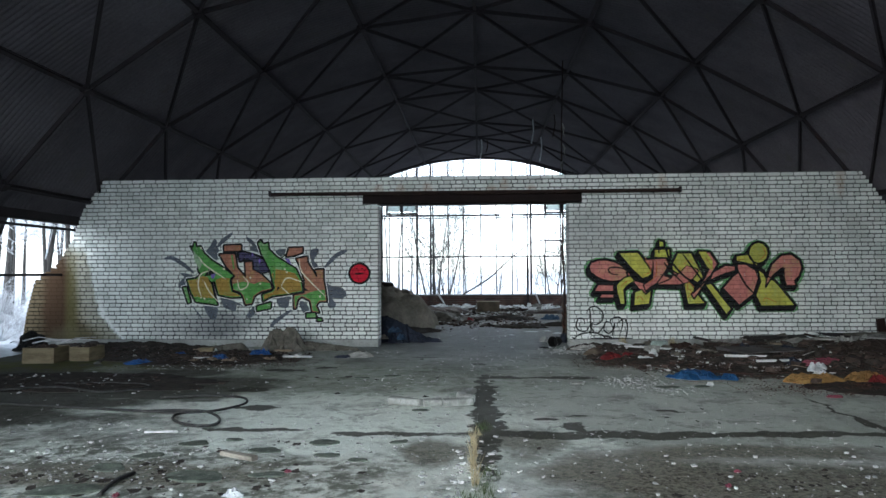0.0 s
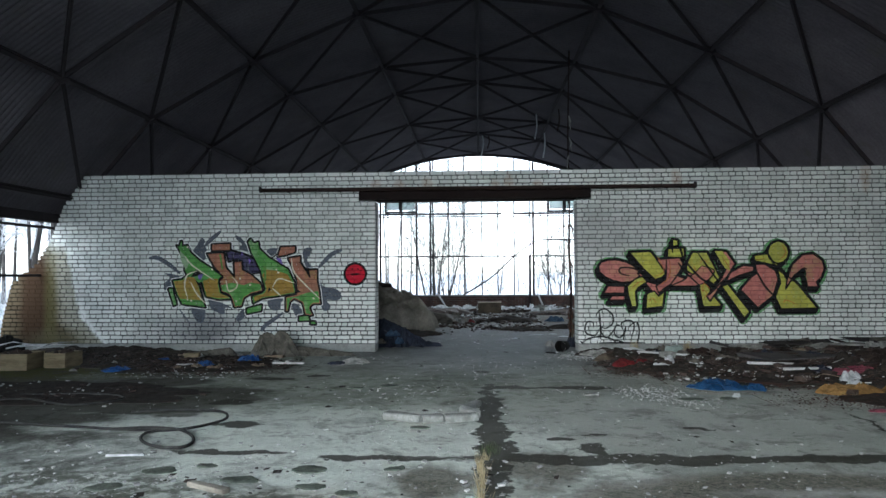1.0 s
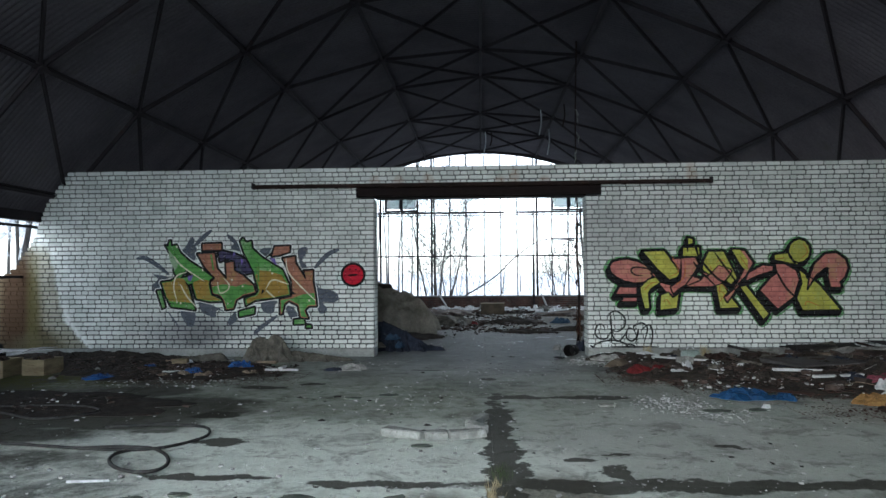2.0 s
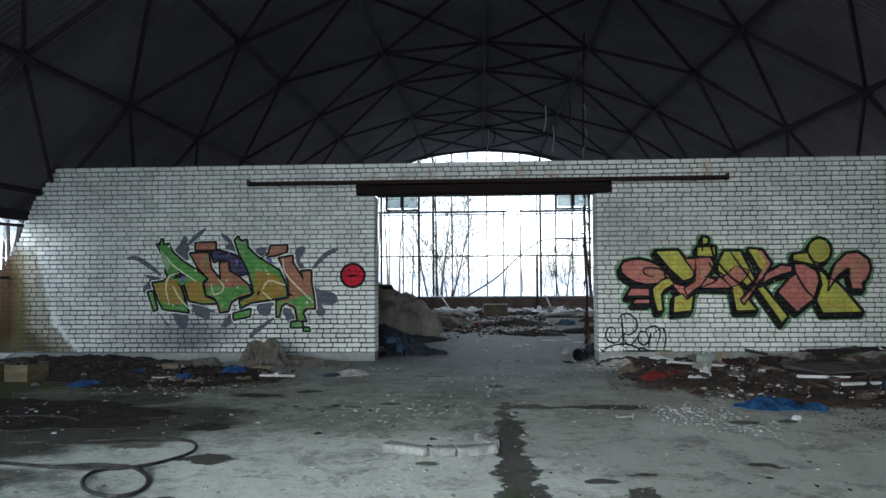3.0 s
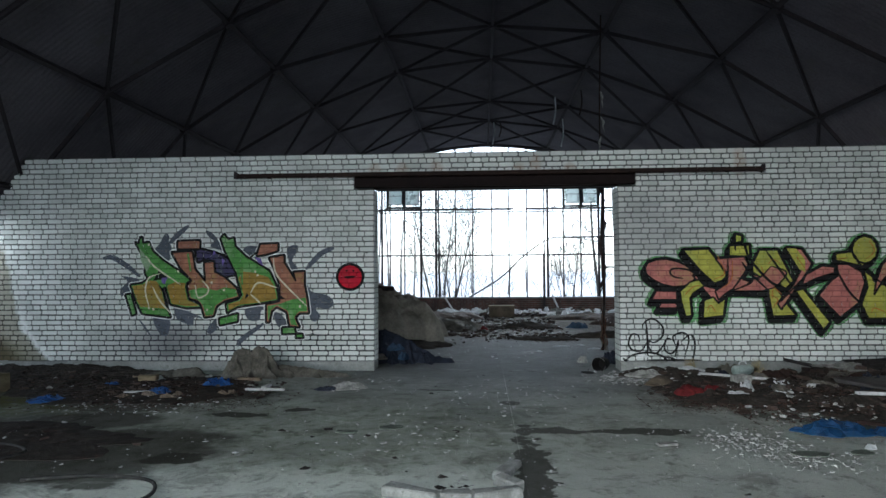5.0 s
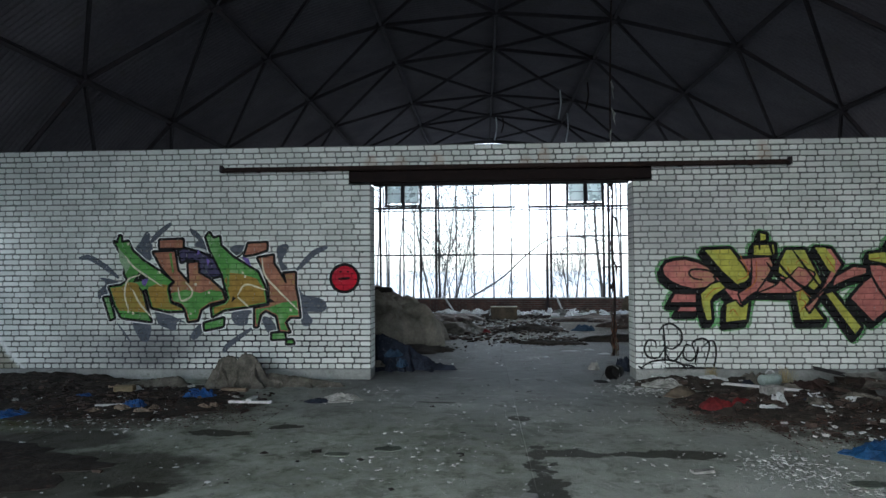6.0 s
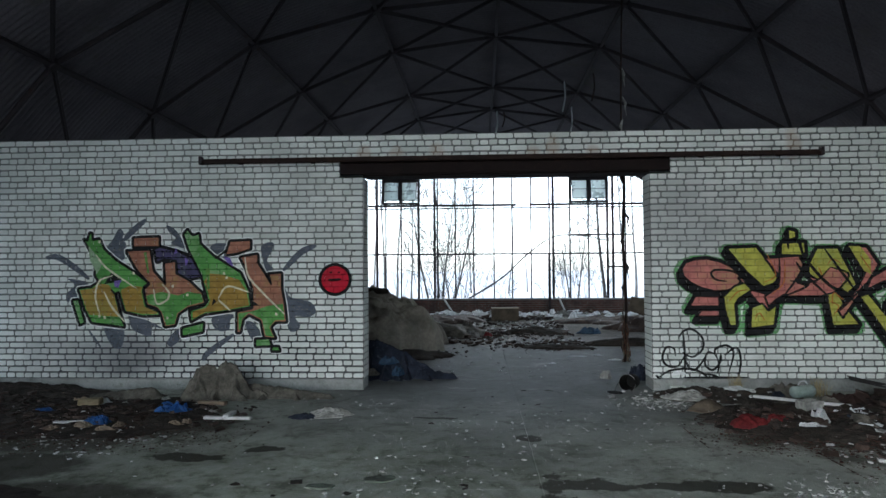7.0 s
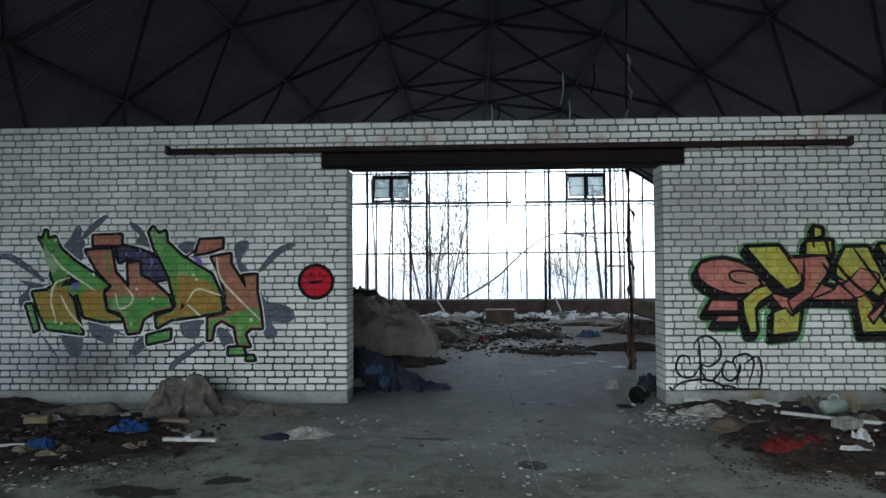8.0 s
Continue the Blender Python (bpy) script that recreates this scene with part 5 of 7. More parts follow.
right.fill("lemon", [(5.78, 1.85), (5.75, 1.74), (5.68, 1.67), (5.58, 1.64), (5.49, 1.67), (5.42, 1.75), (5.40, 1.85), (5.43, 1.96), (5.50, 2.03), (5.59, 2.06), (5.69, 2.03), (5.76, 1.95)], outline=True)
right.fill("lemon", [(5.57, 1.55), (5.68, 1.49), (5.71, 1.37), (5.87, 1.31), (5.95, 1.23), (6.28, 0.81), (5.62, 0.80), (5.52, 1.02), (5.62, 1.28)], outline=True)
right.fill("coral", [(5.71, 1.16), (5.74, 1.35), (5.84, 1.62), (6.03, 1.80), (6.22, 1.82), (6.38, 1.70), (6.42, 1.55), (6.36, 1.38), (6.27, 1.30), (6.30, 1.20), (6.11, 1.20), (6.04, 1.53), (5.87, 1.42)], outline=True)
right.fill("lemon", [(4.43, 1.88), (4.57, 1.88), (4.70, 1.70), (4.70, 1.51), (4.61, 1.56)])
right.stroke("black", [(2.86, 1.43), (2.73, 1.45), (2.66, 1.52), (2.72, 1.58), (2.96, 1.55), (3.16, 1.37)], 0.03)
right.fill("coral", [(3.62, 1.24), (3.88, 1.36), (3.91, 1.48), (4.02, 1.44), (4.16, 1.38), (4.26, 1.30), (4.07, 1.24)])
right.fill("lemon", [(3.93, 1.68), (4.05, 1.60), (4.13, 1.48), (4.02, 1.46), (3.92, 1.53)])
right.fill("coral", [(4.02, 1.44), (4.19, 1.61), (4.42, 1.51), (4.28, 1.32), (4.16, 1.38)])
right.stroke("black", [(3.78, 1.95), (3.89, 1.70), (4.16, 1.38), (4.43, 1.21), (4.86, 0.73)], 0.042)
right.stroke("black", [(3.89, 1.70), (3.91, 1.50), (3.88, 1.36), (3.62, 1.24)], 0.034)
right.stroke("black", [(3.75, 1.67), (3.88, 1.47), (4.02, 1.44), (4.19, 1.61)], 0.026)
right.stroke("black", [(4.07, 1.24), (4.26, 1.30), (4.42, 1.51), (4.19, 1.61)], 0.028)
right.stroke("black", [(4.30, 1.04), (4.52, 1.27), (4.74, 1.49)], 0.03)
right.stroke("black", [(4.41, 1.75), (4.58, 1.35)], 0.028)
right.stroke("orange_red", [(4.08, 1.50), (4.04, 1.61)], 0.014)
right.stroke("orange_red", [(4.15, 1.64), (4.22, 1.71), (4.33, 1.65)], 0.014)
right.stroke("orange_red", [(4.20, 1.10), (4.22, 1.27), (4.34, 1.18)], 0.014)
right.stroke("black", [(3.54, 1.73), (3.52, 1.47), (3.32, 1.29)], 0.03)
right.stroke("black", [(3.75, 1.68), (3.90, 1.48), (4.17, 1.21)], 0.035)
right.stroke("black", [(3.67, 1.43), (4.02, 1.41)], 0.03)
right.stroke("black", [(3.87, 1.80), (3.82, 1.56), (3.58, 1.22)], 0.035)
right.stroke("black", [(4.11, 1.86), (4.33, 1.54), (4.56, 1.22)], 0.035)
right.stroke("black", [(5.14, 1.59), (5.33, 1.23), (5.51, 1.03)], 0.04)
right.stroke("black", [(5.39, 1.85), (5.57, 1.55), (5.87, 1.31)], 0.04)
right.stroke("black", [(6.10, 1.53), (6.03, 1.54), (5.87, 1.39), (5.73, 1.20)], 0.035)
right.stroke("black", [(6.06, 1.53), (6.08, 1.42)], 0.04)
right.stroke("black", [(3.65, 1.97), (3.66, 1.85)], 0.03)
right.stroke("black", [(3.80, 1.98), (3.85, 1.76)], 0.03)
right.stroke("orange_red", [(3.38, 1.79), (3.49, 1.51), (3.33, 1.41)], 0.014)
right.stroke("orange_red", [(2.88, 1.17), (3.00, 1.29), (3.12, 1.32)], 0.014)
right.stroke("orange_red", [(4.17, 1.17), (4.28, 1.09), (4.20, 0.97)], 0.014)
right.stroke("orange_red", [(4.57, 1.76), (4.70, 1.56)], 0.014)
right.stroke("orange_red", [(3.61, 1.69), (3.59, 1.41), (3.43, 1.25)], 0.014)
right.stroke("orange_red", [(5.66, 1.99), (5.73, 1.83), (5.61, 1.71)], 0.014)
right.stroke("orange_red", [(5.19, 1.71), (5.34, 1.73)], 0.014)
right.stroke("orange_red", [(5.66, 0.88), (5.71, 0.96), (5.93, 0.87)], 0.014)
right.stroke("orange_red", [(3.21, 0.93), (3.27, 1.01), (3.34, 0.91)], 0.014)
tag.stroke("black", [(2.22, 0.68), (2.28, 0.77), (2.40, 0.80), (2.53, 0.69), (2.53, 0.54), (2.40, 0.44), (2.27, 0.50)], 0.03)
tag.stroke("black", [(2.28, 0.80), (2.30, 0.50), (2.30, 0.18)], 0.03)
tag.stroke("black", [(2.18, 0.45), (2.16, 0.55), (2.06, 0.56), (2.01, 0.42), (2.08, 0.32), (2.21, 0.32), (2.30, 0.46)], 0.03)
tag.stroke("black", [(2.30, 0.42), (2.37, 0.28), (2.47, 0.30), (2.59, 0.48)], 0.03)
tag.stroke("black", [(2.72, 0.46), (2.60, 0.50), (2.56, 0.34), (2.66, 0.27), (2.76, 0.38), (2.77, 0.49)], 0.03)
tag.stroke("black", [(2.77, 0.49), (2.72, 0.22)], 0.03)
tag.stroke("black", [(2.73, 0.39), (2.69, 0.53), (2.84, 0.59), (2.93, 0.49), (2.86, 0.22)], 0.03)
tag.stroke("black", [(2.82, 0.47), (2.97, 0.56), (3.02, 0.38), (2.96, 0.06)], 0.03)
tag.stroke("black", [(1.95, 0.16), (2.11, 0.26), (2.39, 0.28), (2.58, 0.18), (2.60, 0.01)], 0.03)
tag.stroke("black", [(2.51, 0.22), (2.71, 0.18), (2.62, 0.03)], 0.03)
tag.stroke("black", [(2.27, 0.17), (3.13, 0.17)], 0.03)
tag.stroke("black", [(1.92, 0.20), (1.99, 0.14)], 0.03)
ring = [(-2.345 + 0.2 * math.cos(k * math.pi / 12), 1.485 + 0.195 * math.sin(k * math.pi / 12)) for k in range(24)]
disc.fill("signal_red", ring, outline=True)
disc.stroke("black", [(-2.44, 1.478), (-2.36, 1.478), (-2.26, 1.49)], 0.04)
for x in (-2.4, -2.29):
    disc.stroke("black", [(x - 0.02, 1.578), (x + 0.015, 1.585)], 0.026)
# not graffiti: a black dab for the dark of a small anchor hole
disc.stroke("black", [(-2.09, 1.87), (-2.065, 1.87)], 0.03)
tag.stroke("white", [(2.12, 0.2), (2.2, 0.23), (2.31, 0.22)], 0.05)
left.build("graffiti_mural", "sprayed graffiti lettering in green, ochre and brick red on white brick", "white", 0.082, 0.056)
right.build("graffiti_mural", "sprayed graffiti lettering in coral and lemon with black block shadow", "leaf", 0.18, 0.07, (-0.045, -0.075))
tag.build("graffiti_tag", "thin black sprayed scrawl of loops on white brick", )
disc.build("graffiti_disc", "red sprayed disc with black rim and bar on white brick", line=0.06)

# ---- things on the near floor ----
def crate(at, w, d, h, turn):
    top = thing("wooden_crate", at, "weathered yellowish wooden crate with dark inside on the dirt", "crate", turn, "crates by the wall")
    for x0, x1, y0, y1 in ((0, w, 0, 0.025), (0, w, d - 0.025, d), (0, 0.025, 0.027, d - 0.027), (w - 0.025, w, 0.027, d - 0.027)):
        bm = bmesh.new()
        box(bm, x0, x1, y0, y1, 0, h, 0.004, jitter=0.004)
        part("side_board", bm, CRATE, top)
    bm = bmesh.new()
    box(bm, 0.027, w - 0.027, 0.027, d - 0.027, 0.0, 0.02)
    part("bottom_board", bm, WOOD, top)
    part("fill", heap(w * 0.95, d * 0.95, 0.1, 14, 0.6, 6, w), LITTER, top, "twigs and snow-dusted litter").location = (w / 2, d / 2, h - 0.07)


crate((-7.58, 11.08, 0.0), 0.53, 0.5, 0.26, 4)
crate((-6.97, 11.42, 0.0), 0.36, 0.45, 0.24, -3)


def beam_between(name, p, q, w, h, material, label, category, group="", z=0.0, jitter=0.006):
    a, b = Vector(p), Vector(q)
    d = b - a
    bm = bmesh.new()
    box(bm, 0, d.length, -w / 2, w / 2, 0, h, min(w, h) * 0.16, jitter=jitter)
    return solo(name, bm, material, (*a, z), label, category, math.degrees(math.atan2(d.y, d.x)), group)


for p, q in (((-0.94, 7.8), (-0.555, 7.62)), ((-0.545, 7.63), (-0.34, 7.66)), ((-0.33, 7.665), (0.0, 7.8)), ((0.0, 7.87), (-0.15, 8.06)), ((-0.14, 8.12), (0.0, 8.5))):
    beam_between("kerb_stone", p, q, 0.11, 0.075, KERB, "broken pale concrete kerb stone lying on the floor", "kerb stone", "broken kerb stones", jitter=0.012)

hose = thing("hose", (0, 0, 0), "black rubber hose lying in loose loops on the floor", "hose")
for pts in ([(-6.9, 7.7), (-5.3, 7.49), (-4.2, 7.28), (-3.3, 7.14), (-2.85, 7.2), (-2.62, 7.5), (-2.58, 7.75), (-2.75, 7.98), (-3.2, 8.05), (-3.7, 7.95)],
            [(-3.5, 7.16), (-3.2, 7.2)] + [(-2.79 + 0.23 * math.cos(a) - 0.18 * math.sin(a), 6.84 + 0.03 * math.cos(a) + 0.36 * math.sin(a)) for a in [radians(100 - 40 * k) for k in range(10)]]):
    line = smooth_line([(x, y, 0.024 + 0.01 * math.sin(k)) for k, (x, y) in enumerate(pts)], 8)
    part("hose_length", tube(bmesh.new(), line, 0.014, 8), RUBBER, hose, smooth=True)
line = smooth_line([(-8.3, 8.2, 0.03), (-7.2, 8.5, 0.03), (-6.2, 8.2, 0.05), (-5.4, 8.6, 0.04), (-4.6, 8.3, 0.03), (-4.2, 8.7, 0.03), (-4.7, 9.0, 0.03), (-5.6, 8.9, 0.03)], 8)
solo("hose", tube(bmesh.new(), line, 0.014, 8), RUBBER, (0, 0, 0), "black rubber hose lying tangled in the dirt", "hose", smooth=True)


def tuft(at, n, h, material, spread, label):
    bm = bmesh.new()
    for _ in range(n):
        a, r = random.uniform(0, 6.28), random.uniform(0, spread)
        x, y = r * math.cos(a), 2.2 * r * math.sin(a)
        lx, ly, hh = random.uniform(-0.25, 0.25) * h, random.uniform(-0.3, 0.3) * h, h * random.uniform(0.4, 1.0)
        w = random.uniform(0.0015, 0.0035)
        tube(bm, [(x, y, 0), (x + lx * 0.3, y + ly * 0.3, hh * 0.6), (x + lx, y + ly, hh)], [w, w * 0.8, w * 0.25], 3, False)
    solo("grass_tuft", bm, material, at, label, "grass", group="grass in the floor joint", kind="")


for x, y, h in ((0.05, 4.85, 0.3), (0.04, 5.25, 0.3), (0.05, 5.6, 0.28), (0.03, 5.95, 0.22), (0.08, 6.3, 0.1)):
    tuft((x, y, -0.03), 26, h, DRY, 0.024, "dry straw-coloured grass tuft growing from the floor joint")
for x, y in ((0.12, 4.7), (0.0, 4.5), (0.15, 5.1), (0.12, 6.6)):
    tuft((x, y, -0.03), 90, 0.09, GREENERY, 0.09, "low green weeds growing from the floor joint")
tuft((2.88, 13.55, 0.03), 90, 0.22, DRY, 0.07, "dry straw-coloured grass tuft against the wall")
tuft((3.75, 13.2, 0.03), 90, 0.24, DRY, 0.08, "dry straw-coloured grass tuft against the wall")

# earth beds of rubbish along the wall
BEDS = ((-4.95, 12.05, 3.3, 2.2, 0.045, 1.0), (-6.6, 12.6, 2.6, 1.6, 0.07, 2.0), (-5.6, 9.2, 4.4, 1.6, 0.025, 5.0), (3.0, 11.9, 2.2, 1.5, 0.1, 7.0), (4.6, 11.6, 3.4, 3.4, 0.15, 3.0), (6.6, 11.0, 4.2, 4.4, 0.24, 4.0), (5.3, 9.0, 2.2, 1.1, 0.035, 8.0), (2.6, 13.2, 1.6, 0.7, 0.1, 6.0))
for x, y, w, d, h, seed in BEDS:
    solo("dirt_bed", heap(w, d, h, 90, 0.34, 4.0, seed, 0.5), SOIL, (x, y, 0), "dark wet earth and rotten litter trodden over the floor", "dirt", group="dirt along the wall")


def bed_height(x, y):
    z = 0.0
    for bx, by, w, d, h, _ in BEDS:
        r = ((x - bx) * 2 / w) ** 2 + ((y - by) * 2 / d) ** 2
        if r < 1:
            z = max(z, h * (1 - r) ** 0.5)
    return z


def scattered(name, material, label, category, spots, flat=0.3):
    """Loose chips in patches: x, y, half width, half depth, how many, smallest, largest."""
    bm = bmesh.new()
    for cx, cy, rx, ry, n, lo, hi in spots:
        for _ in range(n):
            x, y = cx + rx * 0.5 * max(-2.1, min(2.1, random.gauss(0, 1))), cy + ry * 0.5 * max(-2.1, min(2.1, random.gauss(0, 1)))
            if y > 13.62 and not (DOOR_L < x < DOOR_R):
                continue
            scrap(bm, x, y, bed_height(x, y), lo + (hi - lo) * random.random() ** 2.5, flat)
    solo(name, bm, material, (0, 0, 0), label, category, kind="stuff")


scattered("rubble_chips", CHIP, "pale chips of plaster and brick strewn over the floor", "rubble",
          ((-2.9, 5.3, 1.3, 0.7, 620, 0.006, 0.035), (1.75, 12.9, 0.5, 0.5, 260, 0.01, 0.05), (2.1, 9.35, 0.42, 0.5, 420, 0.01, 0.042), (2.35, 9.2, 0.7, 0.8, 170, 0.01, 0.042), (2.5, 8.75, 0.4, 0.35, 150, 0.01, 0.04), (3.3, 10.6, 1.0, 0.6, 90, 0.02, 0.1), (2.2, 13.2, 0.9, 0.4, 180, 0.02, 0.09), (-4.3, 10.9, 1.1, 0.5, 110, 0.012, 0.05), (-0.9, 9.6, 0.6, 0.8, 90, 0.012, 0.05),
           (0.0, 8.0, 4.5, 3.6, 380, 0.008, 0.045), (-2.2, 5.6, 3.2, 1.6, 330, 0.01, 0.06), (2.6, 5.0, 2.6, 1.6, 240, 0.01, 0.055), (0.2, 11.5, 1.8, 2.0, 150, 0.01, 0.05), (0.3, 17.0, 1.8, 2.6, 130, 0.012, 0.06), (0.0, 5.0, 0.3, 1.0, 120, 0.02, 0.07), (-1.9, 12.6, 0.8, 0.7, 60, 0.01, 0.05), (-6.0, 9.0, 2.2, 1.6, 140, 0.01, 0.07), (-1.0, 6.0, 4.6, 2.6, 1300, 0.005, 0.022), (0.5, 10.0, 4.0, 3.0, 700, 0.006, 0.025), (2.8, 5.4, 2.4, 1.6, 500, 0.005, 0.02)))
scattered("dark_flakes", SOIL, "dark flakes of roofing felt and mud on the floor", "debris",
          ((-1.7, 5.9, 1.2, 0.5, 22, 0.04, 0.13), (2.2, 4.8, 1.3, 0.45, 260, 0.01, 0.06), (-2.4, 4.9, 1.6, 0.5, 160, 0.02, 0.12), (-1.8, 5.4, 2.4, 1.2, 34, 0.03, 0.16), (1.8, 5.2, 2.4, 1.2, 24, 0.03, 0.1), (-1.6, 9.6, 1.8, 1.6, 30, 0.03, 0.12), (2.0, 7.6, 1.6, 1.0, 20, 0.03, 0.09), (-0.4, 7.9, 0.5, 0.3, 16, 0.03, 0.12), (0.4, 12.2, 1.4, 1.4, 18, 0.03, 0.14)), 0.05)
scattered("litter", LITTER, "brown rotten litter, paper and rags strewn in the dirt", "litter",
          ((-4.7, 11.9, 1.6, 0.9, 360, 0.02, 0.14), (-4.4, 11.9, 1.3, 0.8, 120, 0.02, 0.09), (-6.4, 12.4, 1.4, 0.8, 120, 0.02, 0.16), (4.3, 11.4, 1.9, 1.5, 480, 0.02, 0.2), (6.4, 11.2, 2.0, 1.9, 520, 0.03, 0.34), (2.8, 11.7, 0.9, 0.6, 160, 0.02, 0.14), (6.0, 12.8, 1.8, 0.6, 160, 0.05, 0.4), (-5.2, 9.0, 2.0, 0.8, 60, 0.02, 0.12)), 0.3)


scattered("leaf_litter", LEAVES, "red-brown rotten leaves trodden into the dirt", "leaves",
          ((-4.2, 11.3, 1.5, 0.8, 2200, 0.012, 0.038), (2.9, 11.15, 1.2, 0.55, 3000, 0.012, 0.038), (4.2, 10.4, 1.6, 0.7, 3200, 0.012, 0.045), (5.8, 10.0, 1.8, 0.9, 2400, 0.015, 0.05), (4.7, 8.9, 1.3, 0.5, 2000, 0.012, 0.04), (4.8, 11.8, 2.2, 1.0, 1200, 0.015, 0.05)), 0.2)
scattered("paper_slivers", PAPER, "white slivers of paper and plastic in the dirt", "paper",
          ((-4.15, 10.85, 1.0, 0.6, 60, 0.02, 0.065), (-4.9, 11.8, 1.2, 0.7, 30, 0.025, 0.08), (3.2, 11.3, 1.0, 0.5, 60, 0.025, 0.09), (4.6, 10.3, 1.6, 0.6, 70, 0.025, 0.1), (5.8, 11.0, 1.6, 1.0, 60, 0.03, 0.12), (-2.6, 8.6, 2.0, 1.6, 24, 0.02, 0.06)), 0.12)


def crumpled(name, at, w, d, h, material, label, category, turn=0.0, seed=0.0, group="", n=44):
    at = (at[0], at[1], max(at[2], bed_height(at[0], at[1]) * 0.8))
    if material is SNOW:
        return solo(name, heap(w, d, h, n, 0.75, 5.0 / max(w, d) + 3, seed, 0.45, True), material, at, label, category, turn, group)
    return solo(name, crinkle(w * 1.08, d * 1.08, h * 1.15, int(seed), 14 + int(40 * min(1.0, max(w, d)))), material, at, label, category, turn, group)


for k, (x, y, w, d, h, t) in enumerate(((-5.58, 11.1, 0.5, 0.26, 0.06, 10), (-4.38, 11.53, 0.36, 0.2, 0.08, -20), (-3.85, 12.14, 0.38, 0.2, 0.1, 25), (-5.28, 12.04, 0.26, 0.13, 0.05, 5), (-4.1, 12.5, 0.2, 0.1, 0.04, 0))):
    crumpled("plastic_sheet", (x, y, 0), w, d, h, BLUE, "crumpled bright blue plastic sheet in the dirt", "plastic sheet", t, 20 + k, "blue plastic scraps")
crumpled("tarpaulin", (3.06, 9.72, 0), 0.7, 0.36, 0.12, DEEP_BLUE, "folded blue tarpaulin lying on the rubbish", "tarpaulin", -6, 31)
crumpled("tarpaulin", (3.52, 9.66, 0), 0.22, 0.3, 0.1, DEEP_BLUE, "small torn end of a blue tarpaulin", "tarpaulin", 30, 33)
solo("red_cloth", heap(0.36, 0.3, 0.085, 26, 0.25, 6.0, 40, 0.6), RED, (2.27, 11.52, 0.05), "bunched red cloth lying on the rubbish", "cloth", 8, smooth=True)
crumpled("red_cloth", (2.58, 11.58, 0), 0.3, 0.2, 0.07, RED, "small scrap of red cloth on the rubbish", "cloth", -20, 41)
for k, (x, y, w, d, h, t) in enumerate(((2.78, 11.4, 0.36, 0.13, 0.05, -12), (2.98, 11.6, 0.16, 0.36, 0.12, -8), (3.28, 11.3, 0.44, 0.16, 0.05, 6), (2.72, 13.22, 0.5, 0.24, 0.06, 0), (3.1, 9.15, 0.1, 0.07, 0.04, 0), (4.85, 9.75, 0.5, 0.24, 0.1, 5), (-4.9, 12.55, 0.22, 0.16, 0.06, 0), (6.3, 11.9, 0.7, 0.4, 0.22, 30), (6.9, 12.4, 0.5, 0.3, 0.2, -30))):
    crumpled("white_rag", (x, y, 0), w, d, h, WHITE if k < 7 else GREYRAG, "crumpled dirty white plastic and cloth on the rubbish", "rag", t, 50 + k, "white scraps")
crumpled("grey_rag", (-2.04, 12.08, 0), 0.58, 0.22, 0.085, GREYRAG, "crumpled pale grey rag on the wet floor", "rag", 14, 61)
crumpled("dark_rag", (-2.32, 12.0, 0), 0.34, 0.24, 0.04, NAVY, "flat dark wet rag on the floor", "rag", 0, 62)
for k, (x, y, w, d, h, t) in enumerate(((4.55, 9.38, 0.84, 0.36, 0.12, 4), (5.2, 9.4, 0.6, 0.34, 0.12, 20), (5.8, 9.2, 0.8, 0.42, 0.16, -6))):
    crumpled("foam_sheet", (x, y, 0), w, d, h, YELLOW, "torn ochre foam insulation on the rubbish", "foam", t, 70 + k, "ochre foam pieces")
crumpled("plastic_sheet", (5.1, 10.3, 0), 0.7, 0.34, 0.09, PINK, "crumpled faded crimson plastic sheet on the rubbish", "plastic sheet", 10, 80)
crumpled("plastic_sheet", (5.3, 9.25, 0), 0.3, 0.2, 0.1, RED, "small scrap of red plastic on the rubbish", "plastic sheet", 0, 81)
crumpled("plastic_sheet", (4.25, 8.3, 0), 0.2, 0.1, 0.03, PINK, "small scrap of red plastic on the floor", "plastic sheet", 0, 82)
crumpled("rug", (6.25, 10.9, 0), 1.6, 1.0, 0.22, LITTER, "heap of rotten brown carpet in the rubbish", "carpet", 25, 83)
crumpled("rug", (4.9, 12.3, 0), 1.8, 0.9, 0.09, TARP, "flat grey-brown mat half buried in dirt", "mat", -8, 84)
crumpled("rug", (-5.4, 13.1, 0), 1.9, 0.6, 0.07, SOIL, "flat dark brown mat along the wall", "mat", 2, 85)
solo("rock", lump(0.32, 0.24, 0.13, 86.0, 0.14, 28, 12), CARDBOARD, (2.17, 12.45, 0), "rounded lump of broken concrete by the wall", "rock", 0, smooth=True)
crate_box = thing("carton", (2.98, 11.86, 0.06), "small torn pale carton on the rubbish", "carton", 16)
for x0, x1, y0, y1 in ((0, 0.2, 0, 0.008), (0, 0.2, 0.15, 0.158), (0, 0.008, 0.009, 0.149), (0.192, 0.2, 0.009, 0.149)):
    bm = bmesh.new()
    box(bm, x0, x1, y0, y1, 0, 0.15, 0.002, jitter=0.008)
    part("side_panel", bm, GREYRAG, crate_box)
bm = bmesh.new()
box(bm, 0.01, 0.19, 0.01, 0.148, 0.0, 0.006)
part("bottom_panel", bm, GREYRAG, crate_box)

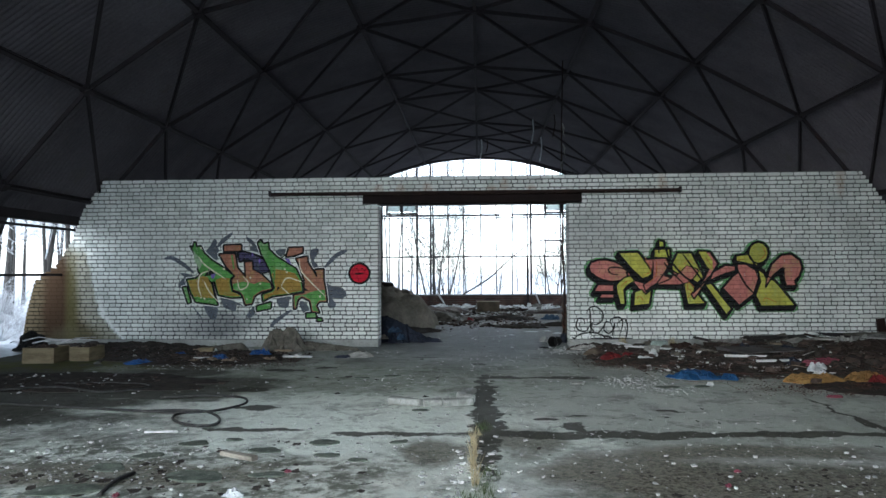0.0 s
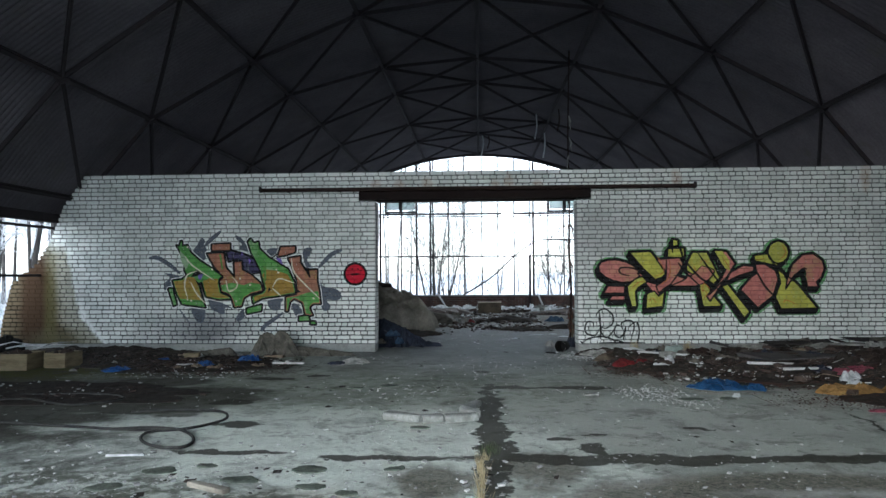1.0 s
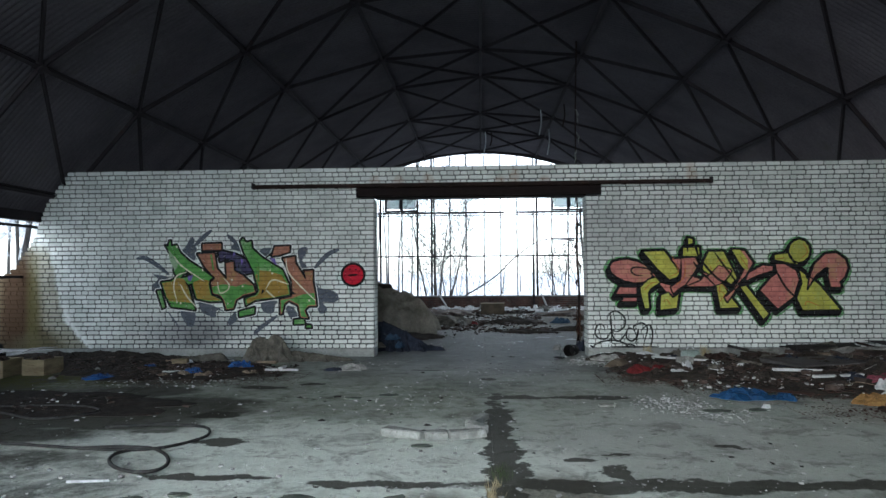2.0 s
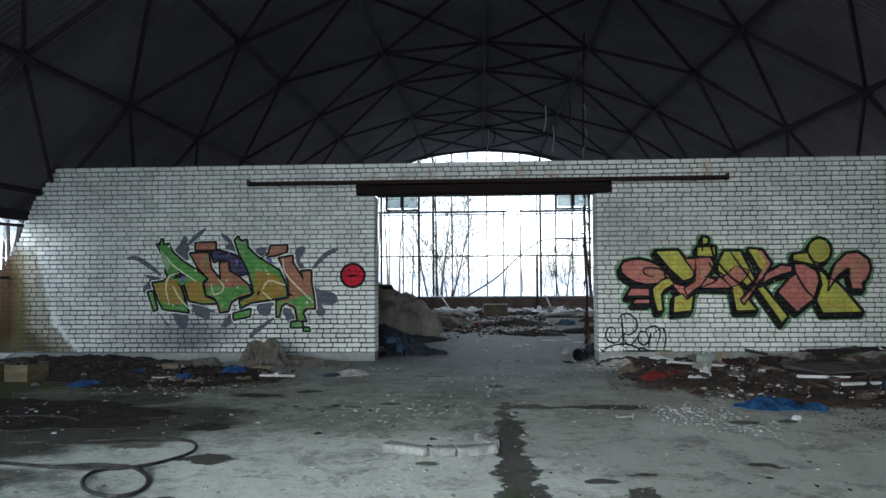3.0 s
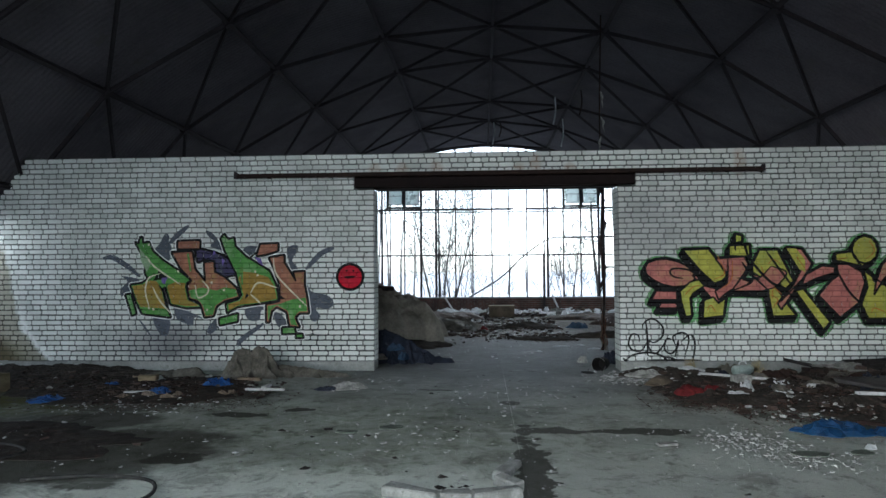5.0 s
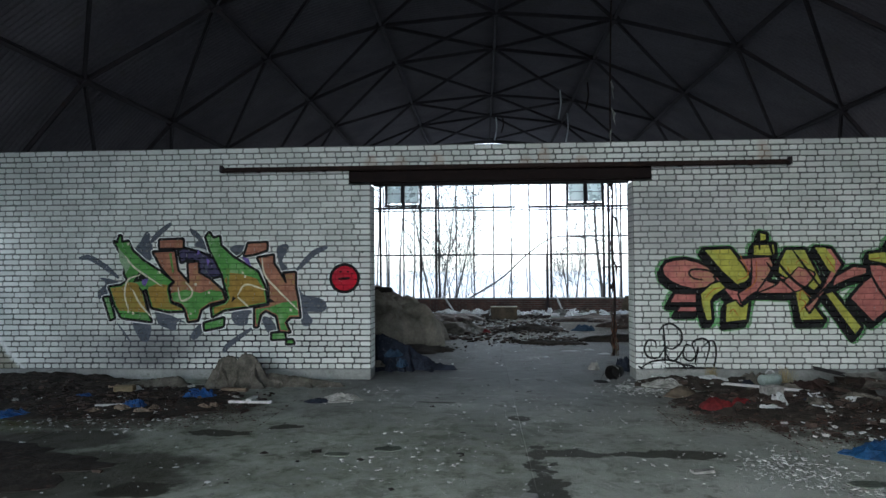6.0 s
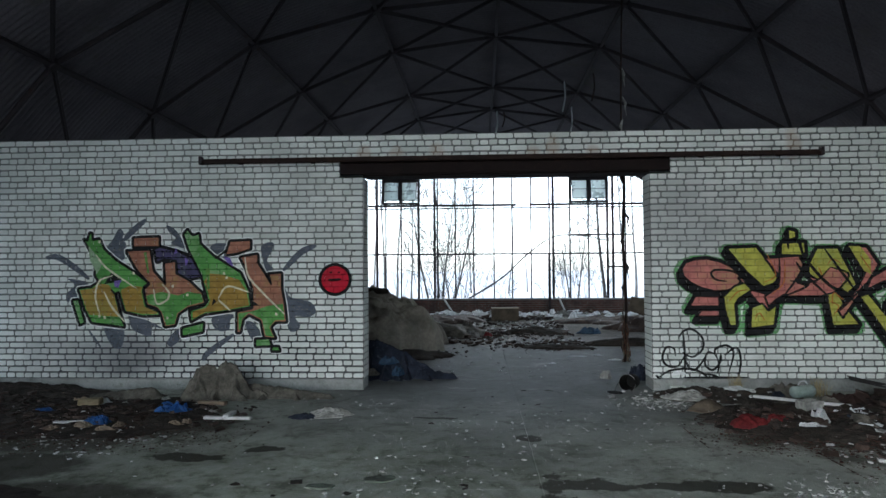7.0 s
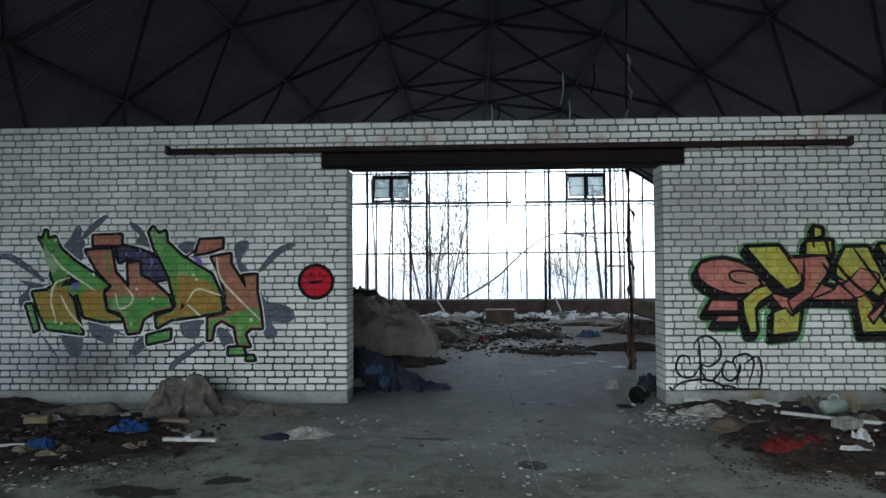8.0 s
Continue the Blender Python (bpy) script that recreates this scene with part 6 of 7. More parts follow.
crumpled("white_rag", (2.1, 12.98, 0), 0.55, 0.26, 0.08, GREYRAG, "grey crumbled plaster and cloth by the wall", "rag", -8, 87, "white scraps")
solo("tarpaulin", folded_cloth(((-0.24, 0.0, 0.36, -0.16, 0.02, 0.42), (-0.16, 0.02, 0.42, 0.02, 0.05, 0.4), (0.02, 0.05, 0.4, 0.14, 0.02, 0.46), (0.14, 0.02, 0.46, 0.26, 0.0, 0.41), (0.26, 0.0, 0.41, 0.46, -0.06, 0.15), (0.46, -0.06, 0.15, 0.78, -0.1, 0.04), (-0.24, 0.0, 0.36, -0.4, -0.12, 0.02), (-0.16, 0.02, 0.4, -0.2, -0.27, 0.05), (-0.2, -0.2, 0.14, -0.34, -0.3, 0.02), (0.14, 0.02, 0.44, 0.04, -0.1, 0.26), (0.04, -0.1, 0.26, 0.1, -0.27, 0.03), (0.26, 0.0, 0.38, 0.3, -0.15, 0.2), (0.3, -0.15, 0.2, 0.46, -0.26, 0.03)), 2.7, 3.0, 0.012, 2.2), TARP, (-3.76, 13.12, 0), "stiff crumpled grey-brown tarpaulin heaped against the wall", "tarpaulin", 4, smooth=True)
solo("tarpaulin", folded_cloth(((-0.5, 0.0, 0.17, -0.1, 0.0, 0.13), (-0.1, 0.0, 0.13, 0.55, -0.05, 0.05), (-0.3, 0.0, 0.13, -0.25, -0.22, 0.02), (0.1, 0.0, 0.1, 0.2, -0.2, 0.02)), 0.8, 8.0), TARP, (-2.85, 13.2, 0), "trailing end of a grey-brown tarpaulin on the floor", "tarpaulin", -4, smooth=True)
solo("tarpaulin", folded_cloth(((-0.45, 0.0, 0.06, 0.0, 0.02, 0.12), (0.0, 0.02, 0.12, 0.4, 0.0, 0.16), (0.0, 0.0, 0.1, 0.05, -0.2, 0.02)), 0.8, 12.0), TARP, (-4.9, 12.95, 0), "trailing end of a grey-brown tarpaulin on the floor", "tarpaulin", 0, smooth=True)

# boards
cross = thing("board_cross", (-3.08, 11.76, 0.03), "two white-painted boards nailed as a cross, lying flat", "boards", -3)
bm = bmesh.new()
box(bm, -0.26, 0.26, -0.03, 0.03, 0.0, 0.03, 0.004)
part("long_board", bm, WOOD_WHITE, cross)
bm = bmesh.new()
box(bm, -0.03, 0.03, -0.06, 0.17, 0.03, 0.06, 0.004)
part("short_board", bm, WOOD_WHITE, cross)
for k, (p, q, w, h, m, label, z) in enumerate((
        ((2.71, 12.55), (3.49, 11.99), 0.05, 0.035, WOOD_WHITE, "long white-painted window board lying on the rubbish", 0.13),
        ((3.3, 9.74), (3.75, 9.42), 0.03, 0.03, RUST, "thin dark stick across the blue tarpaulin", 0.09),
        ((3.62, 12.12), (3.62, 11.86), 0.07, 0.04, WOOD_WHITE, "white-painted board end on the rubbish", 0.1),
        ((-5.05, 12.32), (-4.8, 12.35), 0.12, 0.08, CRATE, "short ochre timber block in the dirt", 0.06),
        ((-4.8, 11.46), (-4.5, 11.53), 0.05, 0.025, WOOD_WHITE, "short pale stick in the dirt", 0.04),
        ((-3.7, 12.5), (-3.35, 12.42), 0.08, 0.04, WOOD, "short pale board scrap by the tarpaulin", 0.05),
        ((4.9, 13.1), (6.4, 13.05), 0.16, 0.06, CHARRED, "dark rotten plank in a pile by the wall", 0.14),
        ((5.9, 12.9), (7.2, 13.0), 0.2, 0.05, RUST, "dark rotten plank in a pile by the wall", 0.18),
        ((5.3, 12.5), (6.9, 12.75), 0.14, 0.05, WOOD, "grey plank in a pile by the wall", 0.16),
        ((4.6, 13.2), (5.1, 13.15), 0.18, 0.14, CRATE, "short ochre timber block by the wall", 0.02),
        ((5.9, 12.2), (7.7, 11.7), 0.3, 0.03, GREYRAG, "bent grey sheet of fibre board on the rubbish", 0.3),
        ((5.0, 11.6), (6.2, 11.1), 0.5, 0.03, TARP, "bent grey sheet of fibre board on the rubbish", 0.2),
        ((6.6, 11.6), (7.5, 12.3), 0.3, 0.03, GREYRAG, "bent pale sheet of fibre board on the rubbish", 0.36),
        ((4.2, 10.4), (4.9, 10.55), 0.05, 0.03, WOOD_WHITE, "pale stick on the rubbish", 0.14),
        ((3.9, 10.9), (4.5, 10.8), 0.05, 0.03, WOOD_WHITE, "pale stick on the rubbish", 0.16),
        ((-2.03, 5.58), (-1.7, 5.4), 0.07, 0.035, EARTH, "short mossy stick on the floor", 0.0),
        ((1.3, 9.2), (1.47, 9.24), 0.06, 0.02, GREYRAG, "pale flat chip of board on the floor", 0.0),
        ((-3.05, 6.3), (-2.75, 6.34), 0.03, 0.02, WHITE, "white plastic strip on the floor", 0.0),
        ((-6.4, 7.2), (-5.9, 7.35), 0.04, 0.02, WHITE, "white plastic strip on the floor", 0.0))):
    ob = beam_between("board", p, q, w, h, m, label, "board", "loose boards", z)
bm = bmesh.new()
box(bm, -0.09, 0.09, -0.015, 0.015, 0, 0.42, 0.004, jitter=0.012)
solo("board", bm, RUST, (7.75, 13.4, 0.16), "short brown board standing against the wall", "board", 8, "loose boards", tilt=-10)

def felt_flake(w, d, seed):
    """A thin flat flake with a wavy rim, a little curled."""
    bm = bmesh.new()
    rings = []
    for z, k in ((-0.004, 1.0), (0.009, 1.0), (0.013, 0.86), (0.012, 0.4)):
        ring = []
        for i in range(22):
            a = 2 * math.pi * i / 22
            q = Vector((math.cos(a), math.sin(a), seed))
            m = k * (1 + 0.22 * noise.noise(q * 1.3) + 0.12 * noise.noise(q * 3.1))
            ring.append(bm.verts.new((q.x * m * w / 2, q.y * m * d / 2, z + (0.012 * k * noise.noise(q * 1.1) if z > 0 else 0))))
        rings.append(ring)
    for a, b in zip(rings, rings[1:]):
        for i in range(22):
            bm.faces.new((a[i], a[(i + 1) % 22], b[(i + 1) % 22], b[i]))
    bm.faces.new(rings[-1])
    bm.faces.new(rings[0][::-1])
    return bm


for k, (x, y, w, d, turn) in enumerate(((-2.4, 5.9, 0.26, 0.16, 10), (-1.73, 5.7, 0.3, 0.14, -4), (-1.27, 5.98, 0.27, 0.2, 8), (-1.15, 5.56, 0.2, 0.12, 0), (-0.88, 5.43, 0.16, 0.1, -8), (-2.62, 5.5, 0.24, 0.16, 14), (-2.0, 4.95, 0.46, 0.26, -12), (-2.75, 4.61, 0.5, 0.24, 12), (-1.48, 5.02, 0.28, 0.14, 6), (-2.1, 6.05, 0.16, 0.1, 0), (-2.77, 5.15, 0.3, 0.2, -16), (2.5, 8.95, 0.3, 0.18, 0), (2.95, 9.0, 0.2, 0.14, 20), (-1.17, 9.83, 0.26, 0.18, 10), (-1.58, 9.63, 0.22, 0.12, 0), (-0.55, 7.4, 0.2, 0.1, 0), (-0.62, 6.02, 0.18, 0.09, 30))):
    solo("felt_flake", felt_flake(w, d, 3.7 * k), MOSSY, (x, y, 0), "flat curled flake of mossy roofing felt on the floor", "felt", turn, "felt flakes on the floor")
bm = bmesh.new()
box(bm, -0.09, 0.09, -0.05, 0.05, 0, 0.075, 0.006, jitter=0.006)
solo("brick", bm, BRICK_FAR, (2.17, 13.62, 0.0), "loose white brick lying at the foot of the wall", "brick", 5)

for k, (x, y) in enumerate(((-1.35, 5.11), (1.99, 5.23), (1.80, 4.88), (-2.35, 4.52))):
    crumpled("red_scrap", (x, y, 0), 0.06, 0.045, 0.02, PINK, "small faded red scrap on the gritty floor", "scrap", 30 * k, 520 + k, "red scraps on the floor")
crumpled("white_scrap", (-1.56, 4.55, 0), 0.14, 0.09, 0.05, WHITE, "white lump of broken plaster on the floor", "scrap", 0, 530)
solo("rubber_strip", tube(bmesh.new(), smooth_line([(-2.48, 5.01, 0.012), (-2.50, 4.79, 0.02), (-2.46, 4.51, 0.012)], 6), 0.016, 6), RUBBER, (0, 0, 0), "black strip of rubber lying on the gritty floor", "rubber", smooth=True)

# burnt heap and dirt at the wall's outer end
solo("burnt_mound", lump(0.5, 0.42, 0.3, 96.0, 0.3), SOOT, (-8.85, 13.2, 0), "black burnt heap at the end of the wall", "burnt rubbish")
for k in range(9):
    a = random.uniform(-0.5, 0.5)
    solo("twig", tube(bmesh.new(), [(0, 0, 0), (0.3, a * 0.2, 0.05 + 0.05 * a), (0.62, a * 0.5, 0.02)], [0.012, 0.009, 0.004], 5), FROST, (-8.6 + 0.16 * k, 11.9 + 0.1 * (k % 4), 0.24 + 0.02 * (k % 3)), "snow-dusted twig lying on the crates", "twig", 20 * k - 60, "twigs by the crates")
solo("dirt_bed", heap(3.6, 1.1, 0.1, 60, 0.4, 4.0, 97, 0.5), SOIL, (-7.1, 13.3, 0), "dark mossy earth banked against the plinth", "dirt", group="dirt along the wall")

# loose scraps on the rubbish
KINDS = ((GREYRAG, "grey rag"), (WHITE, "white plastic"), (TARP, "brown sacking"), (NAVY, "dark cloth"), (WOOD, "grey fibre board"), (LITTER, "rotten carpet"), (RUST, "rusty sheet"), (WHITE, "white plastic"))
for k in range(84):
    right_side = k % 4 > 0
    x, y = (random.uniform(3.2, 8.0), random.uniform(9.4, 13.3)) if right_side else (random.uniform(-6.6, -3.4), random.uniform(10.9, 13.2))
    if right_side and y < 11.2 - (x - 2.6) * 0.35:
        y += 2.0
    m, what = KINDS[k % len(KINDS)]
    w = random.uniform(0.12, 0.34) * (1.15 if right_side else 0.5) * (0.6 if m in (WHITE, GREYRAG) else 1.0)
    if k % 4 == 1:
        bm = bmesh.new()
        box(bm, -w, w, -w * 0.3, w * 0.3, 0, 0.02, 0.003, jitter=0.02)
        solo("scrap_board", bm, m, (x, y, bed_height(x, y) + random.uniform(0.0, 0.06)), "broken flat piece of " + what + " on the rubbish", "scrap", random.uniform(0, 180), "scraps on the rubbish", tilt=random.uniform(-16, 16), lean=random.uniform(-16, 16))
    else:
        solo("scrap", crinkle(w * 1.6, w, w * random.uniform(0.25, 0.55), 200 + k, 16), m, (x, y, bed_height(x, y) * 0.8), "crumpled piece of " + what + " on the rubbish", "scrap", random.uniform(0, 180), "scraps on the rubbish")

for k in range(12):
    x, y = 4.6 + 0.27 * k + random.uniform(-0.1, 0.1), random.uniform(12.3, 13.25)
    bm = bmesh.new()
    w, d = random.uniform(0.25, 0.6), random.uniform(0.12, 0.3)
    box(bm, -w, w, -d, d, 0, 0.02, 0.004, jitter=0.03)
    solo("fibre_sheet", bm, (STEEL, GREYRAG, TARP, RUST)[k % 4], (x, y, 0.14 + 0.02 * k * random.random()), "broken flat sheet of dark roofing board by the wall", "sheet", random.uniform(-30, 30), "broken sheets by the wall", tilt=random.uniform(-5, 22), lean=random.uniform(-14, 14))

for k in range(34):
    x = random.uniform(4.8, 8.0)
    y = random.uniform(9.9, 12.6)
    w = random.uniform(0.2, 0.5)
    crumpled("torn_sheet", (x, y, 0.02), w, w * random.uniform(0.35, 0.7), random.uniform(0.04, 0.14), (GREYRAG, SLAB_GREY, TARP, GREYRAG, WHITE, NAVY)[k % 6], "torn " + ("grey", "dark grey", "brown", "grey", "white", "dark blue")[k % 6] + " sheeting in the rubbish", "sheeting", random.uniform(0, 180), 600 + k, "torn sheeting on the rubbish")

for p, q, w, h, m, label, z in (
        ((4.1, 11.15), (5.9, 11.75), 0.75, 0.03, SLAB_GREY, "wide flat grey roofing sheet lying on the rubbish", 0.2),
        ((4.95, 12.72), (6.0, 12.84), 0.34, 0.06, CHARRED, "charred black plank on top of a pile by the wall", 0.25),
        ((4.95, 12.6), (5.2, 12.62), 0.2, 0.16, CHARRED, "charred block under the planks by the wall", 0.12),
        ((5.75, 12.68), (5.95, 12.7), 0.2, 0.15, CHARRED, "charred block under the planks by the wall", 0.14)):
    beam_between("board", p, q, w, h, m, label, "board", "loose boards", z, 0.02)
for k in range(9):
    x, y, a = random.uniform(3.0, 7.2), random.uniform(9.7, 12.4), random.uniform(-0.4, 0.4)
    solo("twig", tube(bmesh.new(), smooth_line([(-0.24, 0, 0.0), (-0.1, a * 0.2, 0.03), (0.1, -a * 0.2, 0.035), (0.24, a * 0.4, 0.01)], 4), 0.006, 5), (WOOD, BARK, GREYRAG)[k % 3], (x, y, bed_height(x, y) + 0.03), "thin bent twig lying on the rubbish", "twig", random.uniform(-40, 40), "twigs on the rubbish")

# plastic canister on the rubbish by the wall
can = thing("canister", (3.42, 12.9, 0.05), "pale dented plastic canister lying on the rubbish", "canister", 24)
can.scale = (0.74, 0.74, 0.74)
part("body", tube(bmesh.new(), [(-0.2, 0, 0.12), (-0.18, 0, 0.12), (0.12, 0, 0.12), (0.17, 0, 0.12), (0.2, 0, 0.12)], [0.085, 0.095, 0.09, 0.095, 0.08], 14), DIRTY_GLASS_JAR, can, smooth=True)
part("cap", tube(bmesh.new(), [(0.2, 0, 0.12), (0.24, 0, 0.12)], 0.035, 10), GREYRAG, can)
part("handle", tube(bmesh.new(), smooth_line([(-0.1, 0, 0.23), (-0.05, 0, 0.28), (0.05, 0, 0.28), (0.1, 0, 0.23)], 4), 0.014, 6), WHITE, can)

# ---- the doorway and the far room ----
bucket = thing("bucket", (1.54, 13.7, -0.01), "dented black bucket lying on its side in the doorway", "bucket", -32)
bucket.scale = (0.68, 0.68, 0.68)
bm = bmesh.new()
prof = [(0.0, 0.165), (0.02, 0.17), (0.16, 0.155), (0.34, 0.135), (0.345, 0.0)]
tube(bm, [(0, y, 0.165) for y, _ in prof], [max(r, 0.001) for _, r in prof], 20, False)
part("shell", bm, SOOT, bucket, smooth=True)
bm = bmesh.new()
tube(bm, [(0, y, 0.165) for y, _ in prof[1:4]], [r - 0.006 for _, r in prof[1:4]], 20, False)
tube(bm, [(0, 0.32, 0.165), (0, 0.33, 0.165)], 0.13, 20)
part("lining", bm, SOOT, bucket, "sooty black inside")
# the rim's white highlight is put in as a pale grey colour
bm = bmesh.new()
tube(bm, [(0.168 * math.cos(k * math.pi / 12), 0, 0.165 + 0.168 * math.sin(k * math.pi / 12)) for k in range(2, 25)], 0.005, 6)
part("rim", bm, GREYRAG, bucket, "bucket rim coloured pale for its highlight")
part("bail", tube(bmesh.new(), smooth_line([(-0.17, 0, 0.16), (-0.2, -0.12, 0.03), (-0.05, -0.22, 0.012), (0.12, -0.18, 0.012), (0.17, 0, 0.16)], 6), 0.005, 5), STEEL, bucket)
bm = bmesh.new()
tube(bm, [(0, 0, 0), (0, 0, 0.006), (0, 0, 0.014), (0, 0, 0.018)], [0.13, 0.15, 0.15, 0.12], 20)
part("lid", bm, SOOT, bucket, "flat black lid fallen from the bucket").matrix_basis = pose(-0.1, -0.38, 0.02, 0, 3, 0)
crumpled("plastic_bag", (1.45, 14.75, 0), 0.2, 0.16, 0.12, GREYRAG, "crumpled clear plastic bag behind the bucket", "plastic bag", 0, 101, n=18)
crumpled("dark_rag", (1.98, 14.75, 0), 0.4, 0.5, 0.2, NAVY, "heap of dark rags behind the door jamb", "rag", 0, 102)

pole = thing("pole", (2.12, 16.5, 0), "bent rusty pole hung with rags, standing to the roof", "pole")
top_z = roof_z(2.12, 16.5)
part("shaft", tube(bmesh.new(), smooth_line([(-0.02, 0, 0), (0.02, 0.02, 1.0), (-0.02, 0, 2.0), (0.0, 0, 3.2), (-0.02, 0, 4.6), (0.03, 0, top_z)], 6), [0.026] * 16 + [0.016] * 15, 8), RUST, pole, smooth=True)
rnd_pole = random.Random(7)
for k in range(22):
    a, z0 = rnd_pole.uniform(0, 6.28), rnd_pole.uniform(0.25, 1.1)
    line = [(0.02 * math.cos(a), 0.02 * math.sin(a), z0)]
    for m in range(1, 6):
        a += rnd_pole.uniform(-0.9, 0.9)
        w = rnd_pole.uniform(0.015, 0.055) * (1.9 if m > 3 else 1)
        line.append((w * math.cos(a), w * math.sin(a), max(0.01, z0 - 0.11 * m)))
    part("rag_strip", tube(bmesh.new(), smooth_line(line, 3), [0.004 + 0.009 * rnd_pole.random() for _ in range(16)], 5), (CARDBOARD, RUST_BRIGHT, SOIL)[k % 3], pole, "" if k else "rust-brown rag strip wound round the foot", True)
for k, (z, dx) in enumerate(((2.6, 0.07), (3.3, -0.05), (1.75, 0.05), (2.2, -0.06), (3.7, 0.05), (4.2, -0.04), (4.6, 0.05), (5.1, 0.03), (1.4, -0.05))):
    part("shred", tube(bmesh.new(), [(0, -0.02, z), (dx, -0.04, z - 0.12), (dx * 0.7, -0.05, z - 0.2), (dx * 1.3, -0.05, z - 0.34)], [0.012, 0.026, 0.012, 0.004], 5), GREYRAG if z > 3.5 else RUST, pole)
for x, y, l in ((0.2, 25.9, 0.75), (0.42, 25.9, 0.5), (2.35, 24.6, 0.9), (1.9, 22.6, 0.8), (2.5, 21.6, 0.7)):
    z = roof_z(x, y)
    solo("hanging_conduit", tube(bmesh.new(), smooth_line([(0, 0, 0), (0.02, 0, -l * 0.5), (-0.05, 0.02, -l)], 5), 0.022, 7), WHITE if l > 0.7 else RUST, (x, y, z), "pale conduit hanging loose from the roof frame", "conduit", 0, "loose conduits")

solo("earth_mound", heap(6.2, 4.6, 1.3, 80, 0.16, 2.2, 110, 0.55), EARTH, (-4.25, 18.9, 0), "large heap of brown earth and sand behind the wall", "earth heap")
solo("earth_mound", heap(2.7, 2.4, 1.02, 70, 0.1, 2.6, 112, 0.36), EARTH, (-2.62, 18.35, 0), "steep trodden end of the brown earth heap", "earth heap", 12, smooth=True)
bm = bmesh.new()
box(bm, -0.3, 0.3, -0.15, 0.15, 0, 0.12, 0.02, jitter=0.02)
solo("concrete_block", bm, SOIL, (-2.6, 18.8, 1.12), "dark block lying on the earth heap", "block", 10)
for at, turn, cloth, what in (((-1.86, 14.9, 0.0), 4, ((-0.6, 0.1, 0.5, -0.1, 0.0, 0.56), (-0.1, 0.0, 0.56, 0.35, 0.05, 0.36), (0.35, 0.05, 0.36, 0.75, -0.1, 0.12), (-0.1, 0.0, 0.5, -0.2, -0.45, 0.05), (0.3, 0.0, 0.36, 0.4, -0.4, 0.04), (-0.5, 0.1, 0.45, -0.6, -0.4, 0.05), (0.1, 0.0, 0.42, 0.05, -0.42, 0.06), (0.55, -0.05, 0.2, 0.66, -0.36, 0.03)), "heap of dark navy clothes and bags by the jamb"),
                              ((-1.42, 14.72, 0.0), -6, ((-0.45, 0.0, 0.24, -0.1, 0.05, 0.2), (-0.1, 0.05, 0.2, 0.3, 0.0, 0.13), (0.3, 0.0, 0.13, 0.62, 0.06, 0.08), (-0.2, 0.0, 0.2, -0.1, -0.28, 0.03), (0.25, 0.0, 0.12, 0.3, -0.2, 0.03)), "dark navy jacket trailing over the floor")):
    solo("bundled_cloth", folded_cloth(cloth, 1.9, at[0]), NAVY, at, what, "clothes", turn, smooth=True)
for k, (x, y, z, m) in enumerate(((-2.2, 14.5, 0.3, DUSTY_BLUE), (-1.75, 14.75, 0.28, DUSTY_BLUE), (-1.6, 14.6, 0.14, DUSTY_BLUE), (-1.25, 14.7, 0.12, NAVY), (-2.0, 14.45, 0.16, TARP), (-1.5, 15.3, 0.1, GREYRAG), (-1.85, 15.2, 0.36, NAVY))):
    solo("scrap", crinkle(0.34, 0.2, 0.12, 300 + k, 16), m, (x, y, z - 0.06), "small crumpled scrap on the heap of clothes", "scrap", 40 * k, "scraps on the clothes")
for k, (x, y, w, d, h, m, label) in enumerate((
        (-1.9, 17.2, 2.2, 1.0, 0.14, SOIL, "dark trodden earth at the foot of the heap"), (-1.3, 21.4, 2.0, 1.8, 0.34, TARP, "grey heap of rubbish in the far room"), (1.2, 18.6, 1.3, 0.6, 0.09, SOIL, "low bank of dark earth in the far room"),
        (2.7, 19.2, 1.8, 0.7, 0.16, SOIL, "low bank of dark earth in the far room"), (0.95, 21.8, 1.7, 0.8, 0.16, SOIL, "dark heap of rubbish in the far room"), (4.2, 23.0, 2.6, 2.0, 0.36, LITTER, "brown heap of rubbish in the far room"),
        (-2.0, 25.5, 3.4, 2.0, 0.3, LITTER, "brown heap of rubbish in the far room"), (3.6, 25.4, 3.4, 1.8, 0.22, LITTER, "brown heap of rubbish in the far room"), (-4.6, 23.5, 3.0, 2.6, 0.5, EARTH, "heap of brown earth in the far room"))):
    solo("rubbish_mound", heap(w, d, h, 40, 0.7, 3.0, 120 + k, 0.6, True), m, (x, y, 0), label, "rubbish", 0, "rubbish in the far room")
crumpled("tarpaulin", (2.35, 21.8, 0), 0.6, 0.36, 0.15, DUSTY_BLUE, "crumpled blue plastic sheet in the far room", "plastic sheet", 0, 140)
crumpled("red_cloth", (-0.2, 20.7, 0.05), 0.22, 0.16, 0.09, RED, "scrap of red cloth in the far room", "cloth", 0, 141)
crumpled("white_rag", (-0.6, 20.9, 0), 0.45, 0.3, 0.16, GREYRAG, "pale rag in the far room", "rag", 0, 142, "white scraps")
crumpled("rubbish_mound", (-0.78, 22.3, 0), 0.5, 0.4, 0.26, TARP, "mossy lump of rubbish in the far room", "rubbish", 0, 143, "rubbish in the far room")
for k, (x, y, w) in enumerate(((1.38, 17.2, 0.34), (1.98, 16.75, 0.24), (0.84, 16.3, 0.13), (1.8, 17.4, 0.2))):
    crumpled("white_rag", (x, y, 0), w, 0.12, 0.02, WHITE, "flat white scrap of paper on the floor", "paper", 6, 145 + k, "white scraps")
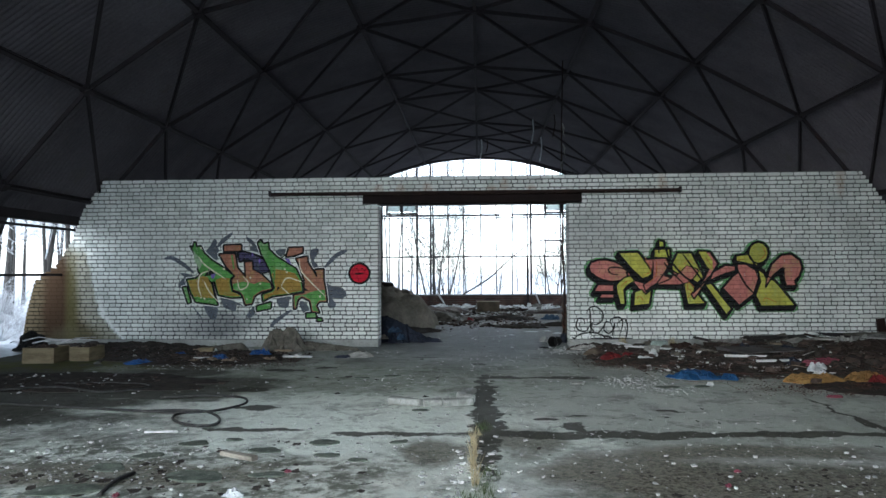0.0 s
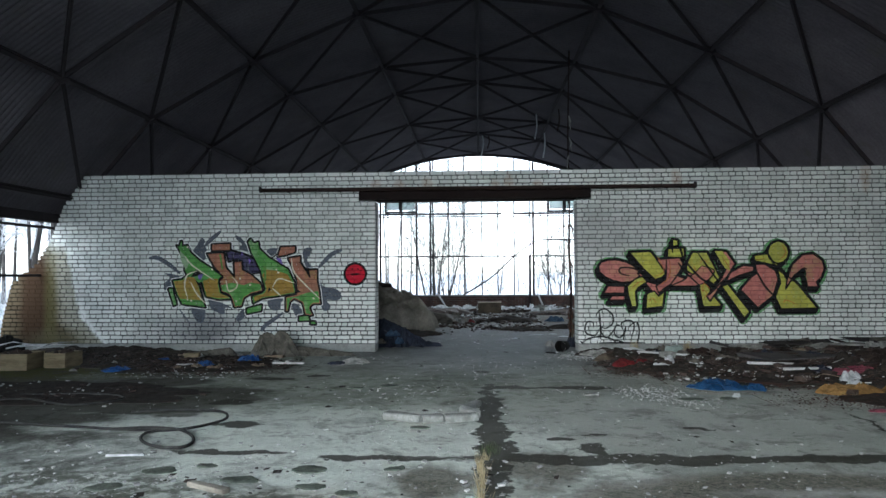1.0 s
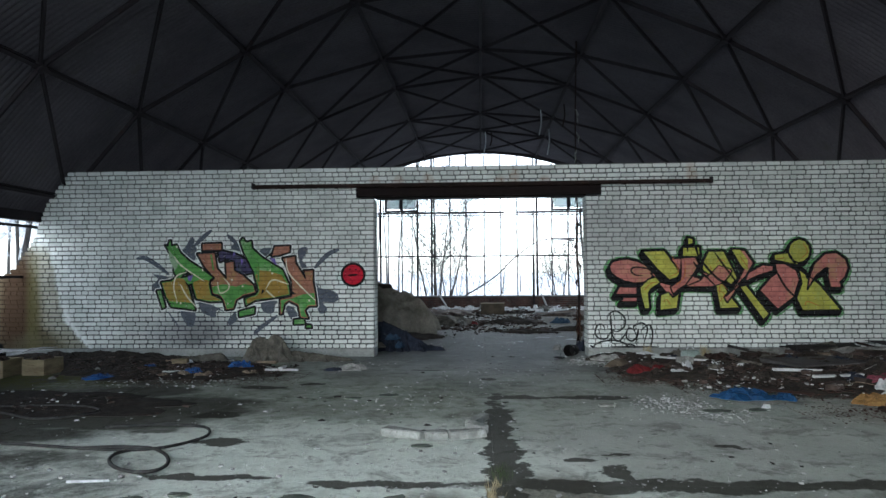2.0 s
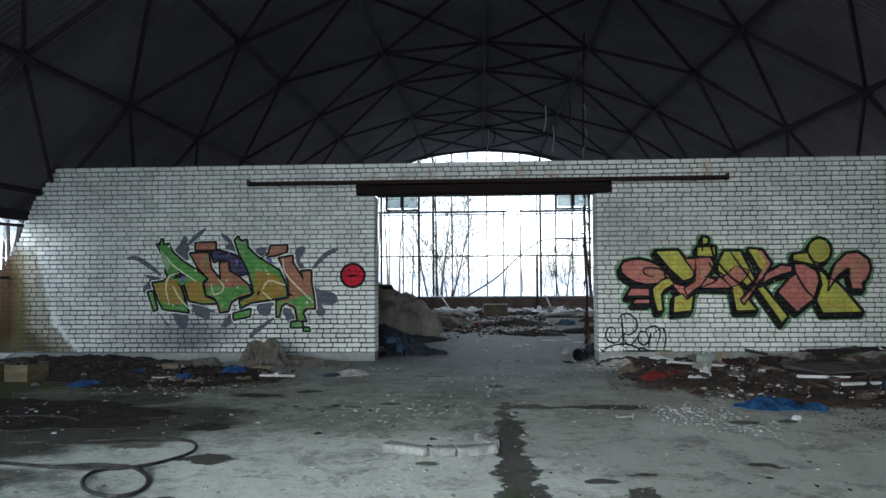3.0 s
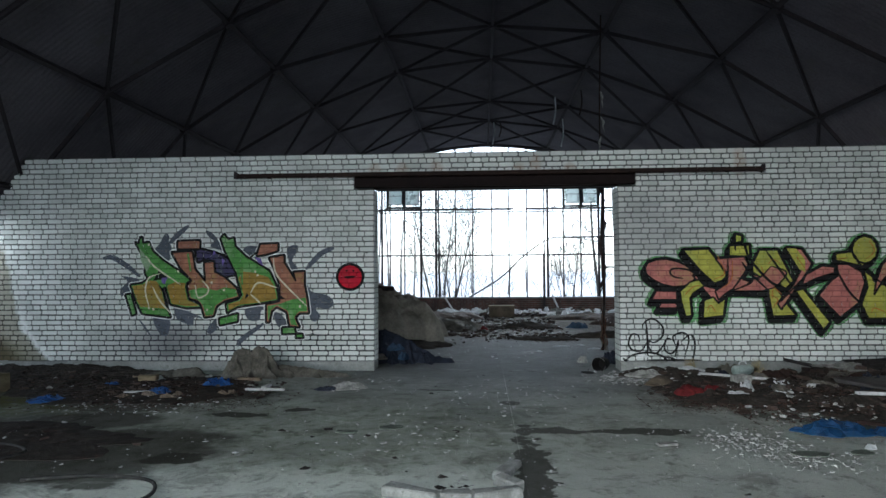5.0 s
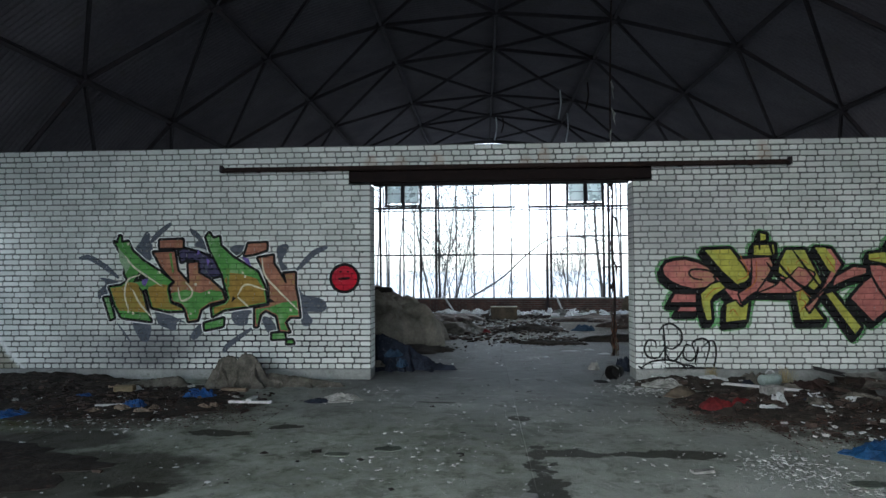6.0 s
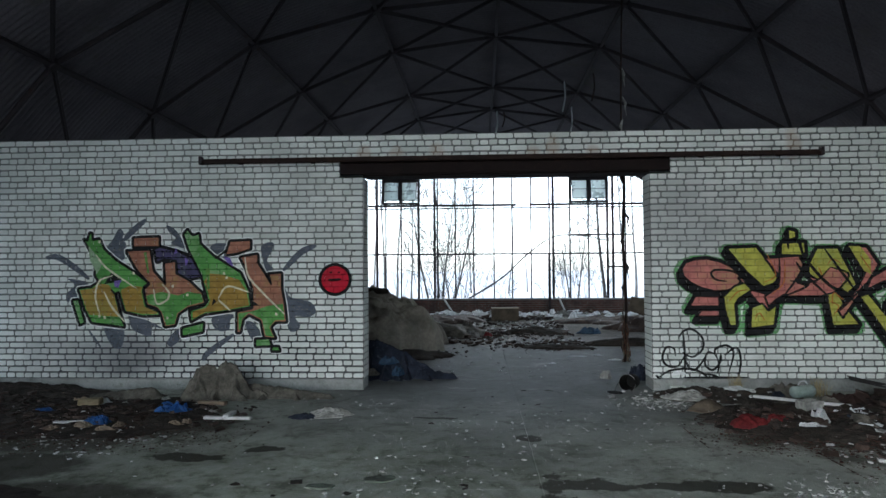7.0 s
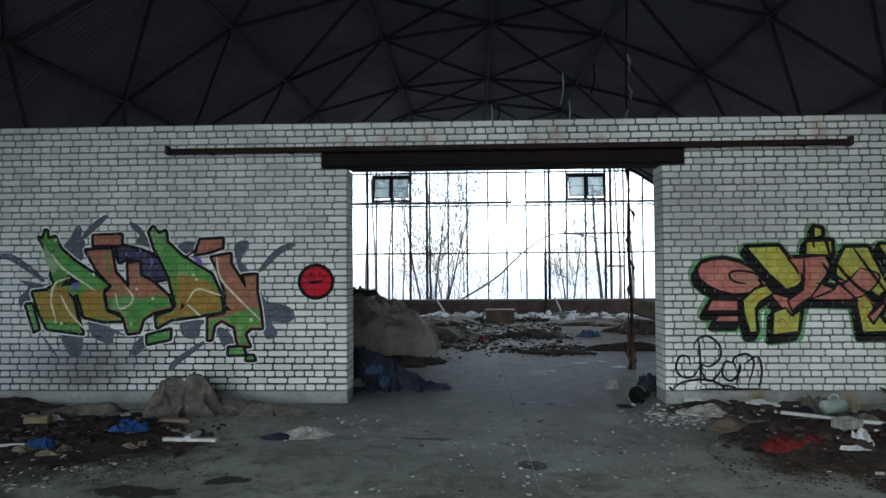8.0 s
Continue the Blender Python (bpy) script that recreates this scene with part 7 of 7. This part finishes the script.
for k in range(26):
    x = -3.0 + 0.27 * k + random.uniform(-0.1, 0.1)
    crumpled("white_rag", (x, random.uniform(26.7, 28.3), 0.02), random.uniform(0.4, 0.8), random.uniform(0.25, 0.5), random.uniform(0.08, 0.2), (PAPER, PAPER, GREYRAG)[k % 3], "white plastic and paper in the rubbish", "rag", random.uniform(0, 90), 400 + k, "white scraps in the far room")
for k in range(18):
    x = -3.4 + 0.5 * k + random.uniform(-0.15, 0.15)
    crumpled("white_rag", (x, 28.7 + random.uniform(-0.5, 0.4), 0.02), random.uniform(0.3, 0.6), random.uniform(0.2, 0.4), random.uniform(0.06, 0.17), SNOW if k % 3 == 1 else PAPER, "wind-blown snow and white scraps under the glazing", "snow", random.uniform(0, 90), 150 + k, "snow drifts under the glazing", 18)
scattered("rubble_chips", CHIP, "pale rubble and paper strewn over the far room", "rubble", ((0.6, 28.0, 4.4, 1.3, 900, 0.04, 0.3), (1.2, 23.6, 3.4, 2.8, 500, 0.03, 0.16), (1.4, 19.6, 2.6, 1.2, 200, 0.02, 0.13), (-1.2, 21.5, 1.6, 1.6, 160, 0.03, 0.18)))
scattered("litter", LITTER, "brown litter strewn over the far room", "litter", ((0.8, 27.2, 4.4, 1.2, 600, 0.05, 0.36), (1.6, 22.4, 3.6, 2.0, 520, 0.04, 0.26), (1.9, 19.4, 2.4, 0.7, 300, 0.03, 0.22), (-1.4, 20.4, 1.4, 1.4, 260, 0.04, 0.26)), 0.3)
for k in range(44):
    x, y, w = random.uniform(-3.0, 5.4), random.uniform(26.0, 29.6), random.uniform(0.08, 0.3)
    bm = bmesh.new()
    box(bm, -w, w, -w * random.uniform(0.15, 0.6), w * 0.3, 0, 0.015, 0.003, jitter=0.02)
    solo("paper_sheet", bm, (PAPER, WOOD_WHITE, CARDBOARD)[k % 3], (x, y, 0.02 + 0.35 * w * random.random()), "stiff " + ("white", "pale", "brown")[k % 3] + " sheet lying askew in the rubbish", "sheet", random.uniform(0, 180), "stiff sheets in the far room", tilt=random.uniform(-28, 28), lean=random.uniform(-24, 24))
scattered("clods", SOIL, "dark clods of earth strewn over the far room", "earth", ((1.3, 18.7, 1.4, 0.6, 420, 0.02, 0.09), (2.6, 19.3, 1.6, 0.7, 380, 0.02, 0.1), (1.0, 21.8, 1.8, 0.9, 340, 0.03, 0.12), (-1.6, 17.8, 0.9, 0.8, 260, 0.02, 0.09), (1.5, 24.2, 3.0, 1.6, 260, 0.03, 0.14)), 0.4)
chest = thing("box", (-0.02, 26.0, 0.0), "plain brown box with a paler lid on the floor", "box", 0)
bm = bmesh.new()
box(bm, 0, 0.86, 0, 0.5, 0, 0.38, 0.01, jitter=0.008)
part("body", bm, CARDBOARD, chest)
bm = bmesh.new()
box(bm, -0.01, 0.87, -0.01, 0.51, 0.382, 0.4, 0.004)
part("lid", bm, CRATE, chest)
bm = bmesh.new()
box(bm, 0, 1.25, 0, 0.04, 0, 0.55, 0.008, jitter=0.01)
solo("door_leaf", bm, CARDBOARD, (3.9, 24.6, 0.42), "brown door leaf lying tipped on the rubbish", "door leaf", -12, tilt=-42, lean=17)
for x, x2, z in ((-1.75, -1.35, 0.6), (2.5, 2.72, 0.62)):
    solo("stick", tube(bmesh.new(), [(x, 29.8, z), ((x + x2) / 2, 29.6, 0.32), (x2, 29.4, 0.02)], 0.035, 6), WHITE, (0, 0, 0), "white stick leaning on the sill wall", "stick", group="white sticks")

# ---- trees outside ----
def limb(bm, p, d, length, r, depth, bend, twig):
    """A limb with side limbs, in short tapering lengths."""
    n = 5 if depth else 4
    pts, radii, kids = [p.copy()], [r], []
    for k in range(n):
        d = (d + Vector([random.uniform(-bend, bend) for _ in range(3)]) + Vector((0, 0, 0.05))).normalized()
        p = p + d * length / n
        pts.append(p.copy())
        radii.append(max(r * (1 - (k + 1) / n * 0.8), twig))
        if depth and k > 0:
            for _ in range(2 if depth > 1 else 2):
                kids.append((p.copy(), d.copy(), radii[-1]))
    tube(bm, pts, radii, 6 if r > 0.03 else 3, False)
    for q, e, s in kids:
        side = e.orthogonal()
        side.rotate(Matrix.Rotation(random.uniform(0, 6.28), 3, e))
        limb(bm, q, (e + side * random.uniform(0.5, 1.0)).normalized(), length * random.uniform(0.38, 0.7), s * 0.5, depth - 1, bend * 1.2, twig)


def tree(at, height, r, material, lean=(0, 0), label="bare young birch tree in the snow", clear=0.35, frost=False, twig=0.0085):
    top = thing("tree", at, label, "tree", group="bare trees outside")
    bm, crown = bmesh.new(), bmesh.new()
    n = 9
    p, d = Vector((0, 0, -0.2)), Vector((lean[0], lean[1], 1)).normalized()
    r *= 0.72 if frost else 0.95
    pts, radii = [p.copy()], [r * 1.25]
    for k in range(n):
        d = (d + Vector((random.uniform(-0.06, 0.06), random.uniform(-0.06, 0.06), 0))).normalized()
        p = p + d * height / n
        pts.append(p.copy())
        radii.append(r * (1 - 0.85 * (k + 1) / n))
        if (k + 1) / n > clear:
            for _ in range(3):
                a = random.uniform(0, 6.28)
                limb(crown, p.copy(), Vector((math.cos(a), math.sin(a), random.uniform(0.5, 1.3))).normalized(), height * random.uniform(0.16, 0.34), radii[-1] * (0.28 if frost else 0.36), 2 if frost and k < n - 1 else 1, 0.16 if frost else 0.1, twig)
    tube(bm, pts, radii, 8)
    part("trunk", bm, material, top, smooth=True)
    part("crown", crown, FROST if frost else BARK, top)


for x, y, h, r, m, lean in ((-5.1, 38.5, 11, 0.07, BIRCH, (0, 0)), (-4.45, 38, 10, 0.06, BIRCH, (0.03, 0)), (-3.85, 39, 9, 0.055, BIRCH, (-0.03, 0)), (-2.75, 37, 6, 0.06, BARK, (-0.12, 0)), (-2.35, 37, 7.5, 0.07, BARK, (0.02, 0)), (-2.2, 37.2, 7, 0.06, BARK, (0.12, 0)), (-1.7, 37.1, 6, 0.06, BARK, (0.3, 0)),
                            (4.0, 37.5, 5, 0.045, BARK, (-0.12, 0)), (4.3, 37.6, 5, 0.045, BARK, (0.12, 0)), (5.55, 37, 11, 0.085, BARK, (-0.045, 0)), (6.7, 38.6, 10, 0.08, BIRCH, (-0.02, 0)), (7.4, 39, 10, 0.08, BIRCH, (0, 0)), (-7.6, 40, 11, 0.09, BIRCH, (0, 0)), (9.2, 40, 11, 0.1, BARK, (0, 0)),
                            (-6.5, 44, 12, 0.07, BIRCH, (0, 0)), (1.6, 52, 10, 0.05, BIRCH, (0.05, 0)), (-1.0, 54, 11, 0.05, BIRCH, (0, 0)), (3.2, 56, 11, 0.05, BIRCH, (0, 0))):
    tree((x, y, -0.1), h, r, m, lean, clear=0.2 if m is BARK else 0.4)
solo("fallen_branch", tube(bmesh.new(), smooth_line([(-1.2, 36.2, 0.1), (0.6, 36.0, 1.2), (1.8, 36.0, 2.3), (3.0, 36.0, 3.1), (4.2, 36, 3.15), (5.6, 36, 2.9)], 6), [0.046 - 0.0008 * k for k in range(31)], 6), BARK, (0, 0, 0), "long bowed branch arching over the snow", "branch")
for x, y, n, h in ((-3.0, 36.4, 7, 3.6), (-2.3, 36.0, 12, 6.4), (-1.75, 36.6, 11, 6.0), (-1.2, 36.2, 8, 4.6), (-0.5, 36.8, 6, 2.4), (2.9, 36.8, 5, 2.2), (3.7, 36.4, 8, 3.0), (4.4, 36.5, 7, 3.2), (-4.2, 37.2, 6, 3.2), (0.9, 38.0, 5, 1.6), (5.4, 37.0, 7, 3.0)):
    bush = bmesh.new()
    for k in range(n + n // 2):
        a = 2 * math.pi * k / n + random.uniform(-0.4, 0.4)
        limb(bush, Vector((0.08 * math.cos(a), 0.08 * math.sin(a), 0)), Vector((math.cos(a), math.sin(a), random.uniform(1.6, 4.5))).normalized(), h * random.uniform(0.6, 1.1), 0.013, 1, 0.12, 0.006)
    solo("bush", bush, BARK, (x, y, -0.1), "leafless bush of thin dark twigs in the snow", "bush", group="bare bushes outside the glazing")
for x, y, h, r, lean in ((-13.6, 20.6, 11, 0.15, (0.02, 0)), (-13.1, 20.2, 10, 0.09, (-0.1, 0)), (-12.3, 19.8, 10, 0.13, (0.03, 0)), (-11.3, 18.6, 9, 0.07, (0.12, 0)), (-16.5, 23, 12, 0.12, (0, 0)), (-15.2, 21.5, 11, 0.06, (0.05, 0)), (-18, 25, 12, 0.15, (0, 0)), (-19.5, 24, 12, 0.12, (0, 0)), (-14.8, 24.5, 11, 0.1, (0.03, 0)), (-20, 28, 13, 0.16, (0, 0)), (-17, 28, 12, 0.13, (0, 0)), (-22, 30, 13, 0.15, (0, 0)), (-15.8, 26.5, 11, 0.09, (-0.03, 0)), (-18.8, 29.5, 12, 0.11, (0.03, 0)), (-23.5, 34, 13, 0.12, (0, 0)), (-20.8, 33, 13, 0.1, (0.02, 0)), (-25.5, 36, 13, 0.14, (0, 0))):
    tree((x, y, -0.1), h, r, BARK, lean, "bare snow-dusted tree beside the hall", 0.12, True, 0.0075)
for x, y in ((-11.2, 15.3), (-12.0, 16.2), (-10.6, 14.6)):
    bush = bmesh.new()
    for _ in range(12):
        a = random.uniform(0, 6.28)
        limb(bush, Vector((0, 0, 0)), Vector((math.cos(a), math.sin(a), random.uniform(0.4, 1.2))).normalized(), random.uniform(0.6, 1.3), 0.011, 2, 0.3, 0.0035)
    solo("bush", bush, FROST, (x, y, -0.05), "low leafless bush covered in snow", "bush", group="snowy bushes")
solo("snow_bank", heap(3.2, 6, 0.22, 30, 0.4, 1.4, 171), SNOW, (-10.3, 12.6, -0.12), "trodden snow at the edge of the floor", "snow")
solo("snow_bank", heap(5, 9, 0.7, 30, 0.3, 0.8, 170), SNOW, (-13.0, 15.5, -0.2), "bank of snow beside the hall", "snow")
